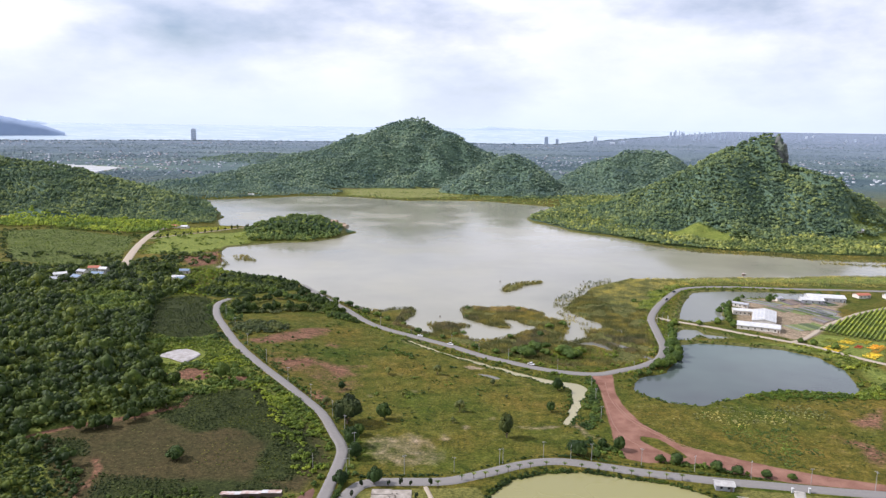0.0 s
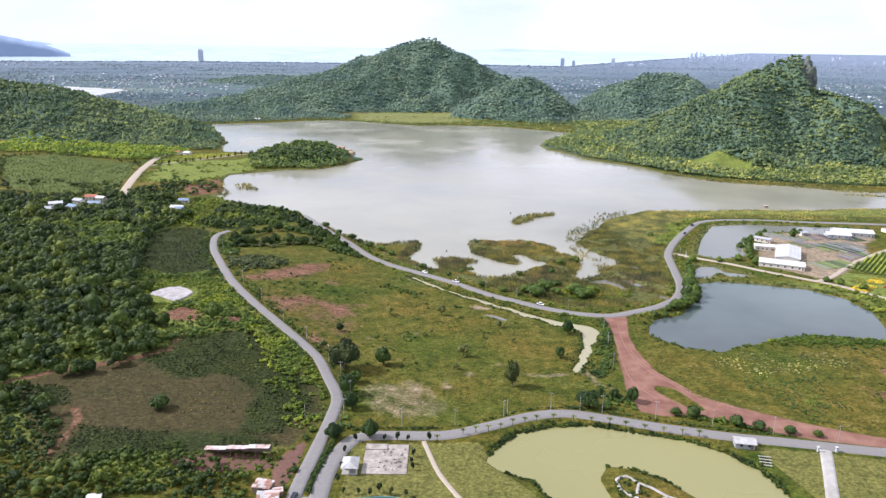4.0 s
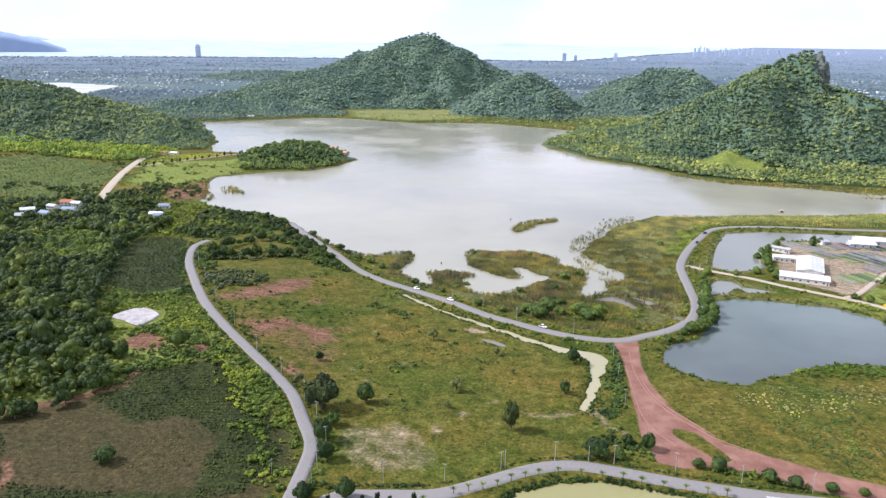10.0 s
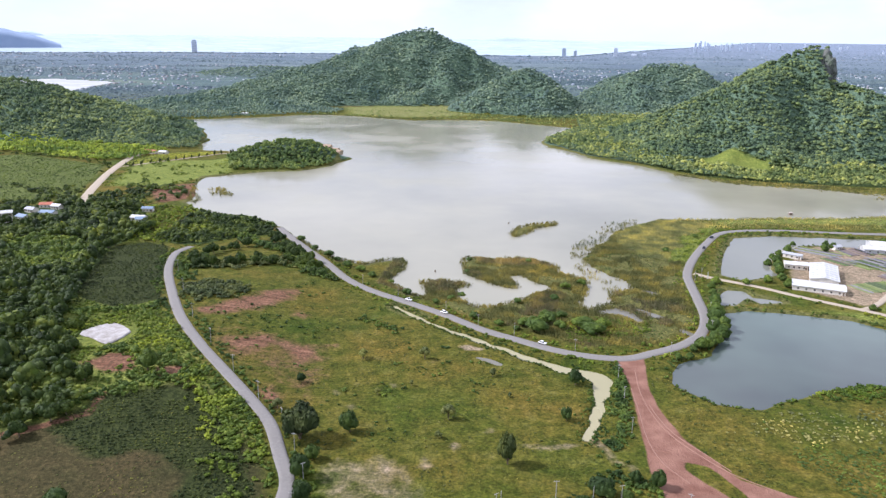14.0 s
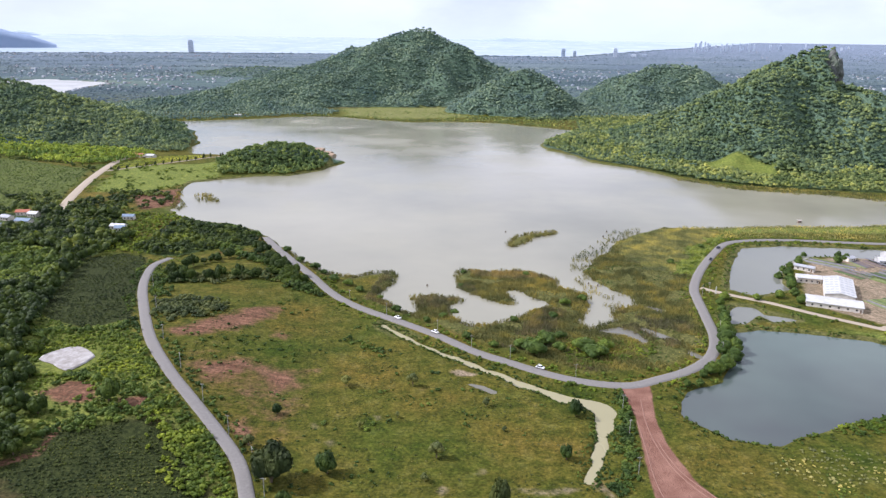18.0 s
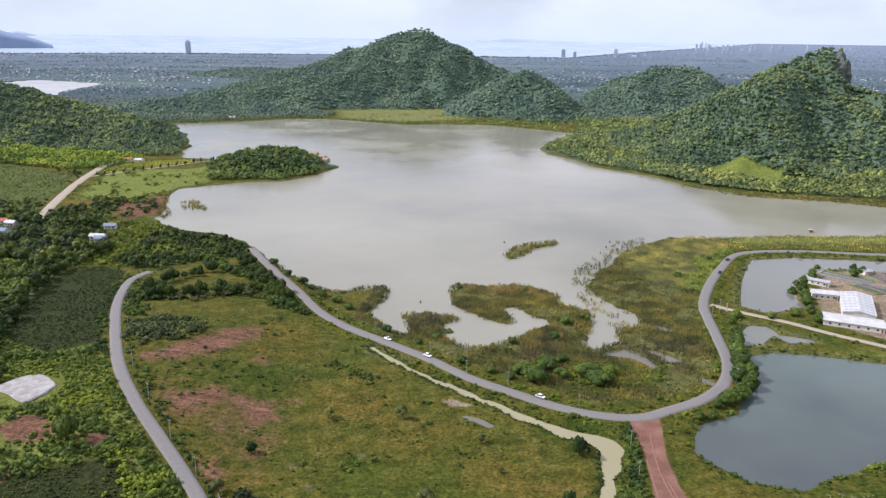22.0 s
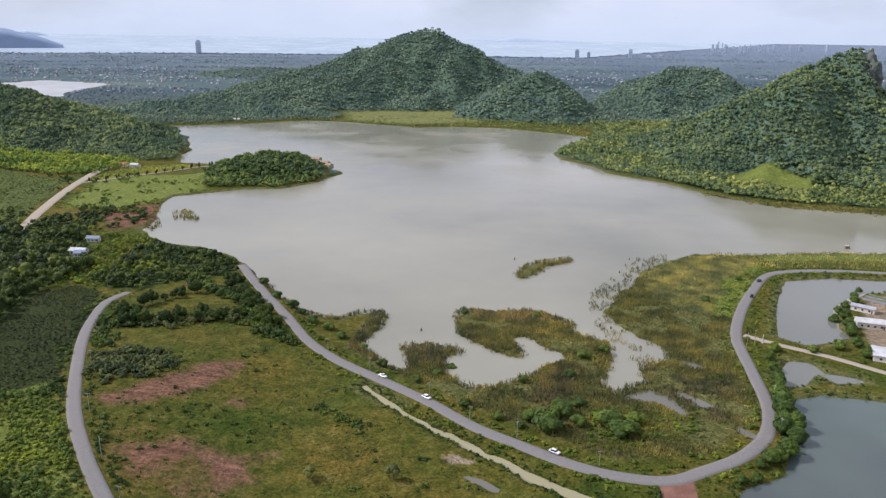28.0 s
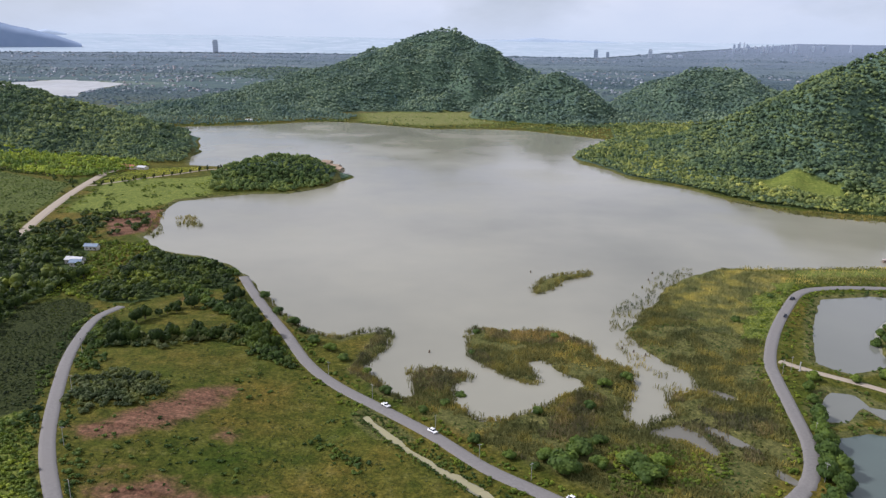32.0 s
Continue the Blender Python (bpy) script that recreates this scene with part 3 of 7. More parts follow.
layers = {
    "cover_a": (most(0.75 * cover_value(FIELD_PATH, GX, GY, 2), 0.6 * cover_value([(-153, 530), (-146, 530), (-145, 521), (-152, 521)], GX, GY, 4), 0.62 * cover_value([(-80, 382), (-68, 380), (-69, 369), (-80, 371)], GX, GY, 5), 0.85 * cover_value([(-157, 302), (-148, 313), (-134, 311), (-131, 295), (-142, 292)], GX, GY, 4), 0.85 * cover_value([(-124, 300), (-111, 302), (-106, 295), (-118, 290)], GX, GY, 3), 0.9 * cover_value(WOOD_PATH, GX, GY, 2), 0.8 * cover_value(SCRUB_PATH, GX, GY, 2), 0.9 * cover_value(SHORE_MUD, GX, GY, 8), 0.8 * cover_value(RED_PATCH_1, GX, GY, 8), 0.72 * cover_value(RED_PATCH_2, GX, GY, 9), 0.7 * cover_value(RED_PATCH_3, GX, GY, 7), 0.75 * cover_value(RED_EAST, GX, GY, 6), 0.75 * cover_value(RED_SOUTH, GX, GY, 6), 0.45 * cover_value(UPPER_MEADOW, GX, GY, 20)),
                cover_value(TILLED, GX, GY, 5), most(cover_value(DARK_CROP, GX, GY, 8), 0.8 * cover_value(CROP_SOUTH, GX, GY, 6), 0.8 * cover_value(CROP_CORNER, GX, GY, 5), cover_value(CROP_NORTH, GX, GY, 4))),
    "cover_b": (most(0.45 * cover_value(PALE_PATCH, GX, GY, 6), 0.7 * cover_value(TRACK_MUD, GX, GY, 3), 0.62 * cover_value(BARE_STRIP, GX, GY, 3), 0.8 * cover_value([(8, 344), (15, 345), (23, 339), (12, 338)], GX, GY, 2), *[0.62 * cover_value([(px_ - w_, py_), (px_, py_ + w_ * 1.3), (px_ + w_, py_), (px_, py_ - w_ * 1.3)], GX, GY, 3) for px_, py_, w_ in BARE_SPOTS], 0.4 * cover_value(FAR_FIELD, GX, GY, 30) * (hill_rise(GX, GY) < 1), 0.9 * cover_value(NURSERY, GX, GY, 4)),
                most(cover_value(PASTURE, GX, GY, 12), 0.6 * cover_value(WEST_GREEN, GX, GY, 10), 0.65 * cover_value(FAR_FIELD, GX, GY, 30) * (hill_rise(GX, GY) < 1), 0.95 * cover_value(BRIGHT_FIELD, GX, GY, 12), 0.8 * cover_value(HILL_FARMS, GX, GY, 15), 0.92 * cover_value(BRIGHT_MARSH, GX, GY, 8), 0.7 * cover_value(EAST_SHORE, GX, GY, 8), cover_value(FLOWERS, GX, GY, 4), cover_value(VINES, GX, GY, 4), 0.7 * cover_value(POND_EAST, GX, GY, 10), 0.3 * cover_value(FIELD_WEST, GX, GY, 10)), most(cover_value(MARSH, GX, GY, 8) * (1 - cover_value(BRIGHT_MARSH, GX, GY, 10)), np.clip(1 - np.abs(s_all - 2) / 6, 0, 1) * (GY > 380))),
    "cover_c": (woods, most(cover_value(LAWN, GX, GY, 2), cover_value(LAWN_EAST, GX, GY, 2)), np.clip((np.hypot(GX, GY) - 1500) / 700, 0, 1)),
    # third band: strength of the haze painted over the far plain
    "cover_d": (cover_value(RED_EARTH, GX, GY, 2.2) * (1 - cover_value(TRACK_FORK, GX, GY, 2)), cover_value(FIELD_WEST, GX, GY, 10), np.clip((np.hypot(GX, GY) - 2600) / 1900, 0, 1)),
}
spread = true_reach(GX, GY)
flat = ground_mesh.color_attributes.new("plain_place", "FLOAT_COLOR", "POINT")
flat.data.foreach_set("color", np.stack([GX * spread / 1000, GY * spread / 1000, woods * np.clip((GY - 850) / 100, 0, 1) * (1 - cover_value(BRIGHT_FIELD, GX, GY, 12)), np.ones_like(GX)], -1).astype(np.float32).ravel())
for key, bands in layers.items():
    at = ground_mesh.color_attributes.new(key, "FLOAT_COLOR", "POINT")
    at.data.foreach_set("color", np.stack([*bands, np.ones_like(GX)], -1).astype(np.float32).ravel())
ground = tagged(new("ground", ground_mesh), "green meadow land with red earth, fields and wooded hills", "ground", kind="structure")

g_pos = gn.new("ShaderNodeNewGeometry").outputs["Position"]
n_patch = noise_at(gn, gl, 0.02, 6, 0.6, vec=g_pos)
n_mid = noise_at(gn, gl, 0.13, 9, 0.72, vec=g_pos)
n_fine = noise_at(gn, gl, 0.8, 6, 0.7, vec=g_pos)
n_clump = noise_at(gn, gl, 0.4, 8, 0.75, vec=g_pos)
r_mead = ramp(gn, [(0.26, (0.026, 0.038, 0.006)), (0.40, (0.06, 0.071, 0.010)), (0.53, (0.099, 0.097, 0.016)), (0.64, (0.122, 0.12, 0.028)), (0.75, (0.185, 0.15, 0.072))])
gl.new(n_mid.outputs[0], r_mead.inputs[0])
r_drift = ramp(gn, [(0.33, (0.62, 0.86, 0.62)), (0.5, (0.95, 0.95, 0.9)), (0.67, (1.4, 1.08, 1.2))])
gl.new(n_patch.outputs[0], r_drift.inputs[0])
colour = blend(gn, gl, 1.0, r_mead.outputs[0], r_drift.outputs[0], "MULTIPLY")
cover_attr = {}
for key in layers:
    a = gn.new("ShaderNodeVertexColor")
    a.layer_name = key
    s = gn.new("ShaderNodeSeparateColor")
    gl.new(a.outputs[0], s.inputs[0])
    cover_attr[key] = s


def laid(under, mask, tone_a, tone_b, ragged=0.55, tex=None, sharp=0.06):
    """A cover over the ground, its edge broken up."""
    add = gn.new("ShaderNodeMath")
    add.operation = "MULTIPLY_ADD"
    add.inputs[1].default_value, add.inputs[2].default_value = ragged, -0.5 * ragged
    gl.new(n_mid.outputs[0], add.inputs[0])
    tot = gn.new("ShaderNodeMath")
    tot.operation = "ADD"
    gl.new(add.outputs[0], tot.inputs[0])
    gl.new(mask, tot.inputs[1])
    cut = gn.new("ShaderNodeMapRange")
    cut.interpolation_type = "SMOOTHSTEP"
    cut.inputs["From Min"].default_value, cut.inputs["From Max"].default_value = 0.5 - sharp, 0.5 + sharp
    gl.new(tot.outputs[0], cut.inputs["Value"])
    r = ramp(gn, [(0.3, tone_a), (0.7, tone_b)])
    gl.new((tex or n_fine).outputs[0], r.inputs[0])
    return blend(gn, gl, cut.outputs[0], under, r.outputs[0])


A, B, C, D_ = (cover_attr[k].outputs for k in ("cover_a", "cover_b", "cover_c", "cover_d"))
p_at = gn.new("ShaderNodeVertexColor")
p_at.layer_name = "plain_place"
wide = gn.new("ShaderNodeMapping")
wide.inputs["Scale"].default_value = (0.4, 1.0, 0.0)
gl.new(p_at.outputs[0], wide.inputs["Vector"])
n_fields = noise_at(gn, gl, 3.4, 7, 0.62, vec=wide.outputs[0])
plots = gn.new("ShaderNodeTexVoronoi")
plots.inputs["Scale"].default_value = 3.2
gl.new(wide.outputs[0], plots.inputs["Vector"])
# field tones of the plain, with bluish haze mixed in
r_hazed_plain = ramp(gn, [(0.32, (0.052, 0.085, 0.108)), (0.45, (0.07, 0.108, 0.13)), (0.55, (0.095, 0.138, 0.142)), (0.66, (0.14, 0.18, 0.165)), (0.78, (0.22, 0.22, 0.215))])
gl.new(n_fields.outputs[0], r_hazed_plain.inputs[0])
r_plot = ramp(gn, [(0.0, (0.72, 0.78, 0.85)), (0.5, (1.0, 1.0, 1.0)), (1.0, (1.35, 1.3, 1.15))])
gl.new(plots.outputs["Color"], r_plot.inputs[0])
plain = blend(gn, gl, 0.8, r_hazed_plain.outputs[0], r_plot.outputs[0], "MULTIPLY")
# distance haze put into the colour: the plain turns blue farther off
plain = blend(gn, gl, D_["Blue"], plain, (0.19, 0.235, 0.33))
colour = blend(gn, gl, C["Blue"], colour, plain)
colour = laid(colour, C["Red"], (0.035, 0.058, 0.02), (0.065, 0.095, 0.032), 0.4)
p_sep = gn.new("ShaderNodeSeparateColor")
gl.new(p_at.outputs[0], p_sep.inputs[0])
# haze-cooled leaf tone painted on the ground under the distant woods
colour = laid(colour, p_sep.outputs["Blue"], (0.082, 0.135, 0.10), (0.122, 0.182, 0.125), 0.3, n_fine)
colour = laid(colour, B["Green"], (0.11, 0.15, 0.03), (0.19, 0.215, 0.05), 0.5, n_mid, 0.2)
colour = laid(colour, B["Blue"], (0.06, 0.074, 0.02), (0.155, 0.145, 0.052), 0.7, n_mid, 0.25)
colour = laid(colour, D_["Green"], (0.062, 0.085, 0.022), (0.12, 0.145, 0.042), 0.5, n_mid, 0.2)
colour = laid(colour, A["Green"], (0.036, 0.04, 0.014), (0.082, 0.06, 0.029), 0.9, n_patch, 0.4)
colour = laid(colour, A["Blue"], (0.022, 0.032, 0.009), (0.042, 0.052, 0.016), 0.8, n_fine, 0.2)
turned = gn.new("ShaderNodeMapping")
turned.inputs["Rotation"].default_value, turned.inputs["Scale"].default_value = (0, 0, radians(-32)), (0.045, 0.32, 0.2)
gl.new(g_pos, turned.inputs["Vector"])
n_streak = noise_at(gn, gl, 1.0, 6, 0.65, vec=turned.outputs[0])
colour = laid(colour, A["Red"], (0.10, 0.048, 0.03), (0.245, 0.135, 0.09), 1.1, n_streak, 0.22)
colour = laid(colour, B["Red"], (0.20, 0.155, 0.11), (0.32, 0.255, 0.19), 0.9, n_mid, 0.25)
colour = laid(colour, C["Green"], (0.112, 0.115, 0.03), (0.16, 0.152, 0.045), 0.2, n_mid)
grit = ramp(gn, [(0.3, (0.55, 0.6, 0.55)), (0.7, (1.35, 1.3, 1.25))])
gl.new(n_fine.outputs[0], grit.inputs[0])
colour = blend(gn, gl, 0.9, colour, grit.outputs[0], "MULTIPLY")
lumps = ramp(gn, [(0.34, (0.42, 0.48, 0.42)), (0.66, (1.36, 1.3, 1.27))])
gl.new(n_clump.outputs[0], lumps.inputs[0])
colour = blend(gn, gl, 0.85, colour, lumps.outputs[0], "MULTIPLY")
n_soil = noise_at(gn, gl, 0.11, 7, 0.62, vec=g_pos)
colour = laid(colour, D_["Red"], (0.15, 0.072, 0.05), (0.275, 0.152, 0.11), 0.45, n_soil, 0.12)
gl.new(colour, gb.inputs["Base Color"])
gb.inputs["Roughness"].default_value = 0.95
gb.inputs["Specular IOR Level"].default_value = 0.1
bumped(gn, gl, gb, n_fine.outputs[0], 0.8, 0.8)


# ---- waters ----
def flat_water(name, pts, z, material, label, grow=1.06):
    c = np.mean(pts, 0)
    line = smooth([tuple(c + (np.array(p) - c) * grow) for p in pts], 4, True)
    bm = bmesh.new()
    lift = far_rise(line[:, 0], line[:, 1])
    vs = [bm.verts.new((x, y, z + h)) for (x, y), h in zip(line, lift)]
    f = bm.faces.new(vs)
    bmesh.ops.triangulate(bm, faces=[f])
    bmesh.ops.recalc_face_normals(bm, faces=bm.faces)
    if bm.faces and sum(q.normal.z for q in bm.faces) < 0:
        bmesh.ops.reverse_faces(bm, faces=bm.faces)
    me = bpy.data.meshes.new(name)
    bm.to_mesh(me)
    bm.free()
    me.materials.append(material)
    return tagged(new(name, me), label, "water", kind="structure")


flat_water("lake_water", [(-520, 396), (640, 396), (640, 1300), (300, 1500), (-520, 1500)], 0.0, M_LAKE, "calm silty lake water reflecting a bright sky", 1.0)
flat_water("pond_water", POND, 0.15, M_POND, "dark blue-green still water of a pond")
flat_water("fish_pond_water", FISH_POND, 0.15, M_FISH, "grey-green still water beside the nursery", 1.03)
flat_water("algae_pond_water", [(5, 124), (118, 124), (118, 210), (5, 210)], 0.15, M_OLIVE, "olive green opaque pond water", 1.0)
flat_water("puddle_water", PUDDLE, 0.15, M_FISH, "shallow grey water between reeds")
flat_water("canal_water", CANAL, 0.15, M_CANAL, "murky yellow water in a narrow ditch", 1.0)
for q in MARSH_POOLS:
    flat_water("marsh_pool_water", q, 0.2, M_POOLS, "shallow grey pool in the marsh", 1.15)
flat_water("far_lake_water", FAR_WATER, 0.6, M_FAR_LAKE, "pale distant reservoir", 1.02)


# ---- sea ----
def sea_mesh():
    az = np.linspace(-0.9, 0.52, 140)
    t = np.linspace(0, 1, 40)
    Aa, Tt = np.meshgrid(az, t)
    R0 = coast(Aa) - 70 + 25 * (grain(Aa * 900, Aa * 0, 30.0) - 0.5)
    R = R0 + (4860 - R0).clip(5) * Tt
    X, Y = EYE[0] + R * np.sin(Aa), EYE[1] + R * np.cos(Aa)
    Z = far_rise(X, Y) + GROUND + 0.9
    idx = np.arange(X.size).reshape(X.shape)
    quads = np.stack([idx[:-1, :-1], idx[:-1, 1:], idx[1:, 1:], idx[1:, :-1]], -1).reshape(-1, 4)
    me = bpy.data.meshes.new("sea_water")
    fill(me, np.stack([X, Y, Z], -1).reshape(-1, 3), quads)
    me.materials.append(M_SEA)
    return me


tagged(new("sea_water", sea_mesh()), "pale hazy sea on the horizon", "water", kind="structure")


# ---- roads ----
def road(name, pts, width, material, label, lift=0.3, z=None):
    line = smooth(pts, 3.0)
    d = np.gradient(line, axis=0)
    d /= np.linalg.norm(d, axis=1, keepdims=True)
    side = np.stack([d[:, 1], -d[:, 0]], 1)
    w = width / 2 * (1 + 0.06 * (grain(line[:, 0], line[:, 1], 12.0) - 0.5))
    zz = np.full(len(line), GROUND + lift) if z is None else land(line[:, 0], line[:, 1]) + lift
    rows = [(-1.18, -0.6), (-1.0, 0.0), (-0.5, 0.05), (0.0, 0.08), (0.5, 0.05), (1.0, 0.0), (1.18, -0.6)]
    V = np.stack([np.concatenate([line + side * (w * k)[:, None], (zz + h)[:, None]], 1) for k, h in rows], 1)
    n, k = V.shape[:2]
    idx = np.arange(n * k).reshape(n, k)
    quads = np.stack([idx[:-1, :-1], idx[1:, :-1], idx[1:, 1:], idx[:-1, 1:]], -1)[:, :, ::-1].reshape(-1, 4)
    me = bpy.data.meshes.new(name)
    fill(me, V.reshape(-1, 3), quads)
    me.materials.append(material)
    return tagged(new(name, me), label, "road", kind="structure")


road("road_west", ROAD_WEST, 4.9, M_ROAD, "grey worn asphalt lane between scrub and meadow", 0.3, 1)
road("road_lake", ROAD_LAKE, 5.4, M_ROAD, "grey asphalt road curving along the lake shore", 0.3, 1)
road("road_south", ROAD_SOUTH, 6.0, M_ROAD, "grey asphalt road beside the olive pond", 0.3, 1)
road("road_link", [(-55, 150), (-47, 151)], 4.5, M_ROAD, "short asphalt link between two lanes", 0.28)
road("track_east", TRACK_EAST, 3.6, M_DIRTROAD, "pale dirt track past the ponds", 0.3, 1)
road("track_vines", TRACK_VINES, 3.4, M_DIRTROAD, "pale dirt track beside the vineyard", 0.3, 1)
M_RUT = worn("packed_pale_earth", (0.20, 0.108, 0.078), (0.27, 0.155, 0.115), 0.5, 0.95, 0.3, c3=(0.23, 0.13, 0.095), big=0.2)
for pts in ([(90, 318), (87, 296), (87, 277), (90, 260), (97, 245), (105, 233), (117, 223)], [(88, 285), (88.6, 275), (91.5, 261), (98.5, 247), (104, 236)], [(84, 300), (82, 278), (80, 258), (81, 242), (87, 228)]):
    road("wheel_rut", pts, 0.42, M_RUT, "pale wheel rut packed into red earth", 0.06, 1)
road("track_northwest", TRACK_NORTHWEST, 8.0, M_DIRTROAD, "pale sandy road through fields", 0.3, 1)


# ---- trees ----
def ball(level, seed, rough=0.25, squash=0.85):
    bm = bmesh.new()
    bmesh.ops.create_icosphere(bm, subdivisions=level, radius=1.0)
    for v in bm.verts:
        n = noise.noise(v.co * 1.7 + Vector((seed * 3.7, seed * 1.3, 0)))
        n2 = noise.noise(v.co * 4.1 + Vector((0, seed * 2.9, seed)))
        v.co *= 1 + rough * 1.6 * n + rough * 0.9 * n2
        v.co.z *= squash
    bm.verts.ensure_lookup_table()
    V = np.array([v.co[:] for v in bm.verts])
    F = np.array([[v.index for v in f.verts] for f in bm.faces])
    bm.free()
    return V, F


def sprays(rng, centres, radii, count, size):
    """Leaf sprays: small bent quads standing off the clumps."""
    V, F = [], []
    for _ in range(count):
        i = rng.randint(len(centres))
        d = rng.normal(size=3)
        d[2] = abs(d[2]) * 0.9 - 0.15
        d /= np.linalg.norm(d)
        p = centres[i] + d * radii[i] * rng.uniform(0.9, 1.18)
        a = np.cross(d, rng.normal(size=3))
        a /= np.linalg.norm(a) + 1e-9
        b = np.cross(d, a) + d * rng.uniform(-0.6, 0.6)
        s = size * rng.uniform(0.6, 1.3)
        k = len(V)
        V += [p - a * s, p + b * s * 0.8 - d * s * 0.3, p + a * s, p - b * s * 0.8 + d * s * 0.2]
        F += [[k, k + 1, k + 2], [k, k + 2, k + 3]]
    return np.array(V), np.array(F)


def crown_parts(seed, lobes, level, leaves, leaf=0.16, wide=1.0):
    """A crown of unit radius whose foot is at z = 0."""
    rng = np.random.RandomState(seed)
    V, F, cs, rs, k = [], [], [], [], 0
    for i in range(lobes):
        a, u = rng.uniform(0, 6.28), rng.uniform(0, 1) ** 0.6
        c = np.array([math.cos(a) * u * 0.62 * wide, math.sin(a) * u * 0.62 * wide, 0.55 + rng.uniform(-0.25, 0.55) * (1.1 - u)])
        r = rng.uniform(0.34, 0.52) * (1.15 - 0.35 * u)
        v, f = ball(level, seed + i, 0.2, 0.85)
        f = f[v[f].mean(1)[:, 2] > -0.32]
        V.append(v * r + c)
        F.append(f + k)
        k += len(v)
        cs.append(c)
        rs.append(r)
    if leaves:
        v, f = sprays(rng, cs, rs, leaves, leaf)
        V.append(v)
        F.append(f + k)
    return np.concatenate(V), np.concatenate(F)


def scatter(spacing, box, keep, rng, jitter=0.42):
    x0, y0, x1, y1 = box
    X, Y = np.meshgrid(np.arange(x0, x1, spacing), np.arange(y0, y1, spacing))
    X = (X + spacing * jitter * rng.uniform(-1, 1, X.shape)).ravel()
    Y = (Y + spacing * jitter * rng.uniform(-1, 1, Y.shape)).ravel()
    ok = keep(X, Y)
    return X[ok], Y[ok]


def stand(name, X, Y, Z, R, kinds, material, rng, tall=(0.8, 1.25)):
    """Many crowns joined into one mesh."""
    Vs, Fs, Ts, k = [], [], [], 0
    pick = rng.randint(len(kinds), size=len(X))
    shade_of = rng.uniform(-0.34, 0.34, len(X)) + 0.5 * (grain(X, Y, 24.0) - 0.5)
    for j, (bv, bf) in enumerate(kinds):
        sel = np.where(pick == j)[0]
        if not len(sel):
            continue
        a = rng.uniform(0, 6.283, len(sel))
        c, s = np.cos(a), np.sin(a)
        r = R[sel]
        h = r * rng.uniform(*tall, len(sel))
        vx = (bv[None, :, 0] * c[:, None] - bv[None, :, 1] * s[:, None]) * r[:, None] + X[sel, None]
        vy = (bv[None, :, 0] * s[:, None] + bv[None, :, 1] * c[:, None]) * r[:, None] + Y[sel, None]
        vz = bv[None, :, 2] * h[:, None] + Z[sel, None]
        Vs.append(np.stack([vx, vy, vz], -1).reshape(-1, 3))
        Fs.append((bf[None] + (np.arange(len(sel)) * len(bv))[:, None, None] + k).reshape(-1, 3))
        Ts.append(np.repeat(shade_of[sel], len(bv)))
        k += len(sel) * len(bv)
    me = bpy.data.meshes.new(name)
    fill(me, np.concatenate(Vs), np.concatenate(Fs))
    me.attributes.new("tone", "FLOAT", "POINT").data.foreach_set("value", np.concatenate(Ts).astype(np.float32))
    me.materials.append(material)
    return new(name, me)


rng = np.random.RandomState(11)
FAR_KINDS = [crown_parts(s + 60, 2 - s % 2, 1, 5, 0.2, 0.6) for s in range(8)]
HILL_KINDS = [crown_parts(s + 80, 2 + s % 2, 1, 11, 0.2, 0.9) for s in range(8)]
BUSH_KINDS = [crown_parts(s + 240, 3, 1, 20, 0.24, 1.1) for s in range(6)]
WOOD_KINDS = [crown_parts(s + 220, 4 + s % 2, 1, 34, 0.19) for s in range(8)]


def wood(name, box, spacing, radius, keep, kinds, material, label, tall=(0.8, 1.25), sink=0.0):
    X, Y = scatter(spacing, box, keep, rng)
    R = radius * (0.72 + 0.75 * rng.uniform(0, 1, len(X)) ** 1.6)
    ob = stand(name, X, Y, land(X, Y) + radius * 1.2 * (grain(X + 55, Y, 3.4 * radius, 2) - 0.35) - sink, R, kinds, material, rng, tall)
    return tagged(ob, label, "woods", kind="stuff")


HOUSE_SPOTS = [(-352, 578), (-340, 588), (-328, 604), (-345, 634), (-333, 628), (-362, 600), (-348, 615), (-246, 587), (-252, 622)]


def off_houses(X, Y, gap=10.0):
    """Clear of the village houses, with open yards on their near side."""
    ok = np.ones(X.shape, bool)
    for hx, hy in HOUSE_SPOTS:
        ok &= np.hypot(X - hx, (Y - hy + 7) * 0.75) > gap
    return ok


def on_hill(lo=2.0):
    return lambda X, Y: (hill_rise(X, Y) > lo) & (shore(X, Y) > 3) & (grain(X, Y, 60.0) > 0.12)


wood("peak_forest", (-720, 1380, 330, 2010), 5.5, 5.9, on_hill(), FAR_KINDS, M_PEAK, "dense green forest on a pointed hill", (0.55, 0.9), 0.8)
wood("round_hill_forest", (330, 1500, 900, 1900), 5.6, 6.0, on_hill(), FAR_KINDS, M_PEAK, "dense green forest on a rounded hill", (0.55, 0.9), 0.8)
ROCK = (541, 1090)
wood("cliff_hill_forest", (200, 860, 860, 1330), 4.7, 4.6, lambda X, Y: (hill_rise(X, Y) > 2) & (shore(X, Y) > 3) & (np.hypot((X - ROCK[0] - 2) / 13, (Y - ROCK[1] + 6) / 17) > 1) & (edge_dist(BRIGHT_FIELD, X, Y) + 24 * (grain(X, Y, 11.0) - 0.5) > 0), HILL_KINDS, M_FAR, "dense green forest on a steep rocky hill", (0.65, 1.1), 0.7)
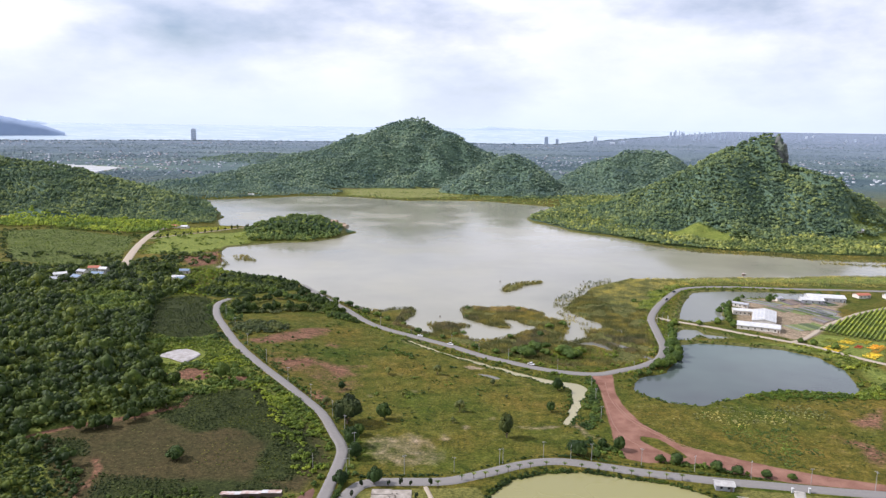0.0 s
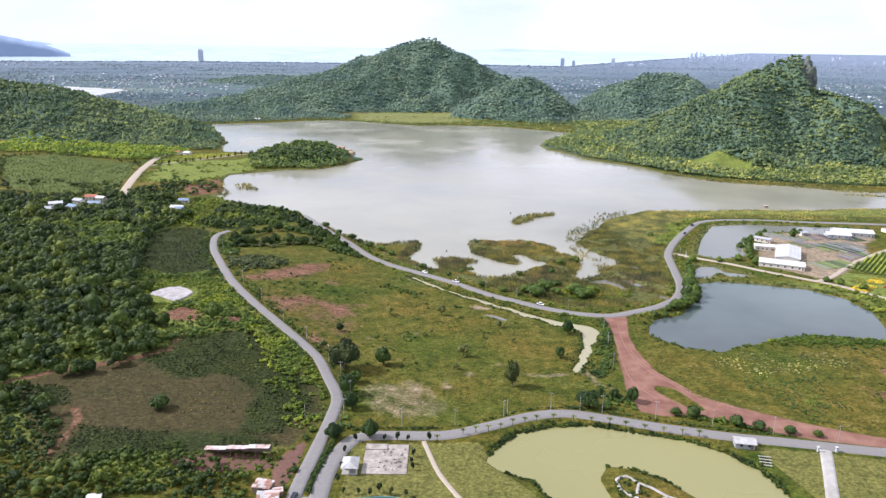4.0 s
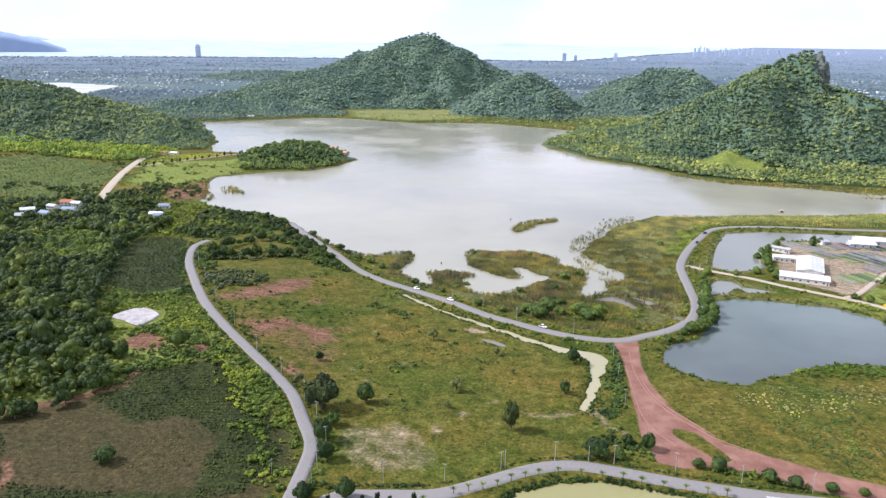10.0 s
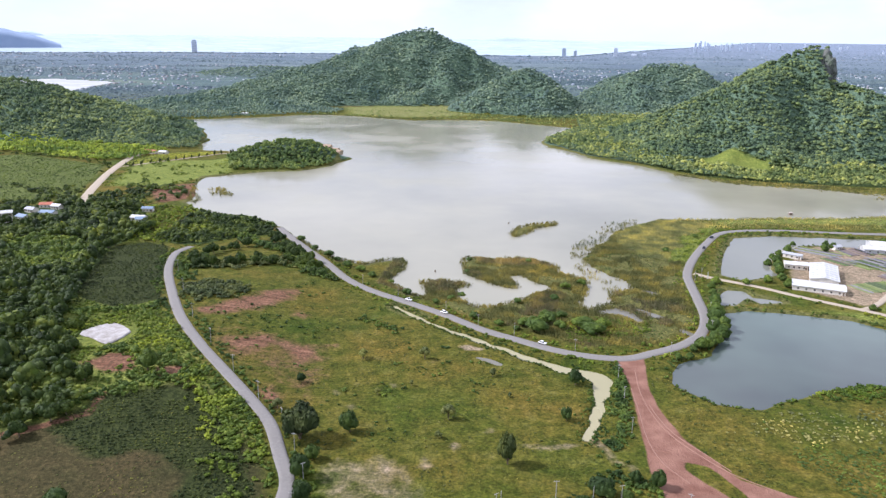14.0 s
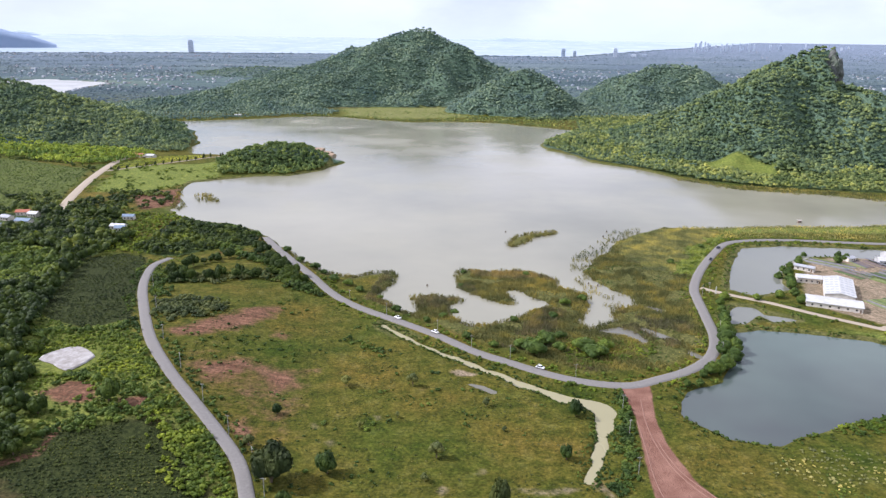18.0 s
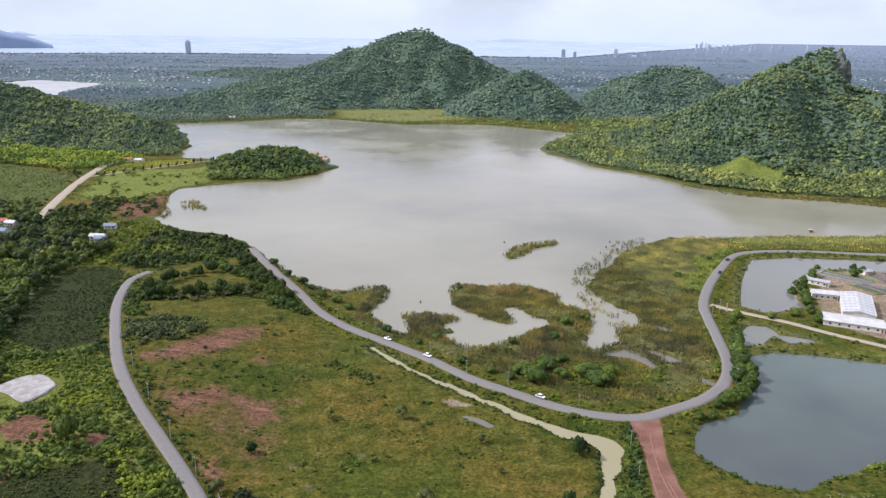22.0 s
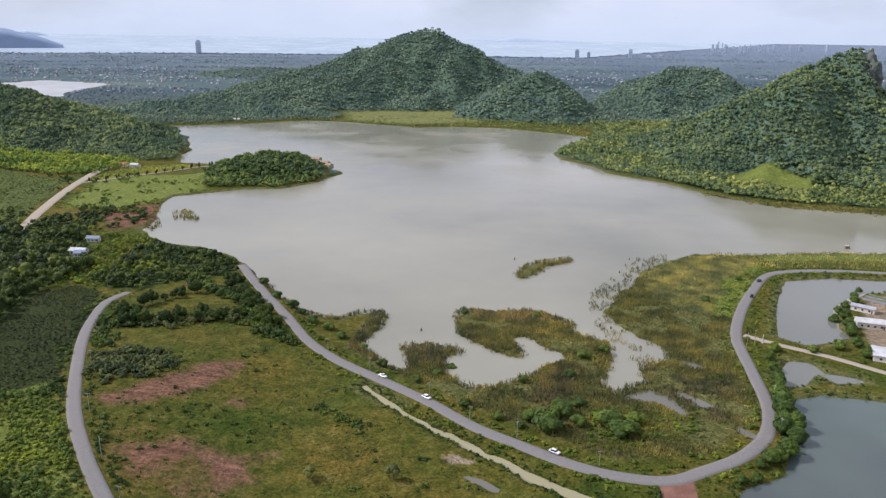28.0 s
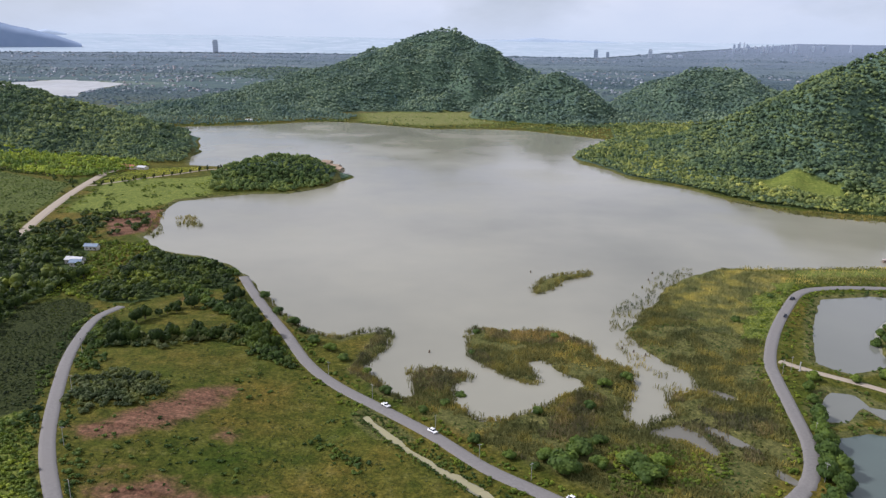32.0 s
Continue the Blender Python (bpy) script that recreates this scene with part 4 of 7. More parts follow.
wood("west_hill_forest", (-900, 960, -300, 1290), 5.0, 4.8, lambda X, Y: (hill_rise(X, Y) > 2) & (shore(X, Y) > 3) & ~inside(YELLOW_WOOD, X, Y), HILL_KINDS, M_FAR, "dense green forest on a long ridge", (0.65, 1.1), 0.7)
wood("cape_wood", (130, 760, 700, 1560), 5.6, 3.6, lambda X, Y: inside(CAPE_WOOD, X, Y) & ((edge_dist(HILL_FARMS, X, Y) > 0) | (grain(X, Y, 20.0) > 0.62)) & (hill_rise(X, Y) < 2.5) & (shore(X, Y) > 6) & (edge_dist(BRIGHT_FIELD, X, Y) + 24 * (grain(X, Y, 11.0) - 0.5) > 0), HILL_KINDS, M_CAPE, "olive green lakeside plantation and woods")
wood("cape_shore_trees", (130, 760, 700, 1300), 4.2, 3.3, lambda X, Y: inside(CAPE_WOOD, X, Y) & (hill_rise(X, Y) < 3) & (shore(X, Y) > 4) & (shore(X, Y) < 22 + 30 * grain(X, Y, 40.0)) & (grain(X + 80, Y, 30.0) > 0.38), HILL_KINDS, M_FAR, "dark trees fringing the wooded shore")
wood("island_wood", (-275, 820, -120, 1030), 4.6, 3.3, lambda X, Y: (edge_dist([(-240, 830), (-262, 900), (-250, 960), (-164, 1000), (-134, 950), (-134, 875), (-164, 838)], X, Y) < 0) & (shore(X, Y) > 2) & (np.hypot((X + 141) / 15, (Y - 945) / 22) > 1), WOOD_KINDS, M_ISLAND, "dense trees covering a small island", (0.8, 1.35))
wood("yellow_wood", (-660, 870, -340, 1050), 5.0, 3.2, lambda X, Y: inside(YELLOW_WOOD, X, Y), HILL_KINDS, M_YOUNG, "bright yellow-green young plantation", (0.9, 1.5))
HILL_FOOT = [(-600, 1045), (-450, 1005), (-380, 985), (-330, 985), (-340, 1080), (-400, 1200), (-440, 1280), (-560, 1250)]
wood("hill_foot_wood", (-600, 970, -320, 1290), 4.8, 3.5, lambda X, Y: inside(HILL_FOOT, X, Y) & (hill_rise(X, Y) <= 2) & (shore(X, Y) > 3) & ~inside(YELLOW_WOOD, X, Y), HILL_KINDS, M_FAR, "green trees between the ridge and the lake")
FAR_FOOT = [(-720, 1390), (-480, 1345), (-400, 1375), (-290, 1450), (-215, 1468), (-205, 1540), (-300, 1620), (-660, 1620)]
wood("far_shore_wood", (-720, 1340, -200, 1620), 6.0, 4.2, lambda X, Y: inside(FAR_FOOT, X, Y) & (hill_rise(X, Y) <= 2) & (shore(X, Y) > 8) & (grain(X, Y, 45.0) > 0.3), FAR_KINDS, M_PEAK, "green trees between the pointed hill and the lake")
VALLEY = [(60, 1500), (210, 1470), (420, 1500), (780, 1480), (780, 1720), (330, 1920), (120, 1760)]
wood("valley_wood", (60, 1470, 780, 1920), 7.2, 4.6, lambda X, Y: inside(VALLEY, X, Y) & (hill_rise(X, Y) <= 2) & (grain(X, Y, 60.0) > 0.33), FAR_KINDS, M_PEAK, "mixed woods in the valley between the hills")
west_keep = lambda X, Y: inside(FOREST_WEST, X, Y) & (np.hypot(X + 157, Y - 331) > 16) & (edge_dist(WOOD_PATH, X, Y) > 2.5) & (edge_dist(LIGHT_GROVE, X, Y) > 0) & off_houses(X, Y)
wood("west_forest", (-460, 170, -130, 660), 5.4, 3.7, west_keep, WOOD_KINDS, M_FOREST, "dense dark green woodland", (0.7, 1.3))
wood("west_forest_tall_trees", (-460, 170, -130, 660), 15.0, 5.2, lambda X, Y: west_keep(X, Y) & (grain(X, Y, 40.0) > 0.4), WOOD_KINDS, M_FOREST, "taller broad crowns above the dark woodland", (1.0, 1.5))
wood("south_scrub", (-260, 100, -60, 260), 2.9, 1.75, lambda X, Y: inside(SCRUB_SOUTH, X, Y) & (edge_dist(WOOD_PATH, X, Y) > 2.5) & (edge_dist(SCRUB_PATH, X, Y) > 2.5) & (grain(X, Y, 25.0) > 0.2), BUSH_KINDS, M_SCRUB, "dense green bushes and small trees", (0.6, 1.2))
wood("south_scrub_trees", (-260, 100, -70, 250), 10.0, 3.2, lambda X, Y: inside(SCRUB_SOUTH, X, Y) & (edge_dist(WOOD_PATH, X, Y) > 4) & (edge_dist(SCRUB_PATH, X, Y) > 5) & ((grain(X, Y, 30.0) > 0.55) | (X < -150)), WOOD_KINDS, M_FOREST, "dark green trees among the scrub", (0.9, 1.5))
wood("shore_wood", (-225, 440, -90, 640), 4.8, 2.9, lambda X, Y: inside(SHORE_WOOD, X, Y) & (shore(X, Y) > 2), WOOD_KINDS, M_FOREST, "green trees along the lake shore")
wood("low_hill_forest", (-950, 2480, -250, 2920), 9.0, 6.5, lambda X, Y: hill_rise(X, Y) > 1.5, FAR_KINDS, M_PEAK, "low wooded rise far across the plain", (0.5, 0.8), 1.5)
wood("light_grove", (-320, 425, -220, 540), 4.2, 2.6, lambda X, Y: inside(LIGHT_GROVE, X, Y), WOOD_KINDS, M_LIGHT, "lighter green young grove inside the woodland")


# ---- building blocks ----
def part(name, bm, material, parent, label="", flat=True):
    """Links a bmesh as one mesh under a thing or a part."""
    me = bpy.data.meshes.new(name)
    if not flat:
        for f in bm.faces:
            f.smooth = True
    bm.to_mesh(me)
    bm.free()
    me.materials.append(material)
    ob = new(name, me)
    ob.parent = parent
    if label:
        ob["label"] = label
    return ob


def empty(name, x, y, z, label, category, group="", turn=0.0):
    ob = new(name)
    ob.matrix_basis = pose(x, y, z, 0, 0, turn)
    return tagged(ob, label, category, group)


def ground_at(x, y):
    return float(land(np.array([float(x)]), np.array([float(y)]))[0])


def box(bm, x0, y0, z0, x1, y1, z1, bevel=0.0):
    r = bmesh.ops.create_cube(bm, size=1.0, matrix=Matrix.Translation(((x0 + x1) / 2, (y0 + y1) / 2, (z0 + z1) / 2)) @ Matrix.Diagonal((abs(x1 - x0), abs(y1 - y0), abs(z1 - z0), 1)))
    if bevel:
        es = list({e for v in r["verts"] for e in v.link_edges})
        bmesh.ops.bevel(bm, geom=es, offset=bevel, segments=1, affect="EDGES")
    return bm


def boxed(*a, **k):
    return box(bmesh.new(), *a, **k)


def rod(bm, p, q, r0, r1=None, sides=7):
    p, q = Vector(p), Vector(q)
    m = Matrix.Translation((p + q) / 2) @ (q - p).to_track_quat("Z", "Y").to_matrix().to_4x4()
    bmesh.ops.create_cone(bm, cap_ends=True, segments=sides, radius1=r0, radius2=r0 if r1 is None else r1, depth=(q - p).length, matrix=m)
    return bm


def rodded(*a, **k):
    return rod(bmesh.new(), *a, **k)


def slab(pts, z0, z1):
    """A flat plate with an outline in the plan."""
    bm = bmesh.new()
    vs = [bm.verts.new((x, y, z1)) for x, y in pts]
    f = bm.faces.new(vs)
    if f.normal.z < 0 or f.calc_area() and (f.normal_update() or f.normal.z < 0):
        f.normal_flip()
    ext = bmesh.ops.extrude_face_region(bm, geom=[f])
    for v in [g for g in ext["geom"] if isinstance(g, bmesh.types.BMVert)]:
        v.co.z = z0
    bmesh.ops.recalc_face_normals(bm, faces=bm.faces)
    return bm


def gable(w, d, h0, h1, over=0.4, thick=0.12, side=0):
    """One slope of a pitched roof along x; side -1 or 1."""
    bm = bmesh.new()
    y = side * (d / 2 + over)
    a = [(-w / 2 - over, y, h0 - 0.15), (w / 2 + over, y, h0 - 0.15), (w / 2 + over, 0, h1), (-w / 2 - over, 0, h1)]
    lo = [bm.verts.new(p) for p in a]
    hi = [bm.verts.new((p[0], p[1], p[2] + thick)) for p in a]
    bm.faces.new(lo)
    bm.faces.new(hi)
    for i in range(4):
        bm.faces.new((lo[i], lo[(i + 1) % 4], hi[(i + 1) % 4], hi[i]))
    bmesh.ops.recalc_face_normals(bm, faces=bm.faces)
    return bm


def gable_end(w, d, h0, h1, side):
    bm = bmesh.new()
    x = side * w / 2
    f = [bm.verts.new(p) for p in ((x, -d / 2, h0), (x, d / 2, h0), (x, 0, h1))]
    b = [bm.verts.new(p) for p in ((x - side * 0.15, -d / 2, h0), (x - side * 0.15, d / 2, h0), (x - side * 0.15, 0, h1))]
    bm.faces.new(f)
    bm.faces.new(b)
    for i in range(3):
        bm.faces.new((f[i], f[(i + 1) % 3], b[(i + 1) % 3], b[i]))
    bmesh.ops.recalc_face_normals(bm, faces=bm.faces)
    return bm


def tinted(name, tones, rough=0.7, island=False):
    """Paint picked for each object, or for each loose piece, with light dirt."""
    m, n, l, b = links_of(name)
    pick = n.new("ShaderNodeNewGeometry").outputs["Random Per Island"] if island else n.new("ShaderNodeObjectInfo").outputs["Random"]
    r = ramp(n, [(i / len(tones), t) for i, t in enumerate(tones)], "CONSTANT")
    l.new(pick, r.inputs[0])
    dirt = noise_at(n, l, 0.5, 5, 0.65, vec=n.new("ShaderNodeNewGeometry").outputs["Position"])
    rd = ramp(n, [(0.3, (0.7, 0.7, 0.68)), (0.65, (1.08, 1.08, 1.08))])
    l.new(dirt.outputs[0], rd.inputs[0])
    l.new(blend(n, l, 1.0, r.outputs[0], rd.outputs[0], "MULTIPLY"), b.inputs["Base Color"])
    b.inputs["Roughness"].default_value = rough
    return m


M_BARK = worn("bark", (0.10, 0.075, 0.05), (0.18, 0.14, 0.10), 6.0, 0.95, 0.6)
M_WHITE = worn("white_sheet_roof", (0.48, 0.49, 0.49), (0.59, 0.59, 0.58), 1.2, 0.5, 0.1, c3=(0.39, 0.39, 0.37), big=0.25)
M_PALE_ROOF = worn("faded_sheet_roof", (0.36, 0.355, 0.335), (0.47, 0.465, 0.44), 1.2, 0.6, 0.15, c3=(0.28, 0.27, 0.25), big=0.3)
M_WALL = worn("painted_wall", (0.62, 0.58, 0.50), (0.72, 0.68, 0.60), 1.5, 0.85, 0.15, big=0.2)
M_TIN = worn("rusty_tin", (0.46, 0.42, 0.40), (0.60, 0.57, 0.55), 1.1, 0.55, 0.2, 0.0, (0.33, 0.17, 0.11), 0.45)
M_GREY_ROOF = worn("grey_sheet_roof", (0.30, 0.31, 0.33), (0.42, 0.43, 0.45), 1.0, 0.5, 0.1, big=0.3)
M_BLUE_ROOF = worn("blue_sheet_roof", (0.16, 0.22, 0.30), (0.22, 0.28, 0.36), 1.0, 0.45, 0.1, big=0.3)
M_RED_ROOF = worn("red_tile_roof", (0.32, 0.10, 0.06), (0.44, 0.17, 0.10), 1.6, 0.75, 0.3, big=0.3)
M_WOOD = worn("weathered_timber", (0.16, 0.12, 0.09), (0.27, 0.21, 0.16), 3.0, 0.85, 0.3)
M_THATCH = worn("thatch", (0.23, 0.18, 0.12), (0.36, 0.30, 0.21), 4.0, 0.95, 0.6)
M_POLE = worn("pole_concrete", (0.30, 0.29, 0.275), (0.40, 0.39, 0.365), 3.0, 0.85, 0.15)
M_DARK = worn("interior_shade", (0.03, 0.026, 0.022), (0.055, 0.048, 0.04), 2.0, 0.9, 0.1)
M_GLASS = worn("tinted_window_glass", (0.03, 0.035, 0.04), (0.05, 0.055, 0.065), 1.0, 0.08, 0.0)
M_LOT = worn("car_park_asphalt", (0.135, 0.13, 0.145), (0.19, 0.185, 0.20), 0.8, 0.85, 0.2)
M_LINE = worn("road_paint", (0.55, 0.55, 0.50), (0.72, 0.72, 0.68), 2.0, 0.7, 0.0)
M_POOL = water("pool_water", (0.22, 0.48, 0.58), (0.27, 0.55, 0.64), 0.04, 0.1)
M_TEAL = worn("teal_paint", (0.10, 0.26, 0.25), (0.15, 0.33, 0.31), 1.5, 0.6, 0.1)
M_COURT = worn("green_net_roof", (0.07, 0.17, 0.12), (0.10, 0.22, 0.16), 1.0, 0.8, 0.2)
M_LINER = worn("dusty_white_liner", (0.27, 0.255, 0.24), (0.46, 0.445, 0.425), 0.9, 0.7, 0.9, c3=(0.22, 0.20, 0.175), big=0.35)
M_REED = foliage("reeds", (0.13, 0.125, 0.042), (0.21, 0.195, 0.068), (0.30, 0.275, 0.10), 1.5)
M_REED_PALE = foliage("pale_reeds", (0.21, 0.205, 0.08), (0.31, 0.30, 0.125), (0.39, 0.375, 0.165), 1.5)
M_REED_BROWN = foliage("dry_reeds", (0.135, 0.115, 0.062), (0.20, 0.17, 0.09), (0.27, 0.235, 0.125), 1.5)
M_BUSH = foliage("bush_leaves", (0.045, 0.08, 0.014), (0.075, 0.125, 0.024), (0.13, 0.18, 0.036), 0.9)
M_LUSH = foliage("lush_leaves", (0.08, 0.125, 0.015), (0.135, 0.19, 0.02), (0.21, 0.265, 0.035), 0.9)
M_LUSH2 = foliage("mixed_scrub_leaves", (0.055, 0.095, 0.013), (0.082, 0.13, 0.017), (0.112, 0.16, 0.023), 0.9)
M_TREE = foliage("tree_leaves", (0.03, 0.06, 0.014), (0.045, 0.08, 0.018), (0.075, 0.115, 0.025), 1.1)
M_TREE_DARK = foliage("dark_tree_leaves", (0.024, 0.04, 0.013), (0.037, 0.056, 0.019), (0.062, 0.08, 0.028), 1.1)
M_YELLOW = foliage("young_leaves", (0.11, 0.15, 0.022), (0.155, 0.20, 0.03), (0.20, 0.25, 0.045), 0.5)
M_OLIVE_LEAF = foliage("plantation_leaves", (0.08, 0.10, 0.035), (0.115, 0.135, 0.045), (0.16, 0.17, 0.06), 0.4)
M_GRASS = foliage("tall_grass", (0.05, 0.07, 0.014), (0.085, 0.10, 0.022), (0.13, 0.13, 0.038), 1.0)
M_CROP = foliage("crop_leaves", (0.027, 0.045, 0.011), (0.041, 0.062, 0.015), (0.066, 0.09, 0.022), 1.0)

# ---- single trees and bushes ----


def tree_proto(seed, name, label, category, material, lobes, leaves, trunk_h, height, radius, x, y, group="", leaf=0.15, bare=0.25):
    """A trunk with limbs and a leafy crown, on the ground at x, y."""
    r = np.random.RandomState(seed)
    ob = empty(name, x, y, ground_at(x, y) - 0.05, label, category, group, r.uniform(0, 360))
    bm = bmesh.new()
    rod(bm, (0, 0, 0), (0.1, 0.05, trunk_h + 0.3 * (height - trunk_h)), radius * 0.07, radius * 0.04)
    for i in range(4):
        a = i * 1.57 + r.uniform(-0.4, 0.4)
        z0 = trunk_h * r.uniform(0.7, 1.05)
        rod(bm, (0, 0, z0), (math.cos(a) * radius * 0.55, math.sin(a) * radius * 0.55, z0 + (height - trunk_h) * r.uniform(0.3, 0.55)), radius * 0.035, radius * 0.012, 5)
    part("trunk", bm, M_BARK, ob)
    V, F = crown_parts(seed, lobes + 3, 2, leaves * 3, leaf * 0.65)
    V = V * np.array([radius, radius, (height - trunk_h) / 1.35]) + np.array([0, 0, trunk_h * (1 - bare)])
    me = bpy.data.meshes.new("crown")
    fill(me, V, F)
    me.materials.append(material)
    c = new("crown", me)
    c.parent = ob
    return ob


def more(proto, places, seed):
    r = np.random.RandomState(seed)
    for x, y, s in places:
        k = s * r.uniform(0.92, 1.08)
        copy_thing(proto, pose(x, y, ground_at(x, y) - 0.05, 0, 0, r.uniform(0, 360)) @ Matrix.Diagonal((k, k, k * r.uniform(0.9, 1.1), 1)))


tree_proto(3, "tree", "large dark green tree standing in the meadow", "tree", M_TREE_DARK, 12, 420, 1.2, 17.0, 7.9, -52, 254)
tree_b = tree_proto(5, "tree", "rounded green tree standing in the meadow", "tree", M_TREE, 9, 260, 1.0, 9.5, 4.2, -34, 260, "meadow trees")
more(tree_b, [(60, 303, 0.75), (51, 271, 0.7), (-44, 216, 0.9), (-47, 229, 1.0), (75, 226, 0.75), (-125, 296, 1.0), (-48, 191, 0.75), (-34, 192, 0.8), (68, 229, 0.55), (-60, 300, 0.5), (-45, 240, 0.7)], 6)
tree_proto(7, "tree", "narrow nearly black leafy tree in the meadow", "tree", M_TREE_DARK, 10, 300, 0.8, 14.0, 3.9, 25, 239)
thin_tree = tree_proto(9, "tree", "sparse grey-green tree in the meadow", "tree", M_OLIVE_LEAF, 5, 170, 1.4, 7.0, 3.2, 4, 271, "meadow trees", 0.12, 0.1)
more(thin_tree, [(-7, 328, 0.85), (-36, 327, 0.85), (0, 256, 0.5), (-26, 291, 0.5), (24, 310, 0.6), (-12, 300, 0.4), (30, 290, 0.4), (-65, 275, 0.7)], 8)
wide_bush = tree_proto(13, "bush", "broad dark green bush beside the road", "bush", M_TREE, 9, 260, 0.3, 7.4, 5.4, 55, 221, "roadside bushes")
more(wide_bush, [(-119, 206, 0.85), (120, 203, 0.6), (131, 200, 0.5), (112, 206, 0.6), (97, 213, 0.6), (90, 214, 0.5), (63, 219, 0.5), (141, 198, 0.4)], 9)
marsh_bush = tree_proto(17, "bush", "bright green bush among the reeds", "bush", M_BUSH, 7, 220, 0.3, 7.5, 6.4, 57, 376, "marsh bushes")
more(marsh_bush, [(50, 365, 1.1), (75, 366, 1.15), (80, 361, 1.1), (86, 370, 0.8), (63, 368, 0.7), (45, 372, 0.7), (66, 384, 0.54), (44, 406, 0.48), (66, 412, 0.54), (76, 433, 0.58), (87, 440, 0.54), (12, 422, 0.48), (6, 411, 0.48), (-20, 420, 0.54), (-31, 440, 0.48), (18, 382, 0.48), (31, 372, 0.48),
                  (40, 366, 0.41), (161, 517, 0.54), (19, 491, 0.41), (17, 466, 0.37), (59, 487, 0.41), (34, 495, 0.41), (-62, 470, 0.61), (-77, 492, 0.68), (-90, 509, 0.68), (-104, 533, 0.61), (-52, 462, 0.61), (-44, 452, 0.54), (-70, 482, 0.48), (196, 560, 0.41), (205, 570, 0.34), (-3, 404, 0.41)], 10)
shore_tree = tree_proto(19, "tree", "dense green tree at the pond's edge", "tree", M_BUSH, 8, 240, 0.8, 6.5, 4.2, 146, 372, "pondside trees")
more(shore_tree, [(150, 382, 1.0), (153, 392, 0.9), (146, 360, 1.0), (140, 352, 0.9), (133, 346, 0.8), (156, 402, 0.8), (160, 412, 0.9), (163, 424, 0.8), (124, 341, 0.6), (166, 436, 0.7), (172, 446, 0.8), (222, 470, 0.8), (226, 480, 0.9), (224, 492, 0.8), (232, 503, 0.8), (240, 512, 0.7), (250, 520, 0.8), (252, 396, 0.7), (262, 386, 0.8), (246, 402, 0.6), (330, 538, 1.1), (345, 535, 1.0), (290, 545, 0.7), (265, 545, 0.6)], 12)
more(shore_tree, [(120, 333, 0.55), (114, 331, 0.5), (148, 377, 1.2), (143, 366, 1.2), (152, 388, 1.2), (137, 350, 1.1), (150, 370, 1.1), (154, 397, 1.1), (158, 408, 1.0), (129, 344, 0.9), (231, 494, 0.9), (223, 473, 0.8), (217, 454, 0.8), (215, 441, 0.8), (279, 524, 0.9), (288, 531, 0.8), (191, 445, 0.7), (206, 450, 0.8), (258, 536, 0.7)], 12)

# broadleaf trees along the woodland's edge and round the shore
edge_tree = tree_proto(23, "tree", "leafy green tree at the woodland edge", "tree", M_SCRUB, 9, 260, 1.5, 9.5, 4.6, -148, 262, "woodland edge trees")
er = np.random.RandomState(5)
edge_spots = []
for line, off, n in ((FOREST_WEST[4:13], -4.0, 70), ([(-163, 460), (-152, 484), (-141, 512)], 0.0, 16), ([(-150, 452), (-123, 461), (-107, 470), (-91, 466)], 0.0, 22), ([(-128, 548), (-116, 522), (-97, 488), (-84, 466), (-72, 452)], -3.0, 34)):
    pl = smooth(line, 2.0)
    for q in pl[er.randint(0, len(pl), n)]:
        edge_spots.append((q[0] + off + er.normal() * 3, q[1] + er.normal() * 3, er.uniform(0.45, 0.95)))
edge_spots = [(x, y, s) for x, y, s in edge_spots if float(shore(np.array([x]), np.array([y]))[0]) > 2 and line_dist(np.array(ROAD_LAKE, float), np.array([x]), np.array([y]))[0] > 6 and math.hypot(x + 157, y - 331) > 17]
more(edge_tree, edge_spots, 14)


def palm_proto(x, y):
    ob = empty("palm", x, y, ground_at(x, y), "small young palm planted along the road", "palm", "roadside palms")
    part("trunk", rod(bmesh.new(), (0, 0, 0), (0.05, 0, 2.0), 0.14, 0.09, 6), M_BARK, ob)
    for i in range(9):
        a = i * 0.698
        bm = bmesh.new()
        prev = None
        for j in range(4):
            t = j / 3
            out, up, w = 0.1 + 1.25 * t, 2.0 + 0.75 * math.sin(t * 2.4), 0.26 * (1 - t * 0.85)
            c = Vector((math.cos(a) * out, math.sin(a) * out, up))
            side = Vector((-math.sin(a) * w, math.cos(a) * w, 0))
            cur = [bm.verts.new(c - side + Vector((0, 0, -0.06))), bm.verts.new(c + Vector((0, 0, 0.05))), bm.verts.new(c + side + Vector((0, 0, -0.06)))]
            if prev:
                bm.faces.new((prev[0], prev[1], cur[1], cur[0]))
                bm.faces.new((prev[1], prev[2], cur[2], cur[1]))
            prev = cur
        part("frond", bm, M_YELLOW if i % 3 == 0 else M_BUSH, ob)
    return ob


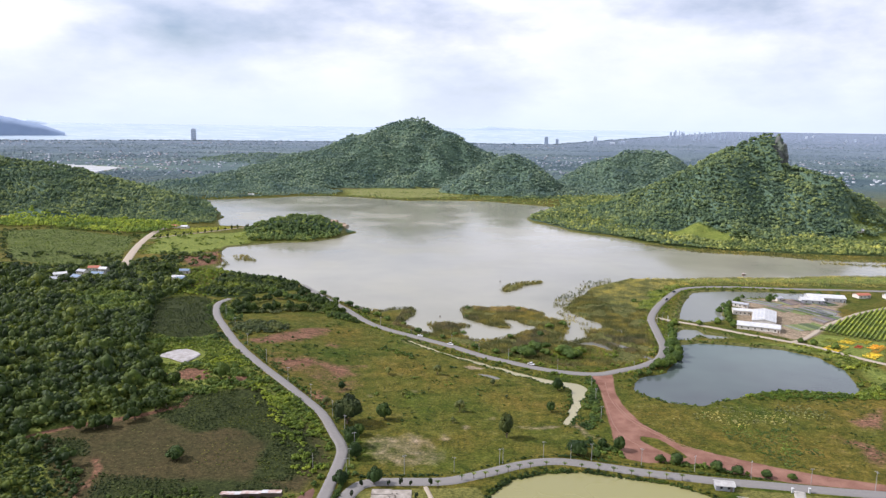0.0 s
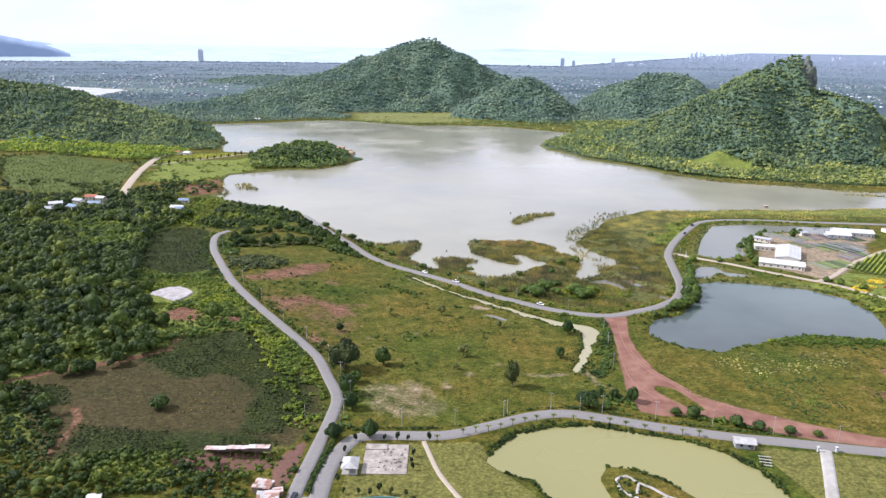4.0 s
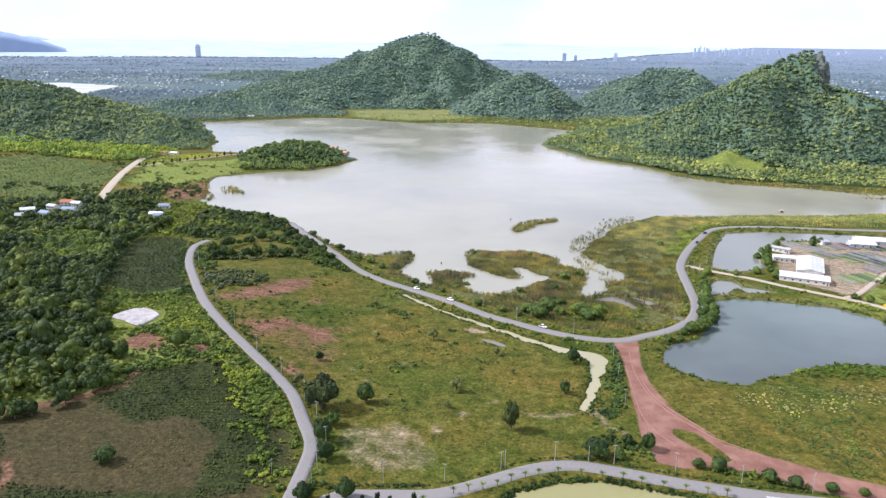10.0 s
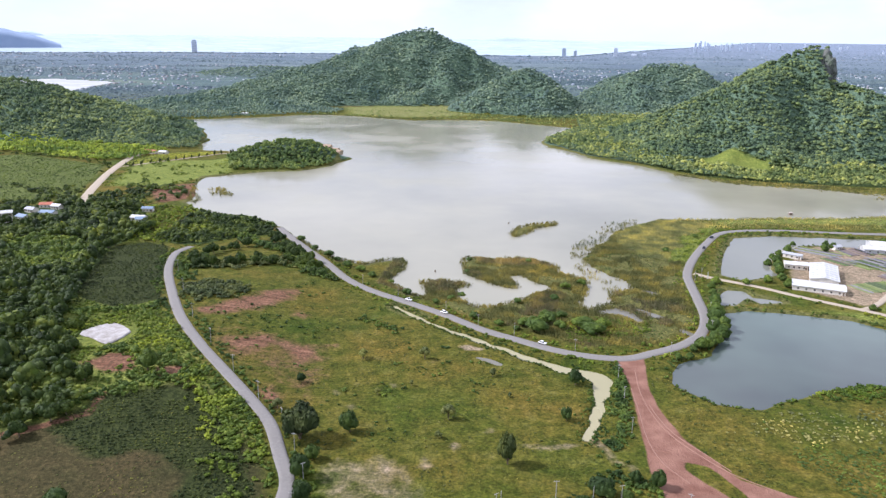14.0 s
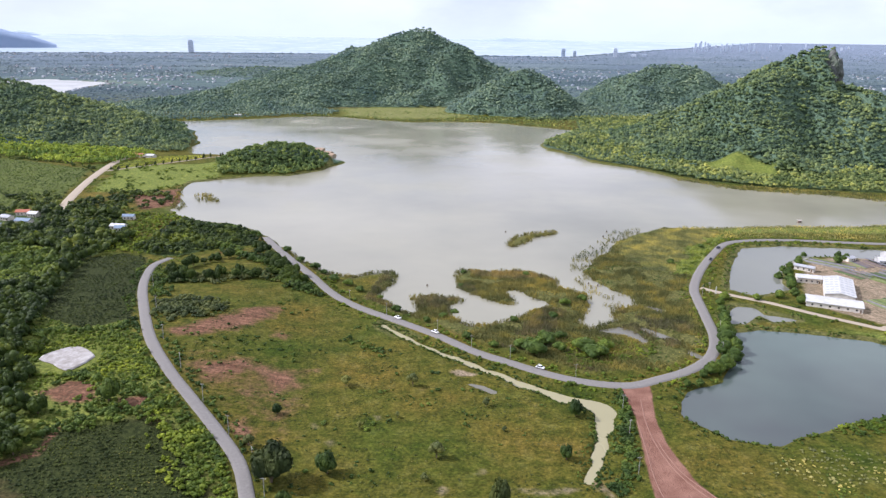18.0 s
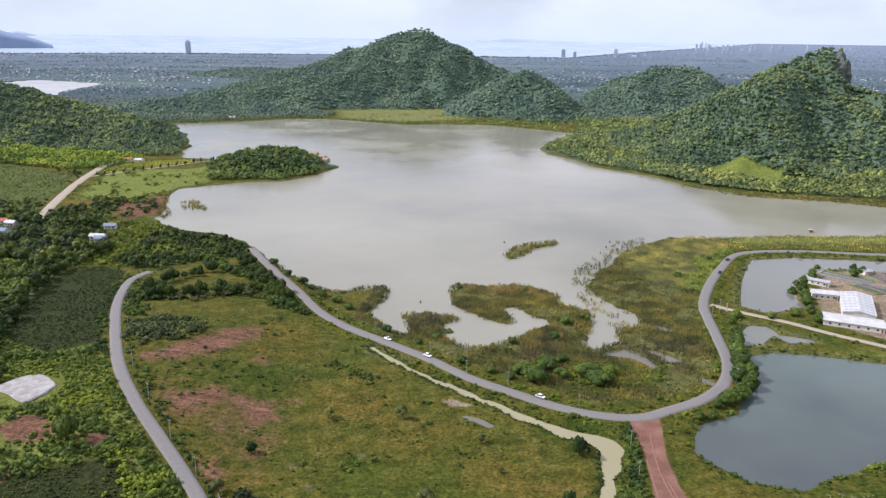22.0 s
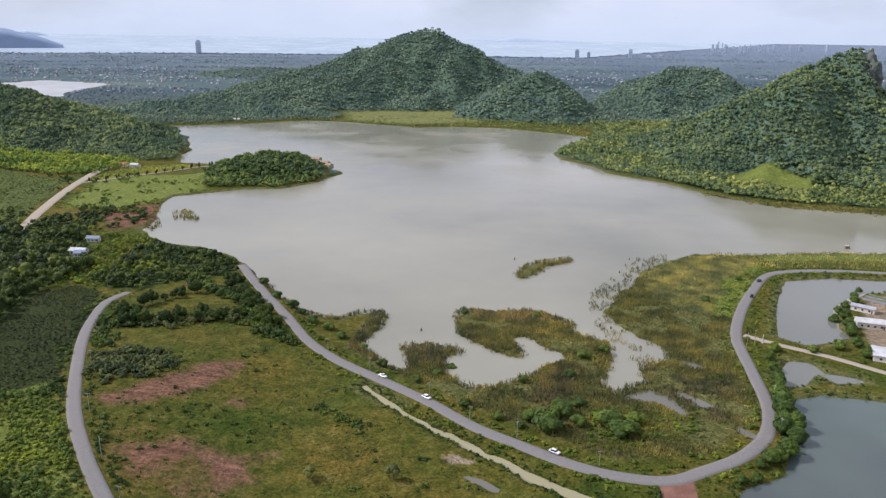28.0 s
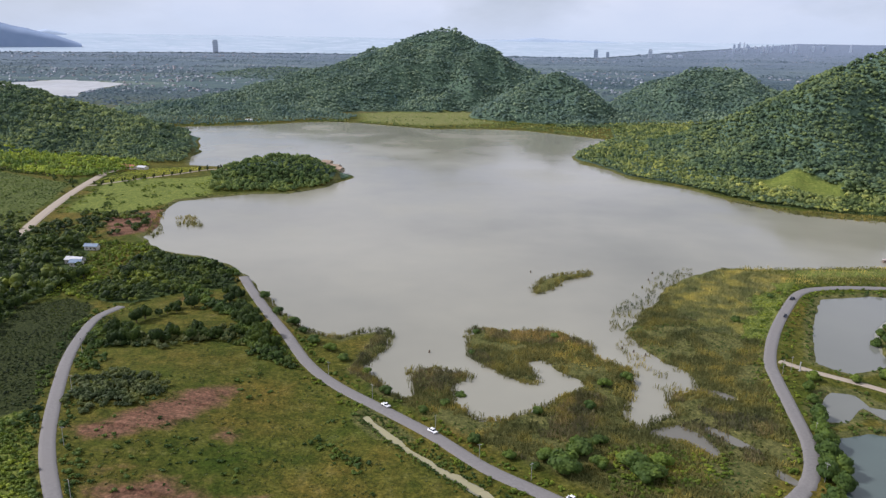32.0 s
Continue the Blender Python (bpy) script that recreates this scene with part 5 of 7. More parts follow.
palm = palm_proto(-8, 190)
more(palm, [(2, 195.5, 1.0), (7, 197, 1.0), (12, 198.5, 1.1), (17, 200.5, 0.9), (22, 203.5, 1.0), (27, 205, 1.0), (32, 207, 1.1), (39, 208.5, 1.0), (47, 208, 0.9), (54, 206.5, 1.0), (61, 205, 1.0), (67, 203, 1.1), (74, 201, 1.0), (81, 199, 1.0), (88, 198, 0.9), (94, 196.5, 1.0)], 3)
young = tree_proto(29, "young_tree", "small dark young tree on the lawn", "tree", M_TREE_DARK, 4, 70, 0.7, 3.9, 0.85, -30, 154, "young lawn trees")
more(young, [(-27, 156, 1.1), (-23, 155, 1.0), (-42, 162, 1.0), (-39, 155, 0.9), (-34, 155, 0.8), (-18, 154, 0.9), (-15, 150, 1.0), (-12, 146, 1.0), (-10, 144, 0.9), (-6, 140, 1.1), (-4, 137, 1.1), (-16.5, 170, 1.1), (-16.5, 179, 1.1), (-17, 174, 0.9), (-39, 189, 1.1), (-28, 190, 1.0), (-23, 190, 1.2), (-19, 190, 1.0), (-11, 190, 1.2), (-42, 181, 1.0), (-41.5, 170, 1.0)], 4)

# ---- utility poles and lamps ----


def pole_proto(x, y):
    ob = empty("utility_pole", x, y, ground_at(x, y), "grey concrete utility pole with a crossarm", "utility pole", "utility poles")
    part("pole", rod(bmesh.new(), (0, 0, 0), (0, 0, 8.2), 0.13, 0.085, 8), M_POLE, ob)
    arm = part("crossarm", boxed(-0.9, -0.06, 7.6, 0.9, 0.06, 7.75), M_POLE, ob)
    for dx in (-0.8, -0.3, 0.3, 0.8):
        part("insulator", rodded((dx, 0, 7.75), (dx, 0, 7.98), 0.06, 0.04, 6), M_WHITE, arm)
    return ob


up = pole_proto(39, 217)
more(up, [(60, 215, 1), (81, 211, 1), (102, 204.5, 1), (124, 199, 1), (147, 194, 1), (171, 189, 1), (-22, 201, 1), (-1, 203, 1), (19, 211, 1), (20.5, 211.5, 1), (51, 216, 0.8),
          (-46, 209, 1), (-45.5, 226, 1), (-52, 244, 1), (-60, 261, 1), (-74, 281, 1), (-90, 302, 1), (-107, 326, 1), (-125, 355, 1), (-143, 394, 1), (-160, 434, 1), (-61, 205, 0.8), (-46, 198, 1)], 2)
more(up, [(20, 369, 0.9), (-25, 414, 0.9), (3, 390, 0.9), (38, 358, 0.9), (66, 339, 0.9), (141, 364, 0.9), (166, 455, 0.9), (-48, 436, 0.9), (112, 337, 0.9), (151, 395, 0.9), (161, 452, 0.9), (75, 262, 0.9), (78, 288, 0.9), (80, 308, 0.9)], 2)

mark = empty("marker_post", 170.5, 456, ground_at(170.5, 456), "white concrete marker post beside the dirt track", "post")
part("shaft", boxed(-0.2, -0.2, 0, 0.2, 0.2, 4.6, bevel=0.03), M_WHITE, mark)
part("foot", boxed(-0.5, -0.5, -0.1, 0.5, 0.5, 0.35, bevel=0.05), M_CONCRETE, mark)

# ---- cars ----
M_CAR_WHITE = worn("white_car_paint", (0.72, 0.72, 0.72), (0.80, 0.80, 0.80), 1.0, 0.25, 0.0)
M_CAR_DARK = worn("dark_car_paint", (0.02, 0.024, 0.035), (0.04, 0.045, 0.06), 1.0, 0.25, 0.0)
M_TYRE = worn("tyre_rubber", (0.015, 0.015, 0.015), (0.03, 0.03, 0.03), 4.0, 0.9, 0.1)
M_LAMP = worn("lamp_lens", (0.6, 0.6, 0.58), (0.75, 0.75, 0.72), 1.0, 0.2, 0.0)


def car(x, y, turn, paint, label, pickup=False):
    ob = empty("car", x, y, GROUND + 0.38, label, "car", "", turn)
    bm = boxed(-2.15, -0.85, 0.32, 2.15, 0.85, 0.85, bevel=0.14)
    body = part("body", bm, paint, ob)
    bm = boxed(-0.3 if pickup else -1.6, -0.76, 0.84, 1.0, 0.76, 1.45, bevel=0.05)
    for v in bm.verts:
        if v.co.z > 1.1:
            v.co.x *= 0.72
            v.co.y *= 0.88
    part("cabin", bm, M_GLASS, ob, "dark tinted windows")
    part("roof", boxed(-0.25 if pickup else -1.05, -0.62, 1.445, 0.66, 0.62, 1.5, bevel=0.02), paint, ob)
    for sx in (-1.3, 1.3):
        for sy in (-0.8, 0.8):
            w = part("wheel", rodded((sx, sy - 0.1, 0.3), (sx, sy + 0.1, 0.3), 0.32, None, 12), M_TYRE, ob)
            part("rim", rodded((sx, sy - 0.11, 0.3), (sx, sy + 0.11, 0.3), 0.18, None, 8), M_LAMP, w)
    for sy in (-0.6, 0.6):
        part("headlight", boxed(2.12, sy - 0.18, 0.6, 2.17, sy + 0.18, 0.74), M_LAMP, ob)
    return ob


car(-18.5, 407.5, -42, M_CAR_WHITE, "white pickup parked at the lake road's edge", True)
car(51, 347, -36, M_CAR_WHITE, "white saloon car parked by the lake road")
car(192, 527, 62, M_CAR_DARK, "dark pickup on the lakeside road", True)
car(208, 557, 45, M_CAR_DARK, "dark car on the lakeside road bend")
car(2, 388, -42, M_CAR_WHITE, "white car on the lake road")
car(-55, 152, 84, M_CAR_DARK, "dark blue car on the narrow lane")


# ---- low growth ----
LOW_KINDS = [crown_parts(s + 120, 3 + s % 2, 1, 22, 0.26, 1.1) for s in range(6)]
TUFT_KINDS = [crown_parts(s + 140, 2, 1, 8, 0.3, 1.0) for s in range(5)]


def along(lines, n, spread, rng_, gap=0.0):
    """Places scattered beside lines, no nearer to them than gap."""
    pts = np.concatenate([smooth(q, 1.5) for q in lines])
    p = pts[rng_.randint(0, len(pts), n)]
    a = rng_.uniform(0, 6.283, n)
    d = gap + np.abs(rng_.normal(size=n)) * spread
    return p[:, 0] + np.cos(a) * d, p[:, 1] + np.sin(a) * d


ROADS = [(ROAD_WEST, 3.9), (ROAD_LAKE, 4.2), (ROAD_SOUTH, 5.0), (TRACK_EAST, 3.6), (TRACK_VINES, 3.0), (TRACK_NORTHWEST, 6.0)]


def clear_ground(X, Y, dry=1.2):
    ok = shore(X, Y) > dry
    for line, w in ROADS:
        ok &= line_dist(np.array(smooth(line, 12.0)), X, Y) > w
    for pts in (RED_EARTH, [(-44, 196), (6, 192), (20, 160), (36, 118), (-44, 118)], [(114, 196), (240, 176), (200, 118), (112, 118)], LINED_POND, [(50, 176), (82, 157), (84, 128), (56, 128), (49, 165)]):
        ok &= edge_dist(pts, X, Y) > 0.5
    return ok & off_houses(X, Y, 9.0) & (np.hypot(X + 158, Y - 331) > 13.5) & (np.hypot(X + 145, Y - 303) > 8.5 + 5 * (grain(X, Y, 5.0) - 0.5)) & (np.hypot(X + 115, Y - 296) > 4.5)


def growth(name, X, Y, radius, kinds, material, label, tall=(0.6, 1.0), dry=1.2, vary=0.8):
    ok = clear_ground(X, Y, dry)
    X, Y = X[ok], Y[ok]
    R = radius * (0.6 + vary * rng.uniform(0, 1, len(X)) ** 2)
    ob = stand(name, X, Y, land(X, Y) - 0.12 * R, R, kinds, material, rng, tall)
    return tagged(ob, label, "bushes", kind="stuff")


X, Y = along([ROAD_WEST], 1050, 3.4, rng, 3.9)
growth("lane_hedge", X, Y, 1.45, LOW_KINDS, M_BUSH, "green bushes along the narrow lane")
X, Y = along([ROAD_LAKE[2:26]], 1700, 2.8, rng, 4.3)
growth("lake_road_hedge", X, Y, 1.3, LOW_KINDS, M_LUSH, "green bushes along the lake road")
X, Y = along([CANAL_MIDDLE], 1500, 2.6, rng, 1.5)
growth("ditch_bank_plants", X, Y, 0.75, LOW_KINDS, M_BUSH, "green plants along the ditch", dry=0.2)
X, Y = along([POND + POND[:1]], 620, 3.0, rng, 0.3)
growth("pond_bank_plants", X, Y, 1.1, LOW_KINDS, M_BUSH, "tall grass and plants round the pond")
X, Y = along([[(164, 297), (186, 305), (205, 304), (226, 300), (250, 305)], [(175, 296), (215, 296), (255, 296)]], 900, 4.2, rng, 0.5)
growth("pond_south_plants", X, Y, 1.2, LOW_KINDS, M_LUSH, "tall yellowish weeds on the pond bank")
X, Y = along([ALGAE_POND + ALGAE_POND[:1]], 2300, 1.1, rng, 0.1)
growth("algae_pond_hedge", X, Y, 1.0, LOW_KINDS, M_SCRUB, "dark green plants edging the olive pond", dry=0.1)
X, Y = along([[(-40, 198), (-22, 199), (-2, 200), (12, 207), (30, 216), (46, 219), (62, 215), (80, 209), (106, 202), (128, 198), (150, 194), (176, 190)]], 900, 0.9, rng, 0.1)
growth("road_south_hedge", X, Y, 0.8, LOW_KINDS, M_TREE, "low clipped hedge along the road")
X, Y = along([[(64, 250), (72, 262), (76, 285), (82, 310), (84, 322)], [(60, 232), (70, 226), (78, 222)]], 380, 4.0, rng, 0.3)
growth("red_earth_bushes", X, Y, 1.5, LOW_KINDS, M_BUSH, "green bushes beside the red earth track")
X, Y = along([TRACK_EAST, FISH_POND + FISH_POND[:1], PUDDLE], 650, 3.0, rng, 2.6)
growth("track_bushes", X, Y, 1.2, LOW_KINDS, M_BUSH, "green bushes beside ponds and the dirt track")
X, Y = along([[(230, 345), (246, 350), (262, 352), (250, 380), (243, 394)], [(232, 300), (262, 320), (280, 330)]], 300, 5.0, rng, 0.5)
growth("pond_east_bushes", X, Y, 1.7, LOW_KINDS, M_YELLOW, "bright green bushes on the pond's far bank")
X, Y = along([[(-112, 300), (-130, 312), (-150, 316)], [(-200, 357), (-184, 360), (-169, 363), (-147, 372)], [(-144, 268), (-134, 276), (-119, 287), (-100, 296)], [(-150, 420), (-160, 445), (-158, 470)]], 420, 4.0, rng, 0.2)
growth("field_edge_bushes", X, Y, 1.9, LOW_KINDS, M_BUSH, "bushes along the field edges", (0.7, 1.2))
X, Y = along([[(-142, 396), (-128, 402), (-114, 402), (-120, 390)], [(-150, 452), (-123, 461), (-107, 470), (-91, 466)], [(-138, 392), (-124, 394)]], 260, 5.5, rng, 0.2)
growth("meadow_thicket", X, Y, 2.4, LOW_KINDS, M_OLIVE_LEAF, "olive green thicket across the upper meadow", (0.7, 1.2))
X, Y = scatter(3.0, (-155, 375, -100, 425), lambda X, Y: edge_dist([(-150, 406), (-138, 416), (-119, 418), (-107, 404), (-118, 385), (-136, 383)], X, Y) + 14 * (grain(X, Y, 9.0) - 0.5) < 0, rng)
growth("red_bank_thicket", X, Y, 2.0, WOOD_KINDS, M_OLIVE_LEAF, "olive green thicket beside the red bank", (0.7, 1.2))
X, Y = along([[(-166, 450), (-150, 452), (-132, 462), (-113, 468), (-95, 462), (-81, 452), (-66, 442)]], 230, 3.2, rng, 0.2)
growth("meadow_hedge", X, Y, 2.2, WOOD_KINDS, M_SCRUB, "dark green hedge across the upper meadow", (0.7, 1.3))
X, Y = along([[(-153, 544), (-131, 520), (-106, 496), (-90, 468), (-74, 446)], [(-189, 600), (-158, 592), (-136, 570)]], 420, 4.5, rng, 0.2)
growth("shore_thicket", X, Y, 2.3, WOOD_KINDS, M_BUSH, "green thicket between the meadow and the lake road", (0.7, 1.4))
X, Y = along([[(-40, 376), (-30, 368), (-22, 362)]], 40, 4.0, rng, 0.2)
growth("meadow_bush_patch", X, Y, 1.5, LOW_KINDS, M_BUSH, "small patch of green bushes in the meadow", (0.5, 0.9))
X, Y = scatter(1.9, (110, 200, 200, 285), lambda X, Y: (edge_dist([(140, 251), (167, 255), (168, 224), (146, 206), (136, 231)], X, Y) + 26 * (grain(X, Y, 12.0) - 0.5) < -2), rng)
growth("weed_patch", X, Y, 1.0, LOW_KINDS, M_BUSH, "dark green weeds south of the pond", (0.3, 0.5))
X, Y = scatter(2.6, (112, 248, 200, 284), lambda X, Y: (edge_dist([(116, 263), (142, 280), (194, 282), (193, 266), (148, 254)], X, Y) + 12 * (grain(X, Y, 8.0) - 0.5) < 0), rng)
growth("pale_tuft_patch", X, Y, 1.1, TUFT_KINDS, M_REED_PALE, "pale tall grass tufts below the pond", (0.4, 0.7))
X, Y = along([[(-62, 238), (-72, 262), (-86, 280), (-70, 225), (-60, 200)], [(-108, 296), (-90, 272), (-76, 250)]], 420, 5.0, rng, 0.5)
growth("lane_scrub", X, Y, 1.8, LOW_KINDS, M_LUSH, "bright scrub between field and lane")
X, Y = scatter(2.2, (-195, 300, -105, 372), lambda X, Y: inside([(-192, 335), (-182, 350), (-148, 368), (-136, 358), (-110, 320), (-130, 308), (-150, 312), (-172, 318)], X, Y), rng)
growth("lined_pond_scrub", X, Y, 1.5, LOW_KINDS, M_LUSH, "bright green scrub round the lined pond")
X, Y = scatter(4.2, (-300, 515, -178, 660), lambda X, Y: inside([(-243, 522), (-265, 645), (-219, 641), (-181, 590), (-184, 517)], X, Y) & (grain(X, Y, 22.0) > 0.25), rng)
growth("headland_bushes", X, Y, 2.4, LOW_KINDS, M_LUSH, "green bushes above the lake corner", (0.7, 1.2))
X, Y = scatter(5.5, (-340, 640, -240, 740), lambda X, Y: inside([(-318, 655), (-262, 650), (-240, 690), (-262, 735), (-300, 730), (-335, 700)], X, Y) & (grain(X, Y, 18.0) > 0.35), rng)
growth("village_grove", X, Y, 3.6, WOOD_KINDS, M_FOREST, "dark grove beside the sandy road", (0.7, 1.1))
X, Y = scatter(4.2, (-365, 730, -230, 960), lambda X, Y: (edge_dist(PASTURE, X, Y) < 15) & (grain(X, Y, 16.0) > 0.54), rng, 0.8)
growth("pasture_bushes", X, Y, 1.7, LOW_KINDS, M_LUSH, "scattered bushes on the lakeside pasture")
X, Y = along([[(-270, 1470), (-150, 1440), (-60, 1395), (10, 1412), (100, 1402), (175, 1345)], [(100, 1420), (200, 1430), (330, 1470), (420, 1520)]], 900, 9.0, rng, 1.0)
growth("far_shore_bushes", X, Y, 2.8, FAR_KINDS, M_CAPE, "bushes along the far shore")
X, Y = scatter(7.0, (-240, 1400, 90, 1560), lambda X, Y: (grain(X, Y, 34.0) > 0.5) & (hill_rise(X, Y) < 2), rng, 0.9)
growth("far_field_bushes", X, Y, 2.2, FAR_KINDS, M_CAPE, "scattered bushes on the field beyond the lake", (0.6, 1.0))
X, Y = along([[(160, 1440), (250, 1450), (330, 1490), (400, 1540)]], 500, 4.0, rng, 1.0)
growth("far_tree_row", X, Y, 4.6, FAR_KINDS, M_FAR, "dark row of trees beyond the lake", (0.9, 1.3))
X, Y = scatter(6.5, (60, 1290, 480, 1520), lambda X, Y: (grain(X, Y, 30.0) > 0.36) & (hill_rise(X, Y) < 2), rng)
growth("far_scrub", X, Y, 2.8, FAR_KINDS, M_CAPE, "olive scrub beyond the lake")

X, Y = along([[(73, 224), (84, 216), (100, 209), (118, 202), (140, 197), (170, 190)]], 260, 1.6, rng, 0.2)
growth("red_earth_hedge", X + 1.0, Y + 2.0, 1.3, LOW_KINDS, M_BUSH, "uneven bushes between road and red earth", (0.7, 1.2))
X, Y = scatter(2.4, (66, 345, 122, 392), lambda X, Y: (edge_dist([(66, 352), (90, 352), (112, 366), (112, 380), (84, 386), (68, 380)], X, Y) + 12 * (grain(X, Y, 8.0) - 0.5) < 0), rng)
growth("marsh_lush_bushes", X, Y, 1.5, LOW_KINDS, M_LUSH, "bright green bushes inside the road's bend", (0.5, 0.9))
X, Y = scatter(2.6, (-215, 150, -50, 392), lambda X, Y: inside(WEST_GREEN, X, Y) & (edge_dist(TILLED, X, Y) > 1) & (edge_dist(DARK_CROP, X, Y) > 1) & (edge_dist(CROP_NORTH, X, Y) > 1) & (edge_dist(WOOD_PATH, X, Y) > 2) & (grain(X, Y, 12.0) > 0.3), rng)
growth("west_scrub", X, Y, 1.25, LOW_KINDS, M_LUSH2, "mixed green scrub between fields and lane", (0.5, 1.0))
strip = smooth([(-50.9, 156), (-50.6, 164), (-49.4, 172), (-48.2, 182), (-47.2, 190), (-46.4, 199)], 0.7)
strip = np.concatenate([strip, strip + rng.normal(size=strip.shape) * 0.5, smooth([(-51.2, 122), (-51.2, 146)], 0.7)])
ob = stand("verge_hedge", strip[:, 0], strip[:, 1], land(strip[:, 0], strip[:, 1]), 0.7 + 0.5 * rng.uniform(0, 1, len(strip)), LOW_KINDS, M_BUSH, rng, (0.8, 1.4))
tagged(ob, "dense green hedge between two asphalt lanes", "bushes", kind="stuff")
# grass clumps over the meadow, crop rows
X, Y = scatter(2.5, (-110, 200, 95, 470), lambda X, Y: (grain(X, Y, 11.0) > 0.48) & ~inside(PALE_PATCH, X, Y) & ~inside(RED_PATCH_2, X, Y), rng)
growth("meadow_grass_clumps", X, Y, 0.65, TUFT_KINDS, M_GRASS, "tall grass clumps over the meadow", (0.3, 0.6))
X, Y = scatter(3.4, (84, 200, 260, 310), lambda X, Y: grain(X, Y, 16.0) > 0.45, rng)
growth("east_grass_clumps", X, Y, 0.9, TUFT_KINDS, M_GRASS, "tall grass clumps south of the pond", (0.3, 0.55))


X, Y = scatter(4.2, (-120, 200, 95, 470), lambda X, Y: (grain(X + 40, Y, 26.0) > 0.56) & (grain(X, Y, 9.0) > 0.5) & (line_dist(np.array(ROAD_WEST, float), X, Y) > 6) & inside(MEADOW, X, Y), rng, 0.9)
growth("meadow_shrubs", X, Y, 0.95, LOW_KINDS, M_BUSH, "scattered low green shrubs in the meadow", (0.5, 0.9), 1.2, 1.3)
X, Y = scatter(3.6, (84, 190, 262, 312), lambda X, Y: (grain(X + 140, Y, 30.0) > 0.58) & (grain(X, Y, 9.0) > 0.5), rng, 0.9)
growth("east_meadow_shrubs", X, Y, 0.8, LOW_KINDS, M_BUSH, "scattered low weeds south of the pond", (0.4, 0.7), 1.2, 1.0)


def rows_in(pts, gap, step, turn):
    c, s = math.cos(radians(turn)), math.sin(radians(turn))
    p = np.array(pts, float)
    m = p.mean(0)
    U, V = np.meshgrid(np.arange(-160, 160, step), np.arange(-160, 160, gap))
    U = U + rng.uniform(-0.5, 0.5, U.shape) * step
    V = V + rng.normal(size=V.shape) * 0.16 * gap
    X, Y = (m[0] + U * c - V * s).ravel(), (m[1] + U * s + V * c).ravel()
    ok = inside(pts, X, Y) & (grain(X, Y, 12.0) > 0.3)
    return X[ok], Y[ok]


X, Y = rows_in(DARK_CROP, 2.0, 1.3, 12)
growth("dark_crop_plants", X, Y, 0.85, TUFT_KINDS, M_CROP, "dark green cassava-like crop plants in rows", (0.6, 0.9))
for pts in (CROP_SOUTH, CROP_CORNER):
    X, Y = rows_in(pts, 1.7, 1.2, 8)
    growth("field_margin_crop", X, Y, 0.8, TUFT_KINDS, M_CROP, "green crop plants along the field margin", (0.6, 0.9))
X, Y = rows_in(CROP_NORTH, 2.4, 1.8, 70)
growth("north_crop_plants", X, Y, 1.0, TUFT_KINDS, M_CROP, "dark green crop plants in rows", (0.6, 0.9))
X, Y = scatter(2.3, (-385, 848, -280, 966), lambda X, Y: inside(RICE, X, Y), rng)
growth("rice_plants", X, Y, 1.9, TUFT_KINDS, M_RICE, "bright yellow-green rice beside the causeway", (0.25, 0.4))
X, Y = rows_in(FIELD_WEST, 4.8, 2.4, 62)
growth("west_field_plants", X, Y, 1.5, TUFT_KINDS, M_LUSH2, "low green crop rows in a wide field", (0.35, 0.6))
X, Y = along([FIELD_WEST + FIELD_WEST[:1]], 260, 4.0, rng, 0.2)
growth("west_field_hedge", X, Y, 2.6, LOW_KINDS, M_FOREST, "dark hedge round the wide field", (0.7, 1.2))
X, Y = scatter(7.0, (-470, 640, -330, 720), lambda X, Y: grain(X, Y, 26.0) > 0.5, rng, 0.8)
growth("village_trees", X, Y, 3.4, WOOD_KINDS, M_FOREST, "dark trees between the village and the field", (0.7, 1.2))
X, Y = rows_in(TILLED, 4.5, 3.0, 12)
growth("tilled_field_weeds", X, Y, 0.5, TUFT_KINDS, M_GRASS, "thin weeds on the tilled field", (0.3, 0.5))


# ---- reeds ----
def reeds(name, X, Y, height, material, label, blades=7, wide=0.09, fan=0.5):
    n = len(X)
    X, Y = np.repeat(X, blades) + rng.normal(size=n * blades) * fan, np.repeat(Y, blades) + rng.normal(size=n * blades) * fan
    Z = np.maximum(land(X, Y), -0.2)
    h = height * rng.uniform(0.55, 1.2, len(X))
    a = rng.uniform(0, 6.283, len(X))
    wx, wy = np.cos(a) * wide, np.sin(a) * wide
    lx, ly = rng.normal(size=len(X)) * 0.18 * h, rng.normal(size=len(X)) * 0.18 * h
    V = np.stack([np.stack([X - wx, Y - wy, Z], -1), np.stack([X + wx, Y + wy, Z], -1), np.stack([X + lx + wx * 0.5, Y + ly + wy * 0.5, Z + h], -1), np.stack([X + lx - wx * 0.7, Y + ly - wy * 0.7, Z + h * 0.96], -1)], 1)
    F = np.arange(len(X) * 4).reshape(-1, 4)
    me = bpy.data.meshes.new(name)
    fill(me, V.reshape(-1, 3), F, True)
    me.materials.append(material)
    return tagged(new(name, me), label, "reeds", kind="stuff")


def marsh_ok(X, Y):
    ok = inside(MARSH, X, Y) & (shore(X, Y) > -0.5)
    return ok & (line_dist(np.array(smooth(ROAD_LAKE, 12.0)), X, Y) > 5)


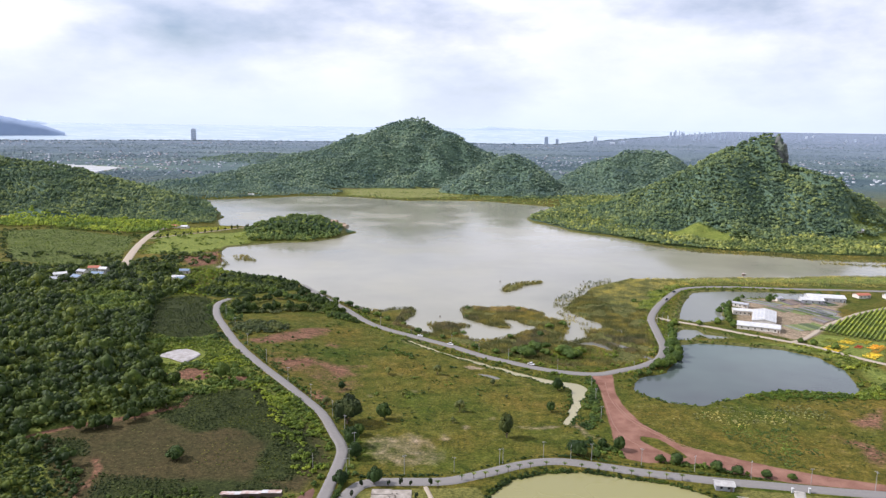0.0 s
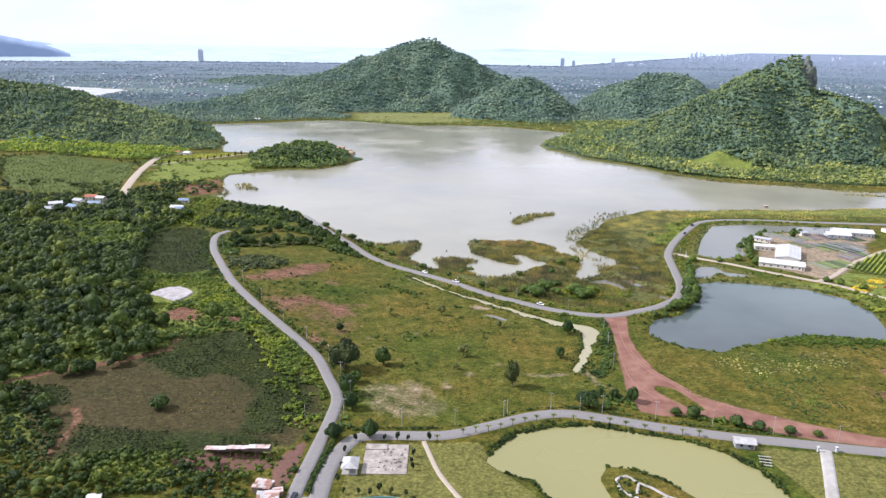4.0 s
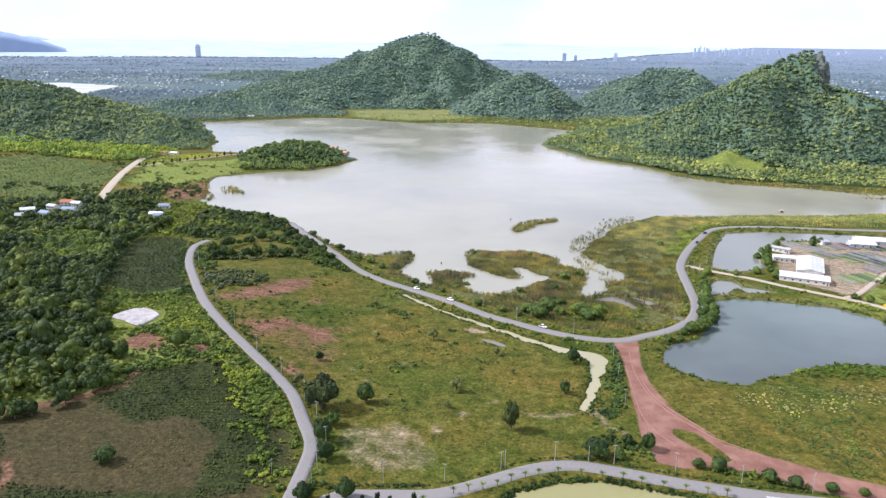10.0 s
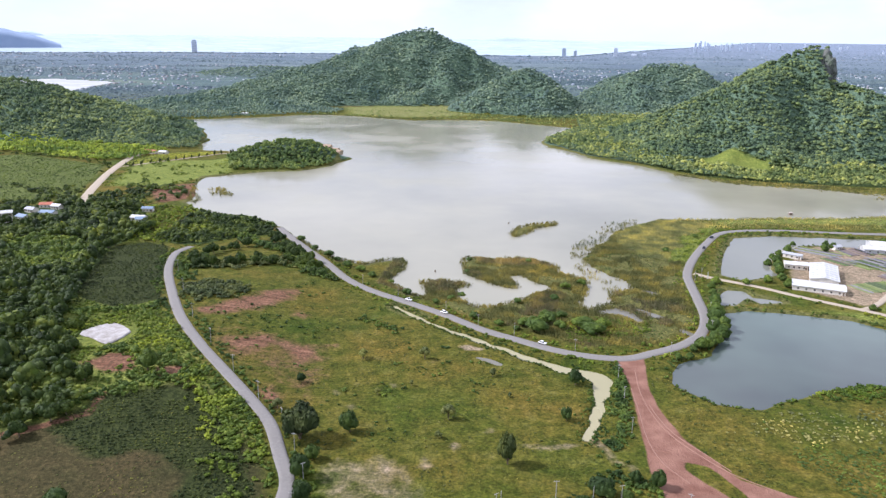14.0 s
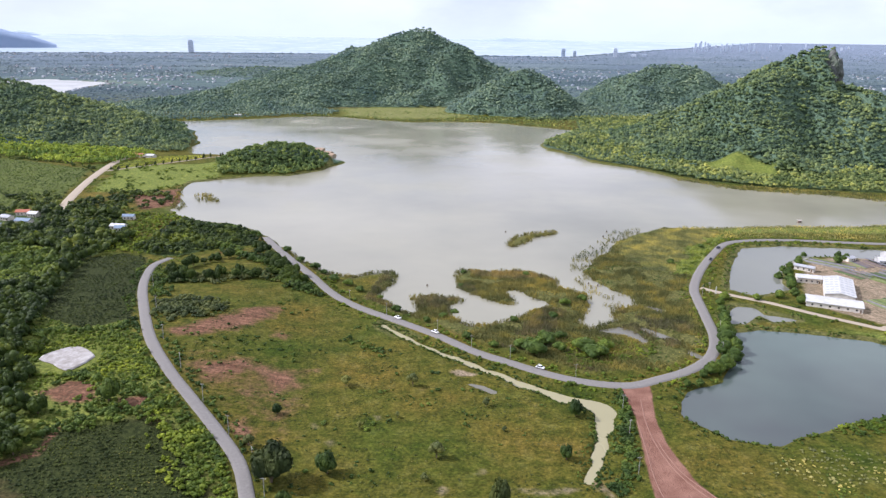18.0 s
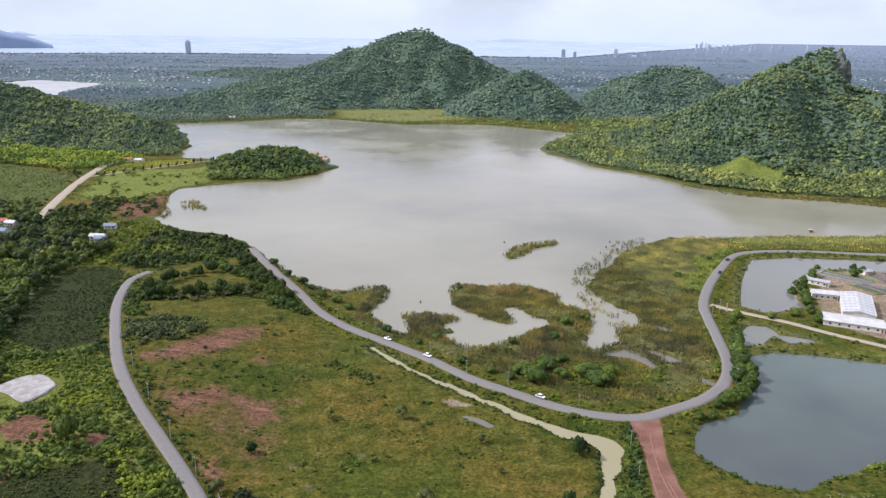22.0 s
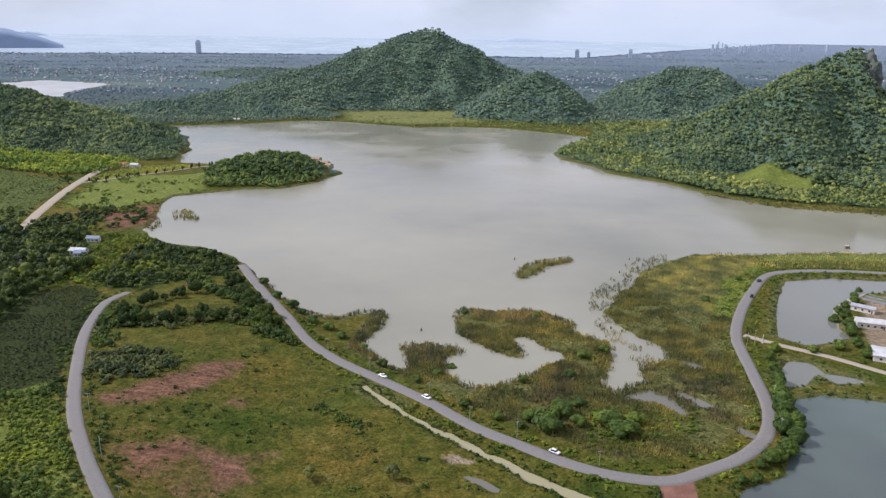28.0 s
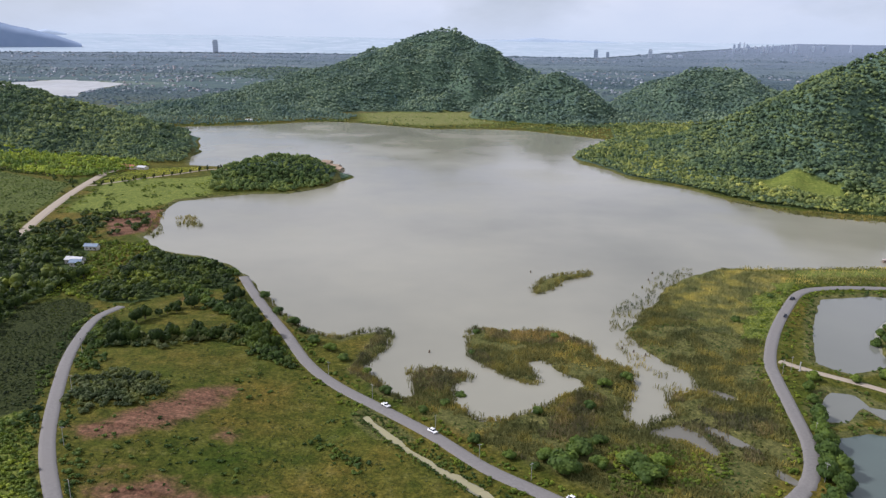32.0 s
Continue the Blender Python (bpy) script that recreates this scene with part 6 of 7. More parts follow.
X, Y = scatter(1.5, (-50, 340, 230, 620), lambda X, Y: marsh_ok(X, Y) & (grain(X, Y, 18.0) > 0.4) & ((edge_dist(BRIGHT_MARSH, X, Y) > 0) | (grain(X, Y, 9.0) > 0.72)), rng)
brown = (grain(X + 300, Y, 45.0) > 0.57) & (Y < 520)
reeds("marsh_reeds", X[~brown], Y[~brown], 1.5, M_REED, "dense olive reeds in the marsh", 6, 0.17, 0.7)
reeds("dry_marsh_reeds", X[brown], Y[brown], 1.6, M_REED_BROWN, "brown dry reeds in the marsh", 6, 0.17, 0.7)
X, Y = scatter(2.3, (-50, 340, 230, 620), lambda X, Y: marsh_ok(X, Y) & (grain(X, Y, 15.0) > 0.42) & (edge_dist(BRIGHT_MARSH, X, Y) + 20 * (grain(X, Y, 10.0) - 0.5) > 0), rng)
tone_pick = grain(X + 500, Y + 100, 30.0)
for nm, sel, mat in (("marsh_grass", tone_pick < 0.45, M_GRASS), ("marsh_sedge", (tone_pick >= 0.45) & (tone_pick < 0.58), M_REED), ("marsh_herbs", tone_pick >= 0.58, M_BUSH)):
    growth(nm, X[sel], Y[sel], 0.95, TUFT_KINDS, mat, "low mixed marsh plants near the lake", (0.35, 0.75), 0.3)
X, Y = scatter(2.6, (60, 420, 200, 640), lambda X, Y: (shore(X, Y) < 0) & (shore(X, Y) > -16) & (edge_dist([(92, 480), (98, 440), (108, 420), (122, 424), (135, 470), (150, 560), (190, 628), (120, 590), (95, 530)], X, Y) < 3) & (grain(X, Y, 7.0) > 0.5), rng)
reeds("water_reeds", X, Y, 2.2, M_REED, "thin clumps of reeds standing in the lake", 6, 0.12, 0.5)
X, Y = along([LAKE_SOUTH[9:34], LAKE_MARSH, ISLET + ISLET[:1], REED_BED], 1500, 2.2, rng, 0.0)
ok = shore(X, Y) > -3.5
reeds("shore_reeds", X[ok], Y[ok], 2.1, M_REED, "tall reeds fringing the islets", 6, 0.14, 0.5)
X, Y = scatter(2.6, (-232, 690, -196, 735), lambda X, Y: (edge_dist(REED_BED, X, Y) < 2) & (grain(X, Y, 8.0) > 0.5), rng)
reeds("reed_bed_reeds", X, Y, 2.6, M_REED, "reed clump in the lake corner", 6, 0.2, 0.6)
X, Y = scatter(3.2, (200, 585, 640, 700), lambda X, Y: (shore(X, Y) > -4) & (Y > 588) & (grain(X, Y, 26.0) > 0.3), rng)
reeds("east_shore_reeds", X, Y, 1.2, M_REED_PALE, "pale reeds along the eastern shore", 5, 0.2, 0.9)
X, Y = along([LAKE_EAST[8:16], [(430, 720), (520, 700), (600, 700)], [(320, 800), (420, 768), (520, 752)]], 900, 5.0, rng, 0.0)
reeds("cliff_shore_reeds", X, Y, 1.8, M_REED, "brownish reeds below the wooded hill", 5, 0.25, 1.0)
X, Y = along([[(-232, 668), (-238, 690), (-250, 735)], [(-225, 660), (-228, 680), (-236, 700)]], 90, 2.5, rng, 0.0)
reeds("corner_reeds", X, Y, 2.0, M_REED, "sparse reeds at the muddy lake corner", 6, 0.18, 0.6)
X, Y = scatter(1.7, (40, 380, 75, 435), lambda X, Y: marsh_ok(X, Y) & (edge_dist([(45, 388), (52, 408), (64, 428), (72, 420), (66, 398), (58, 384)], X, Y) + 8 * (grain(X, Y, 6.0) - 0.5) < 0), rng)
reeds("brown_reed_patch", X, Y, 1.8, M_REED_BROWN, "tall brown reeds between the islets", 8, 0.2, 0.8)
X, Y = scatter(1.8, (124, 490, 230, 622), lambda X, Y: marsh_ok(X, Y) & (edge_dist(BRIGHT_MARSH, X, Y) + 22 * (grain(X, Y, 12.0) - 0.5) < 4), rng)
near_road = line_dist(np.array(smooth(ROAD_LAKE, 12.0)), X, Y) + 18 * (grain(X, Y, 14.0) - 0.5) < 17
growth("pale_marsh_tufts", X[~near_road], Y[~near_road], 1.2, TUFT_KINDS, M_REED_PALE, "pale yellowish reed tufts by the shore", (0.4, 0.8), 0.3)
reeds("pale_marsh_reeds", X[~near_road], Y[~near_road], 1.5, M_REED_PALE, "dense pale yellowish reeds by the shore", 9, 0.2, 0.9)
X, Y = X[near_road], Y[near_road]
growth("marsh_bright_grass", X, Y, 1.3, TUFT_KINDS, M_YELLOW, "bright yellow-green marsh grass by the shore", (0.3, 0.6), 0.3)


# ---- rock face of the eastern hill ----
M_ROCK = worn("limestone", (0.08, 0.082, 0.088), (0.185, 0.18, 0.178), 0.16, 0.95, 0.9, c3=(0.09, 0.115, 0.08), big=0.4, depth=1.5)
bm = bmesh.new()
bmesh.ops.create_icosphere(bm, subdivisions=5, radius=1.0)
for v in bm.verts:
    k = 1 + 0.22 * noise.noise(v.co * 2.1) + 0.1 * noise.noise(v.co * 6.0) + 0.05 * noise.noise(v.co * 15.0)
    v.co = Vector((ROCK[0] + v.co.x * 14 * k, ROCK[1] + v.co.y * 21 * k, 98 + v.co.z * 37 * k))
me = bpy.data.meshes.new("rock_face")
bm.to_mesh(me)
bm.free()
me.materials.append(M_ROCK)
tagged(new("rock_face", me), "bare grey limestone cliff on the wooded hill", "cliff", kind="structure")


# ---- buildings ----
def house(name, x, y, w, d, h, rise, turn, roof, wall, label, category="house", group="", windows=2, z=None):
    ob = empty(name, x, y, (ground_at(x, y) if z is None else z) - 0.1, label, category, group, turn)
    for s in (-1, 1):
        part("wall", boxed(-w / 2, s * d / 2 - 0.1, 0, w / 2, s * d / 2 + 0.1, h), wall, ob)
        part("wall", boxed(s * w / 2 - 0.1, -d / 2 + 0.1, 0, s * w / 2 + 0.1, d / 2 - 0.1, h), wall, ob)
        part("gable", gable_end(w, d, h, h + rise, s), wall, ob)
        part("roof", gable(w, d, h, h + rise, 0.6, 0.14, s), roof, ob)
    for i in range(windows):
        u = -w / 2 + w * (i + 0.7) / (windows + 0.4)
        win = part("window", boxed(u - 0.55, -d / 2 - 0.14, 1.0, u + 0.55, -d / 2 - 0.09, 2.1), M_WOOD, ob)
        part("pane", boxed(u - 0.47, -d / 2 - 0.16, 1.08, u + 0.47, -d / 2 - 0.141, 2.02), M_GLASS, win)
    part("door", boxed(w / 2 - 1.5, -d / 2 - 0.15, 0.05, w / 2 - 0.6, -d / 2 - 0.1, 2.05), M_WOOD, ob)
    return ob


# open tin shed over red earth, and the shacks
shed = empty("open_shed", -80, 176, ground_at(-80, 176), "long open shed with rusty patched tin roof", "shed", "", 5)
for i in range(9):
    x0 = -11.5 + i * 2.55
    sag = 0.12 * (i % 3)
    bm = bmesh.new()
    a = [(x0, -1.9, 4.0 - sag), (x0 + 2.6, -1.9, 3.95 - sag), (x0 + 2.6, 2.4, 3.0 - sag), (x0, 2.4, 3.05 - sag)]
    lo = [bm.verts.new(p) for p in a]
    hi = [bm.verts.new((p[0], p[1], p[2] + 0.05)) for p in a]
    bm.faces.new(lo), bm.faces.new(hi)
    for k in range(4):
        bm.faces.new((lo[k], lo[(k + 1) % 4], hi[(k + 1) % 4], hi[k]))
    bmesh.ops.recalc_face_normals(bm, faces=bm.faces)
    part("roof_sheet", bm, M_WHITE if i in (2, 6) else M_TIN, shed)
for i in range(6):
    for yy, h in ((-1.7, 3.75), (2.2, 2.85)):
        part("post", rodded((-11 + i * 4.4, yy, 0), (-11 + i * 4.4, yy, h), 0.09, None, 6), M_WOOD, shed)
part("back_wall", boxed(-11.5, 2.25, 0, 11.5, 2.35, 2.75), M_WOOD, shed)
M_RUST = worn("rusted_sheet", (0.24, 0.13, 0.09), (0.38, 0.24, 0.18), 1.4, 0.7, 0.3, c3=(0.17, 0.085, 0.06), big=0.4)
# red soil, its colour darkened to include the shade under the shed
M_RED_SOIL = worn("darkened_red_soil", (0.10, 0.05, 0.035), (0.16, 0.085, 0.06), 0.8, 0.95, 0.6, depth=0.3)


def mound(name, pts, height, material, label, category):
    c = np.mean(pts, 0)
    line = smooth(pts, 1.5, True)
    bm = bmesh.new()
    rings = []
    for k, (s, h) in enumerate(((1.0, -0.2), (0.85, 0.5), (0.6, 0.85), (0.3, 1.0))):
        rings.append([bm.verts.new((c[0] + (x - c[0]) * s, c[1] + (y - c[1]) * s, ground_at(x, y) + height * h * (0.8 + 0.4 * noise.noise(Vector((x * 0.3, y * 0.3, k)))))) for x, y in line])
    for a, b in zip(rings, rings[1:]):
        for i in range(len(line)):
            j = (i + 1) % len(line)
            bm.faces.new((a[i], a[j], b[j], b[i]))
    bm.faces.new(rings[-1])
    bmesh.ops.recalc_face_normals(bm, faces=bm.faces)
    me = bpy.data.meshes.new(name)
    for f in bm.faces:
        f.smooth = True
    bm.to_mesh(me)
    bm.free()
    me.materials.append(material)
    return tagged(new(name, me), label, category, kind="structure")


mound("red_bank", [(-103, 170), (-94, 176), (-70, 179), (-66, 172), (-68, 168), (-90, 165)], 0.7, M_RED_SOIL, "bare red earth bank under the shed", "earth")
mound("red_verge", [(-66, 172), (-60, 186), (-57, 186), (-59, 160), (-63, 158)], 0.25, M_RED_SOIL, "bare red earth beside the lane", "earth")
sr = np.random.RandomState(37)


def shack(x, y, w, d, h, turn, label):
    """Plank walls under overlapping loose roof sheets."""
    ob = empty("shack", x, y, ground_at(x, y) - 0.1, label, "shack", "shacks", turn)
    for s in (-1, 1):
        part("wall", boxed(-w / 2, s * d / 2 - 0.06, 0, w / 2, s * d / 2 + 0.06, h - 0.1), M_WOOD, ob)
        part("wall", boxed(s * w / 2 - 0.06, -d / 2 + 0.06, 0, s * w / 2 + 0.06, d / 2 - 0.06, h - 0.1), M_WOOD, ob)
    # near-black panel stands in for the shade inside an open door
    part("doorway", boxed(-0.5, -d / 2 - 0.08, 0, 0.5, -d / 2 - 0.061, 1.9), M_DARK, ob)
    n = int(w / 1.3) + 1
    for i in range(n):
        for j in range(3):
            sw, sl = sr.uniform(1.3, 1.9), d / 3 * sr.uniform(1.15, 1.4)
            sheet_ = part("roof_sheet", boxed(-sw / 2, -sl / 2, -0.02, sw / 2, sl / 2, 0.02), (M_TIN, M_PALE_ROOF, M_TIN, M_RUST)[sr.randint(4)], ob)
            sheet_.matrix_basis = pose(-w / 2 + w * (i + 0.5) / n, -d / 2 + d * (j + 0.5) / 3, h + 0.08 * ((i + j) % 3) + 0.12 * j, sr.uniform(1, 7), sr.uniform(-4, 4), sr.uniform(-9, 9))
    return ob


shack(-66, 156, 6.0, 4.5, 2.4, -12, "small shack with rusted grey tin roof")
shack(-63, 149.5, 7.0, 5.0, 2.3, 8, "low shack under patched rusty sheets")
shack(-60.5, 153.5, 2.6, 2.4, 1.9, 20, "lean-to of loose rusty sheets")
house("shack", -118, 146, 3.5, 3.0, 2.0, 0.5, 15, M_WHITE, M_WOOD, "tiny white-roofed hut in the scrub", "shack", "", 1)

# pavilion, slab, car park
pav = empty("pavilion", -38.5, 170, ground_at(-38.5, 170), "small pavilion with pale hipped roof on lawn", "pavilion")
bm = bmesh.new()
v = [bm.verts.new(p) for p in ((-3, -4, 2.7), (3, -4, 2.7), (3, 4, 2.7), (-3, 4, 2.7), (0, -1.6, 4.3), (0, 1.6, 4.3))]
for f in ((0, 1, 4), (1, 2, 5, 4), (2, 3, 5), (3, 0, 4, 5), (3, 2, 1, 0)):
    bm.faces.new([v[i] for i in f])
part("roof", bm, M_PALE_ROOF, pav)
for sx in (-2.5, 2.5):
    for sy in (-3.4, 0, 3.4):
        part("post", boxed(sx - 0.12, sy - 0.12, 0, sx + 0.12, sy + 0.12, 2.72), M_WALL, pav)
part("floor", boxed(-2.8, -3.7, 0, 2.8, 3.7, 0.25, bevel=0.03), M_CONCRETE, pav)
part("bench", boxed(-2.2, 2.6, 0.25, 2.2, 3.1, 0.7), M_WOOD, pav)

slab_ob = empty("concrete_slab", -26.5, 177, ground_at(-26.5, 177) - 0.1, "cracked pale concrete slab of a demolished building", "slab")
M_SLAB = worn("broken_concrete", (0.25, 0.225, 0.19), (0.44, 0.40, 0.345), 0.9, 0.9, 0.5, c3=(0.19, 0.165, 0.13), big=0.3)
for i in range(4):
    for j in range(5):
        part("slab_panel", boxed(-8 + i * 4, -10 + j * 4, 0, -8 + i * 4 + 3.98, -10 + j * 4 + 3.98, 0.32 + 0.02 * ((i * 3 + j) % 3) + (0.25 if i < 2 and j > 3 else 0)), M_SLAB, slab_ob)
rub = np.random.RandomState(31)
for i in range(60):
    x, y, s = rub.uniform(-3, 7.5), rub.uniform(-8, 7), rub.uniform(0.15, 0.8)
    part("rubble", boxed(x, y, 0.3, x + s, y + s * 0.7, 0.4 + s * 0.6, bevel=0.05), M_SLAB, slab_ob)

lot = slab([(-41.5, 118), (-41.5, 149), (-20, 151), (-5, 135), (-2, 118)], ground_at(-25, 140) - 0.4, ground_at(-25, 140) + 0.22)
me = bpy.data.meshes.new("car_park")
lot.to_mesh(me)
lot.free()
me.materials.append(M_LOT)
tagged(new("car_park", me), "dark asphalt car park with faded white bays", "car park", kind="structure")
zl = ground_at(-25, 140) + 0.224
for i in range(9):
    for y0 in (145.0, 137.0):
        tagged(new("bay_line", bpy.data.meshes.new("bay_line")), kind="structure")
        ob = scene.collection.objects[-1]
        b_ = boxed(-37 + i * 2.6, y0 - 5, zl, -36.86 + i * 2.6, y0, zl + 0.012)
        b_.to_mesh(ob.data)
        b_.free()
        ob.data.materials.append(M_LINE)
rail = empty("railing", -18, 148, zl, "teal metal fence at the car park's edge", "railing")
rl = smooth([(-40, 149.6), (-20, 151.4), (-4.5, 135.6), (0, 122)], 2.5)
for a_, b_ in zip(rl, rl[1:]):
    part("rail", rodded((a_[0] + 18, a_[1] - 148, 0.9), (b_[0] + 18, b_[1] - 148, 0.9), 0.1, None, 5), M_TEAL, rail)
    part("board", boxed(0, -0.03, 0.1, math.dist(a_, b_), 0.03, 0.85), M_TEAL, rail).matrix_basis = pose(a_[0] + 18, a_[1] - 148, 0, 0, 0, math.degrees(math.atan2(b_[1] - a_[1], b_[0] - a_[0])))
    part("post", rodded((a_[0] + 18, a_[1] - 148, -0.2), (a_[0] + 18, a_[1] - 148, 0.9), 0.05, None, 5), M_WHITE, rail)
road("lawn_path", [(-13, 190), (-11, 182), (-7, 168), (-1, 155), (5, 144), (10, 132)], 1.8, M_DIRTROAD, "worn pale footpath across the lawn", 0.14, 1)
road("garden_walk", [(139, 187.5), (133, 173), (120, 142), (112, 120)], 4.2, M_CONCRETE, "wide pale concrete walkway", 0.2, 1)
for sx in (135.5, 142.5):
    gp = empty("gate_post", sx, 186.5, ground_at(sx, 186.5), "white square gate post at the walkway", "gate post", "walkway gate posts")
    part("shaft", boxed(-0.35, -0.35, 0, 0.35, 0.35, 2.0, bevel=0.03), M_WHITE, gp)
    part("cap", boxed(-0.5, -0.5, 2.0, 0.5, 0.5, 2.2, bevel=0.04), M_WHITE, gp)
house("pond_hut", 109, 190, 7.0, 4.5, 2.4, 0.9, -10, M_PALE_ROOF, M_GREY_ROOF, "grey hut with pale roof by the pond", "hut", "", 2)
house("kiosk", 115, 138, 6, 7, 2.8, 1.0, -20, M_WHITE, M_WALL, "white-roofed building beside the walkway", "building", "", 2)
bench = empty("bench", 113.5, 182, ground_at(113.5, 182), "long pale concrete bench on the lawn", "bench", "lawn benches", -12)
part("seat", boxed(-2.2, -0.25, 0.38, 2.2, 0.25, 0.5, bevel=0.02), M_CONCRETE, bench)
for sx in (-1.7, 0, 1.7):
    part("leg", boxed(sx - 0.12, -0.2, -0.1, sx + 0.12, 0.2, 0.38), M_CONCRETE, bench)
for k in range(1, 4):
    copy_thing(bench, pose(113.5 - 0.6 * k, 182 - 2.0 * k, ground_at(113.5 - 0.6 * k, 182 - 2.0 * k), 0, 0, -12))
net = empty("net_house", 129, 140, ground_at(129, 140), "flat green shade-net roof on posts", "shade house", "", -20)
part("net", boxed(-5, -4, 2.6, 5, 4, 2.68), M_COURT, net)
for sx in (-4.8, 4.8):
    for sy in (-3.8, 3.8):
        part("post", rodded((sx, sy, 0), (sx, sy, 2.6), 0.08, None, 6), M_POLE, net)
house("pump_house", 134, 148, 3.5, 3.0, 2.2, 0.4, -20, M_WHITE, M_GREY_ROOF, "small pale-roofed pump house on the lawn", "hut", "", 1)
pool = empty("swimming_pool", 160, 150, ground_at(160, 150), "turquoise swimming pool with pale stone rim", "swimming pool")
part("basin", slab([(-6, 20), (14, 17), (14, -22), (-13, -22)], -0.3, 0.2), M_CONCRETE, pool)
part("water", slab([(-4.5, 18.5), (12.5, 15.8), (12.5, -20), (-11, -20)], 0.05, 0.24), M_POOL, pool)
part("changing_roof", boxed(-7, 19.5, 2.4, 13, 22.5, 2.65, bevel=0.04), M_WHITE, pool)
for sx in (-6.5, 0, 6, 12):
    part("post", rodded((sx, 21, 0.2), (sx, 21, 2.4), 0.1, None, 6), M_WALL, pool)

# garden on the tongue of land in the olive pond
for pts in ([(55, 166), (59, 168), (62, 164), (66, 161), (70, 156), (75, 153), (77, 148), (81, 145), (80.5, 138)], [(55, 166), (55, 160), (58, 156), (63, 153), (64, 150), (63, 145), (65, 140), (67, 136)], [(62, 163), (60, 157)], [(70.5, 156), (66, 153), (63, 152)], [(65, 152), (68, 152), (70, 151), (65, 149)], [(69, 150), (65, 144), (60, 138)], [(76, 149), (76, 142), (74, 139), (69, 138)]):
    road("garden_path", pts, 1.0, M_CONCRETE, "curving pale concrete garden path", 0.34, 1)
gz = empty("gazebo", 71, 146, ground_at(71, 146), "small thatched gazebo in the pond garden", "gazebo")
for k in range(3):
    part("roof_tier", rodded((0, 0, 2.2 + k * 0.75), (0, 0, 3.3 + k * 0.75), 2.9 - k * 0.9, 1.0 - k * 0.45, 8), M_THATCH, gz)
for k in range(6):
    a = k * 1.047
    part("post", rodded((math.cos(a) * 2.1, math.sin(a) * 2.1, 0), (math.cos(a) * 2.1, math.sin(a) * 2.1, 2.4), 0.1, None, 6), M_WOOD, gz)
part("deck", rodded((0, 0, 0), (0, 0, 0.3), 2.6, None, 12), M_WOOD, gz)
part("porch_roof", boxed(-3.8, -1.4, 2.0, -1.8, 1.2, 2.15), M_THATCH, gz)
X, Y = scatter(1.8, (52, 130, 82, 172), lambda X, Y: inside([(54, 172), (72, 162), (79, 150), (80, 132), (60, 132), (53, 158)], X, Y) & (grain(X, Y, 5.0) > 0.56), rng)
ob = stand("garden_shrubs", X, Y, land(X, Y), 0.6 + 0.5 * rng.uniform(0, 1, len(X)), LOW_KINDS, M_BUSH, rng, (0.7, 1.1))
tagged(ob, "small garden shrubs on the pond's tongue", "bushes", kind="stuff")
can = empty("canopy", 31, 139, ground_at(31, 139), "white tensioned canopy beside the pond", "canopy", "", 20)
bm = bmesh.new()
v = [bm.verts.new(p) for p in ((-4.5, -3.5, 2.4), (4.5, -3.5, 2.4), (4.5, 3.5, 2.4), (-4.5, 3.5, 2.4), (-1.5, 0, 3.8), (1.5, 0, 3.8))]
for f in ((0, 1, 5, 4), (1, 2, 5), (2, 3, 4, 5), (3, 0, 4), (3, 2, 1, 0)):
    bm.faces.new([v[i] for i in f])
part("cover", bm, M_WHITE, can)
for sx in (-4.2, 4.2):
    for sy in (-3.2, 3.2):
        part("post", rodded((sx, sy, 0), (sx, sy, 2.4), 0.07, None, 6), M_POLE, can)

# lined pond
rim = smooth([(-170.5, 332), (-166, 341), (-159, 344), (-150, 337), (-148.5, 332), (-153, 321), (-163, 327)], 1.2, True)
c = rim.mean(0)
n_rim = len(rim)
bm = bmesh.new()
rings = []
for s, h in ((1.05, -0.5), (1.0, 0.12), (0.95, 0.05), (0.8, -0.05), (0.6, -0.1), (0.3, -0.1)):
    rings.append([bm.verts.new((*(c + (q - c) * s), ground_at(c[0], c[1]) + h + 0.6 + 0.14 * noise.noise(Vector((q[0], q[1], s * 4)) * 0.5))) for q in rim])
for a, b in zip(rings, rings[1:]):
    for i in range(n_rim):
        bm.faces.new((a[i], a[(i + 1) % n_rim], b[(i + 1) % n_rim], b[i]))
bm.faces.new(rings[-1])
bmesh.ops.recalc_face_normals(bm, faces=bm.faces)
me = bpy.data.meshes.new("lined_pond")
for f in bm.faces:
    f.smooth = True
bm.to_mesh(me)
bm.free()
me.materials.append(M_LINER)
tagged(new("lined_pond", me), "dry round pond with dusty white lining", "pond", kind="structure")

# ---- nursery ----
hall = house("nursery_hall", 247, 461, 37, 16, 4.2, 1.4, 65, M_WHITE, M_WALL, "large nursery hall with white sheet roof", "building", "", 6)
M_ROOF_LIGHT = worn("clear_roof_sheet", (0.30, 0.32, 0.34), (0.40, 0.42, 0.44), 0.8, 0.4, 0.1, big=0.3)
tilt = math.degrees(math.atan2(1.55, 8.6))
for side in (-1, 1):
    for i in range(7):
        for j in range(3):
            v = 1.6 + 2.5 * j
            part("roof_light", boxed(-0.95, -0.9, 0, 0.95, 0.9, 0.03), M_ROOF_LIGHT, hall, "greyish clear roof sheet").matrix_basis = pose(-15.6 + 5.2 * i, side * v, 5.6 + 0.17 - 1.55 * v / 8.6, -side * tilt, 0, 0)
house("nursery_shed", 232, 437, 29, 13, 3.2, 1.0, -24, M_WHITE, M_WALL, "long white-roofed nursery shed", "building", "", 6)
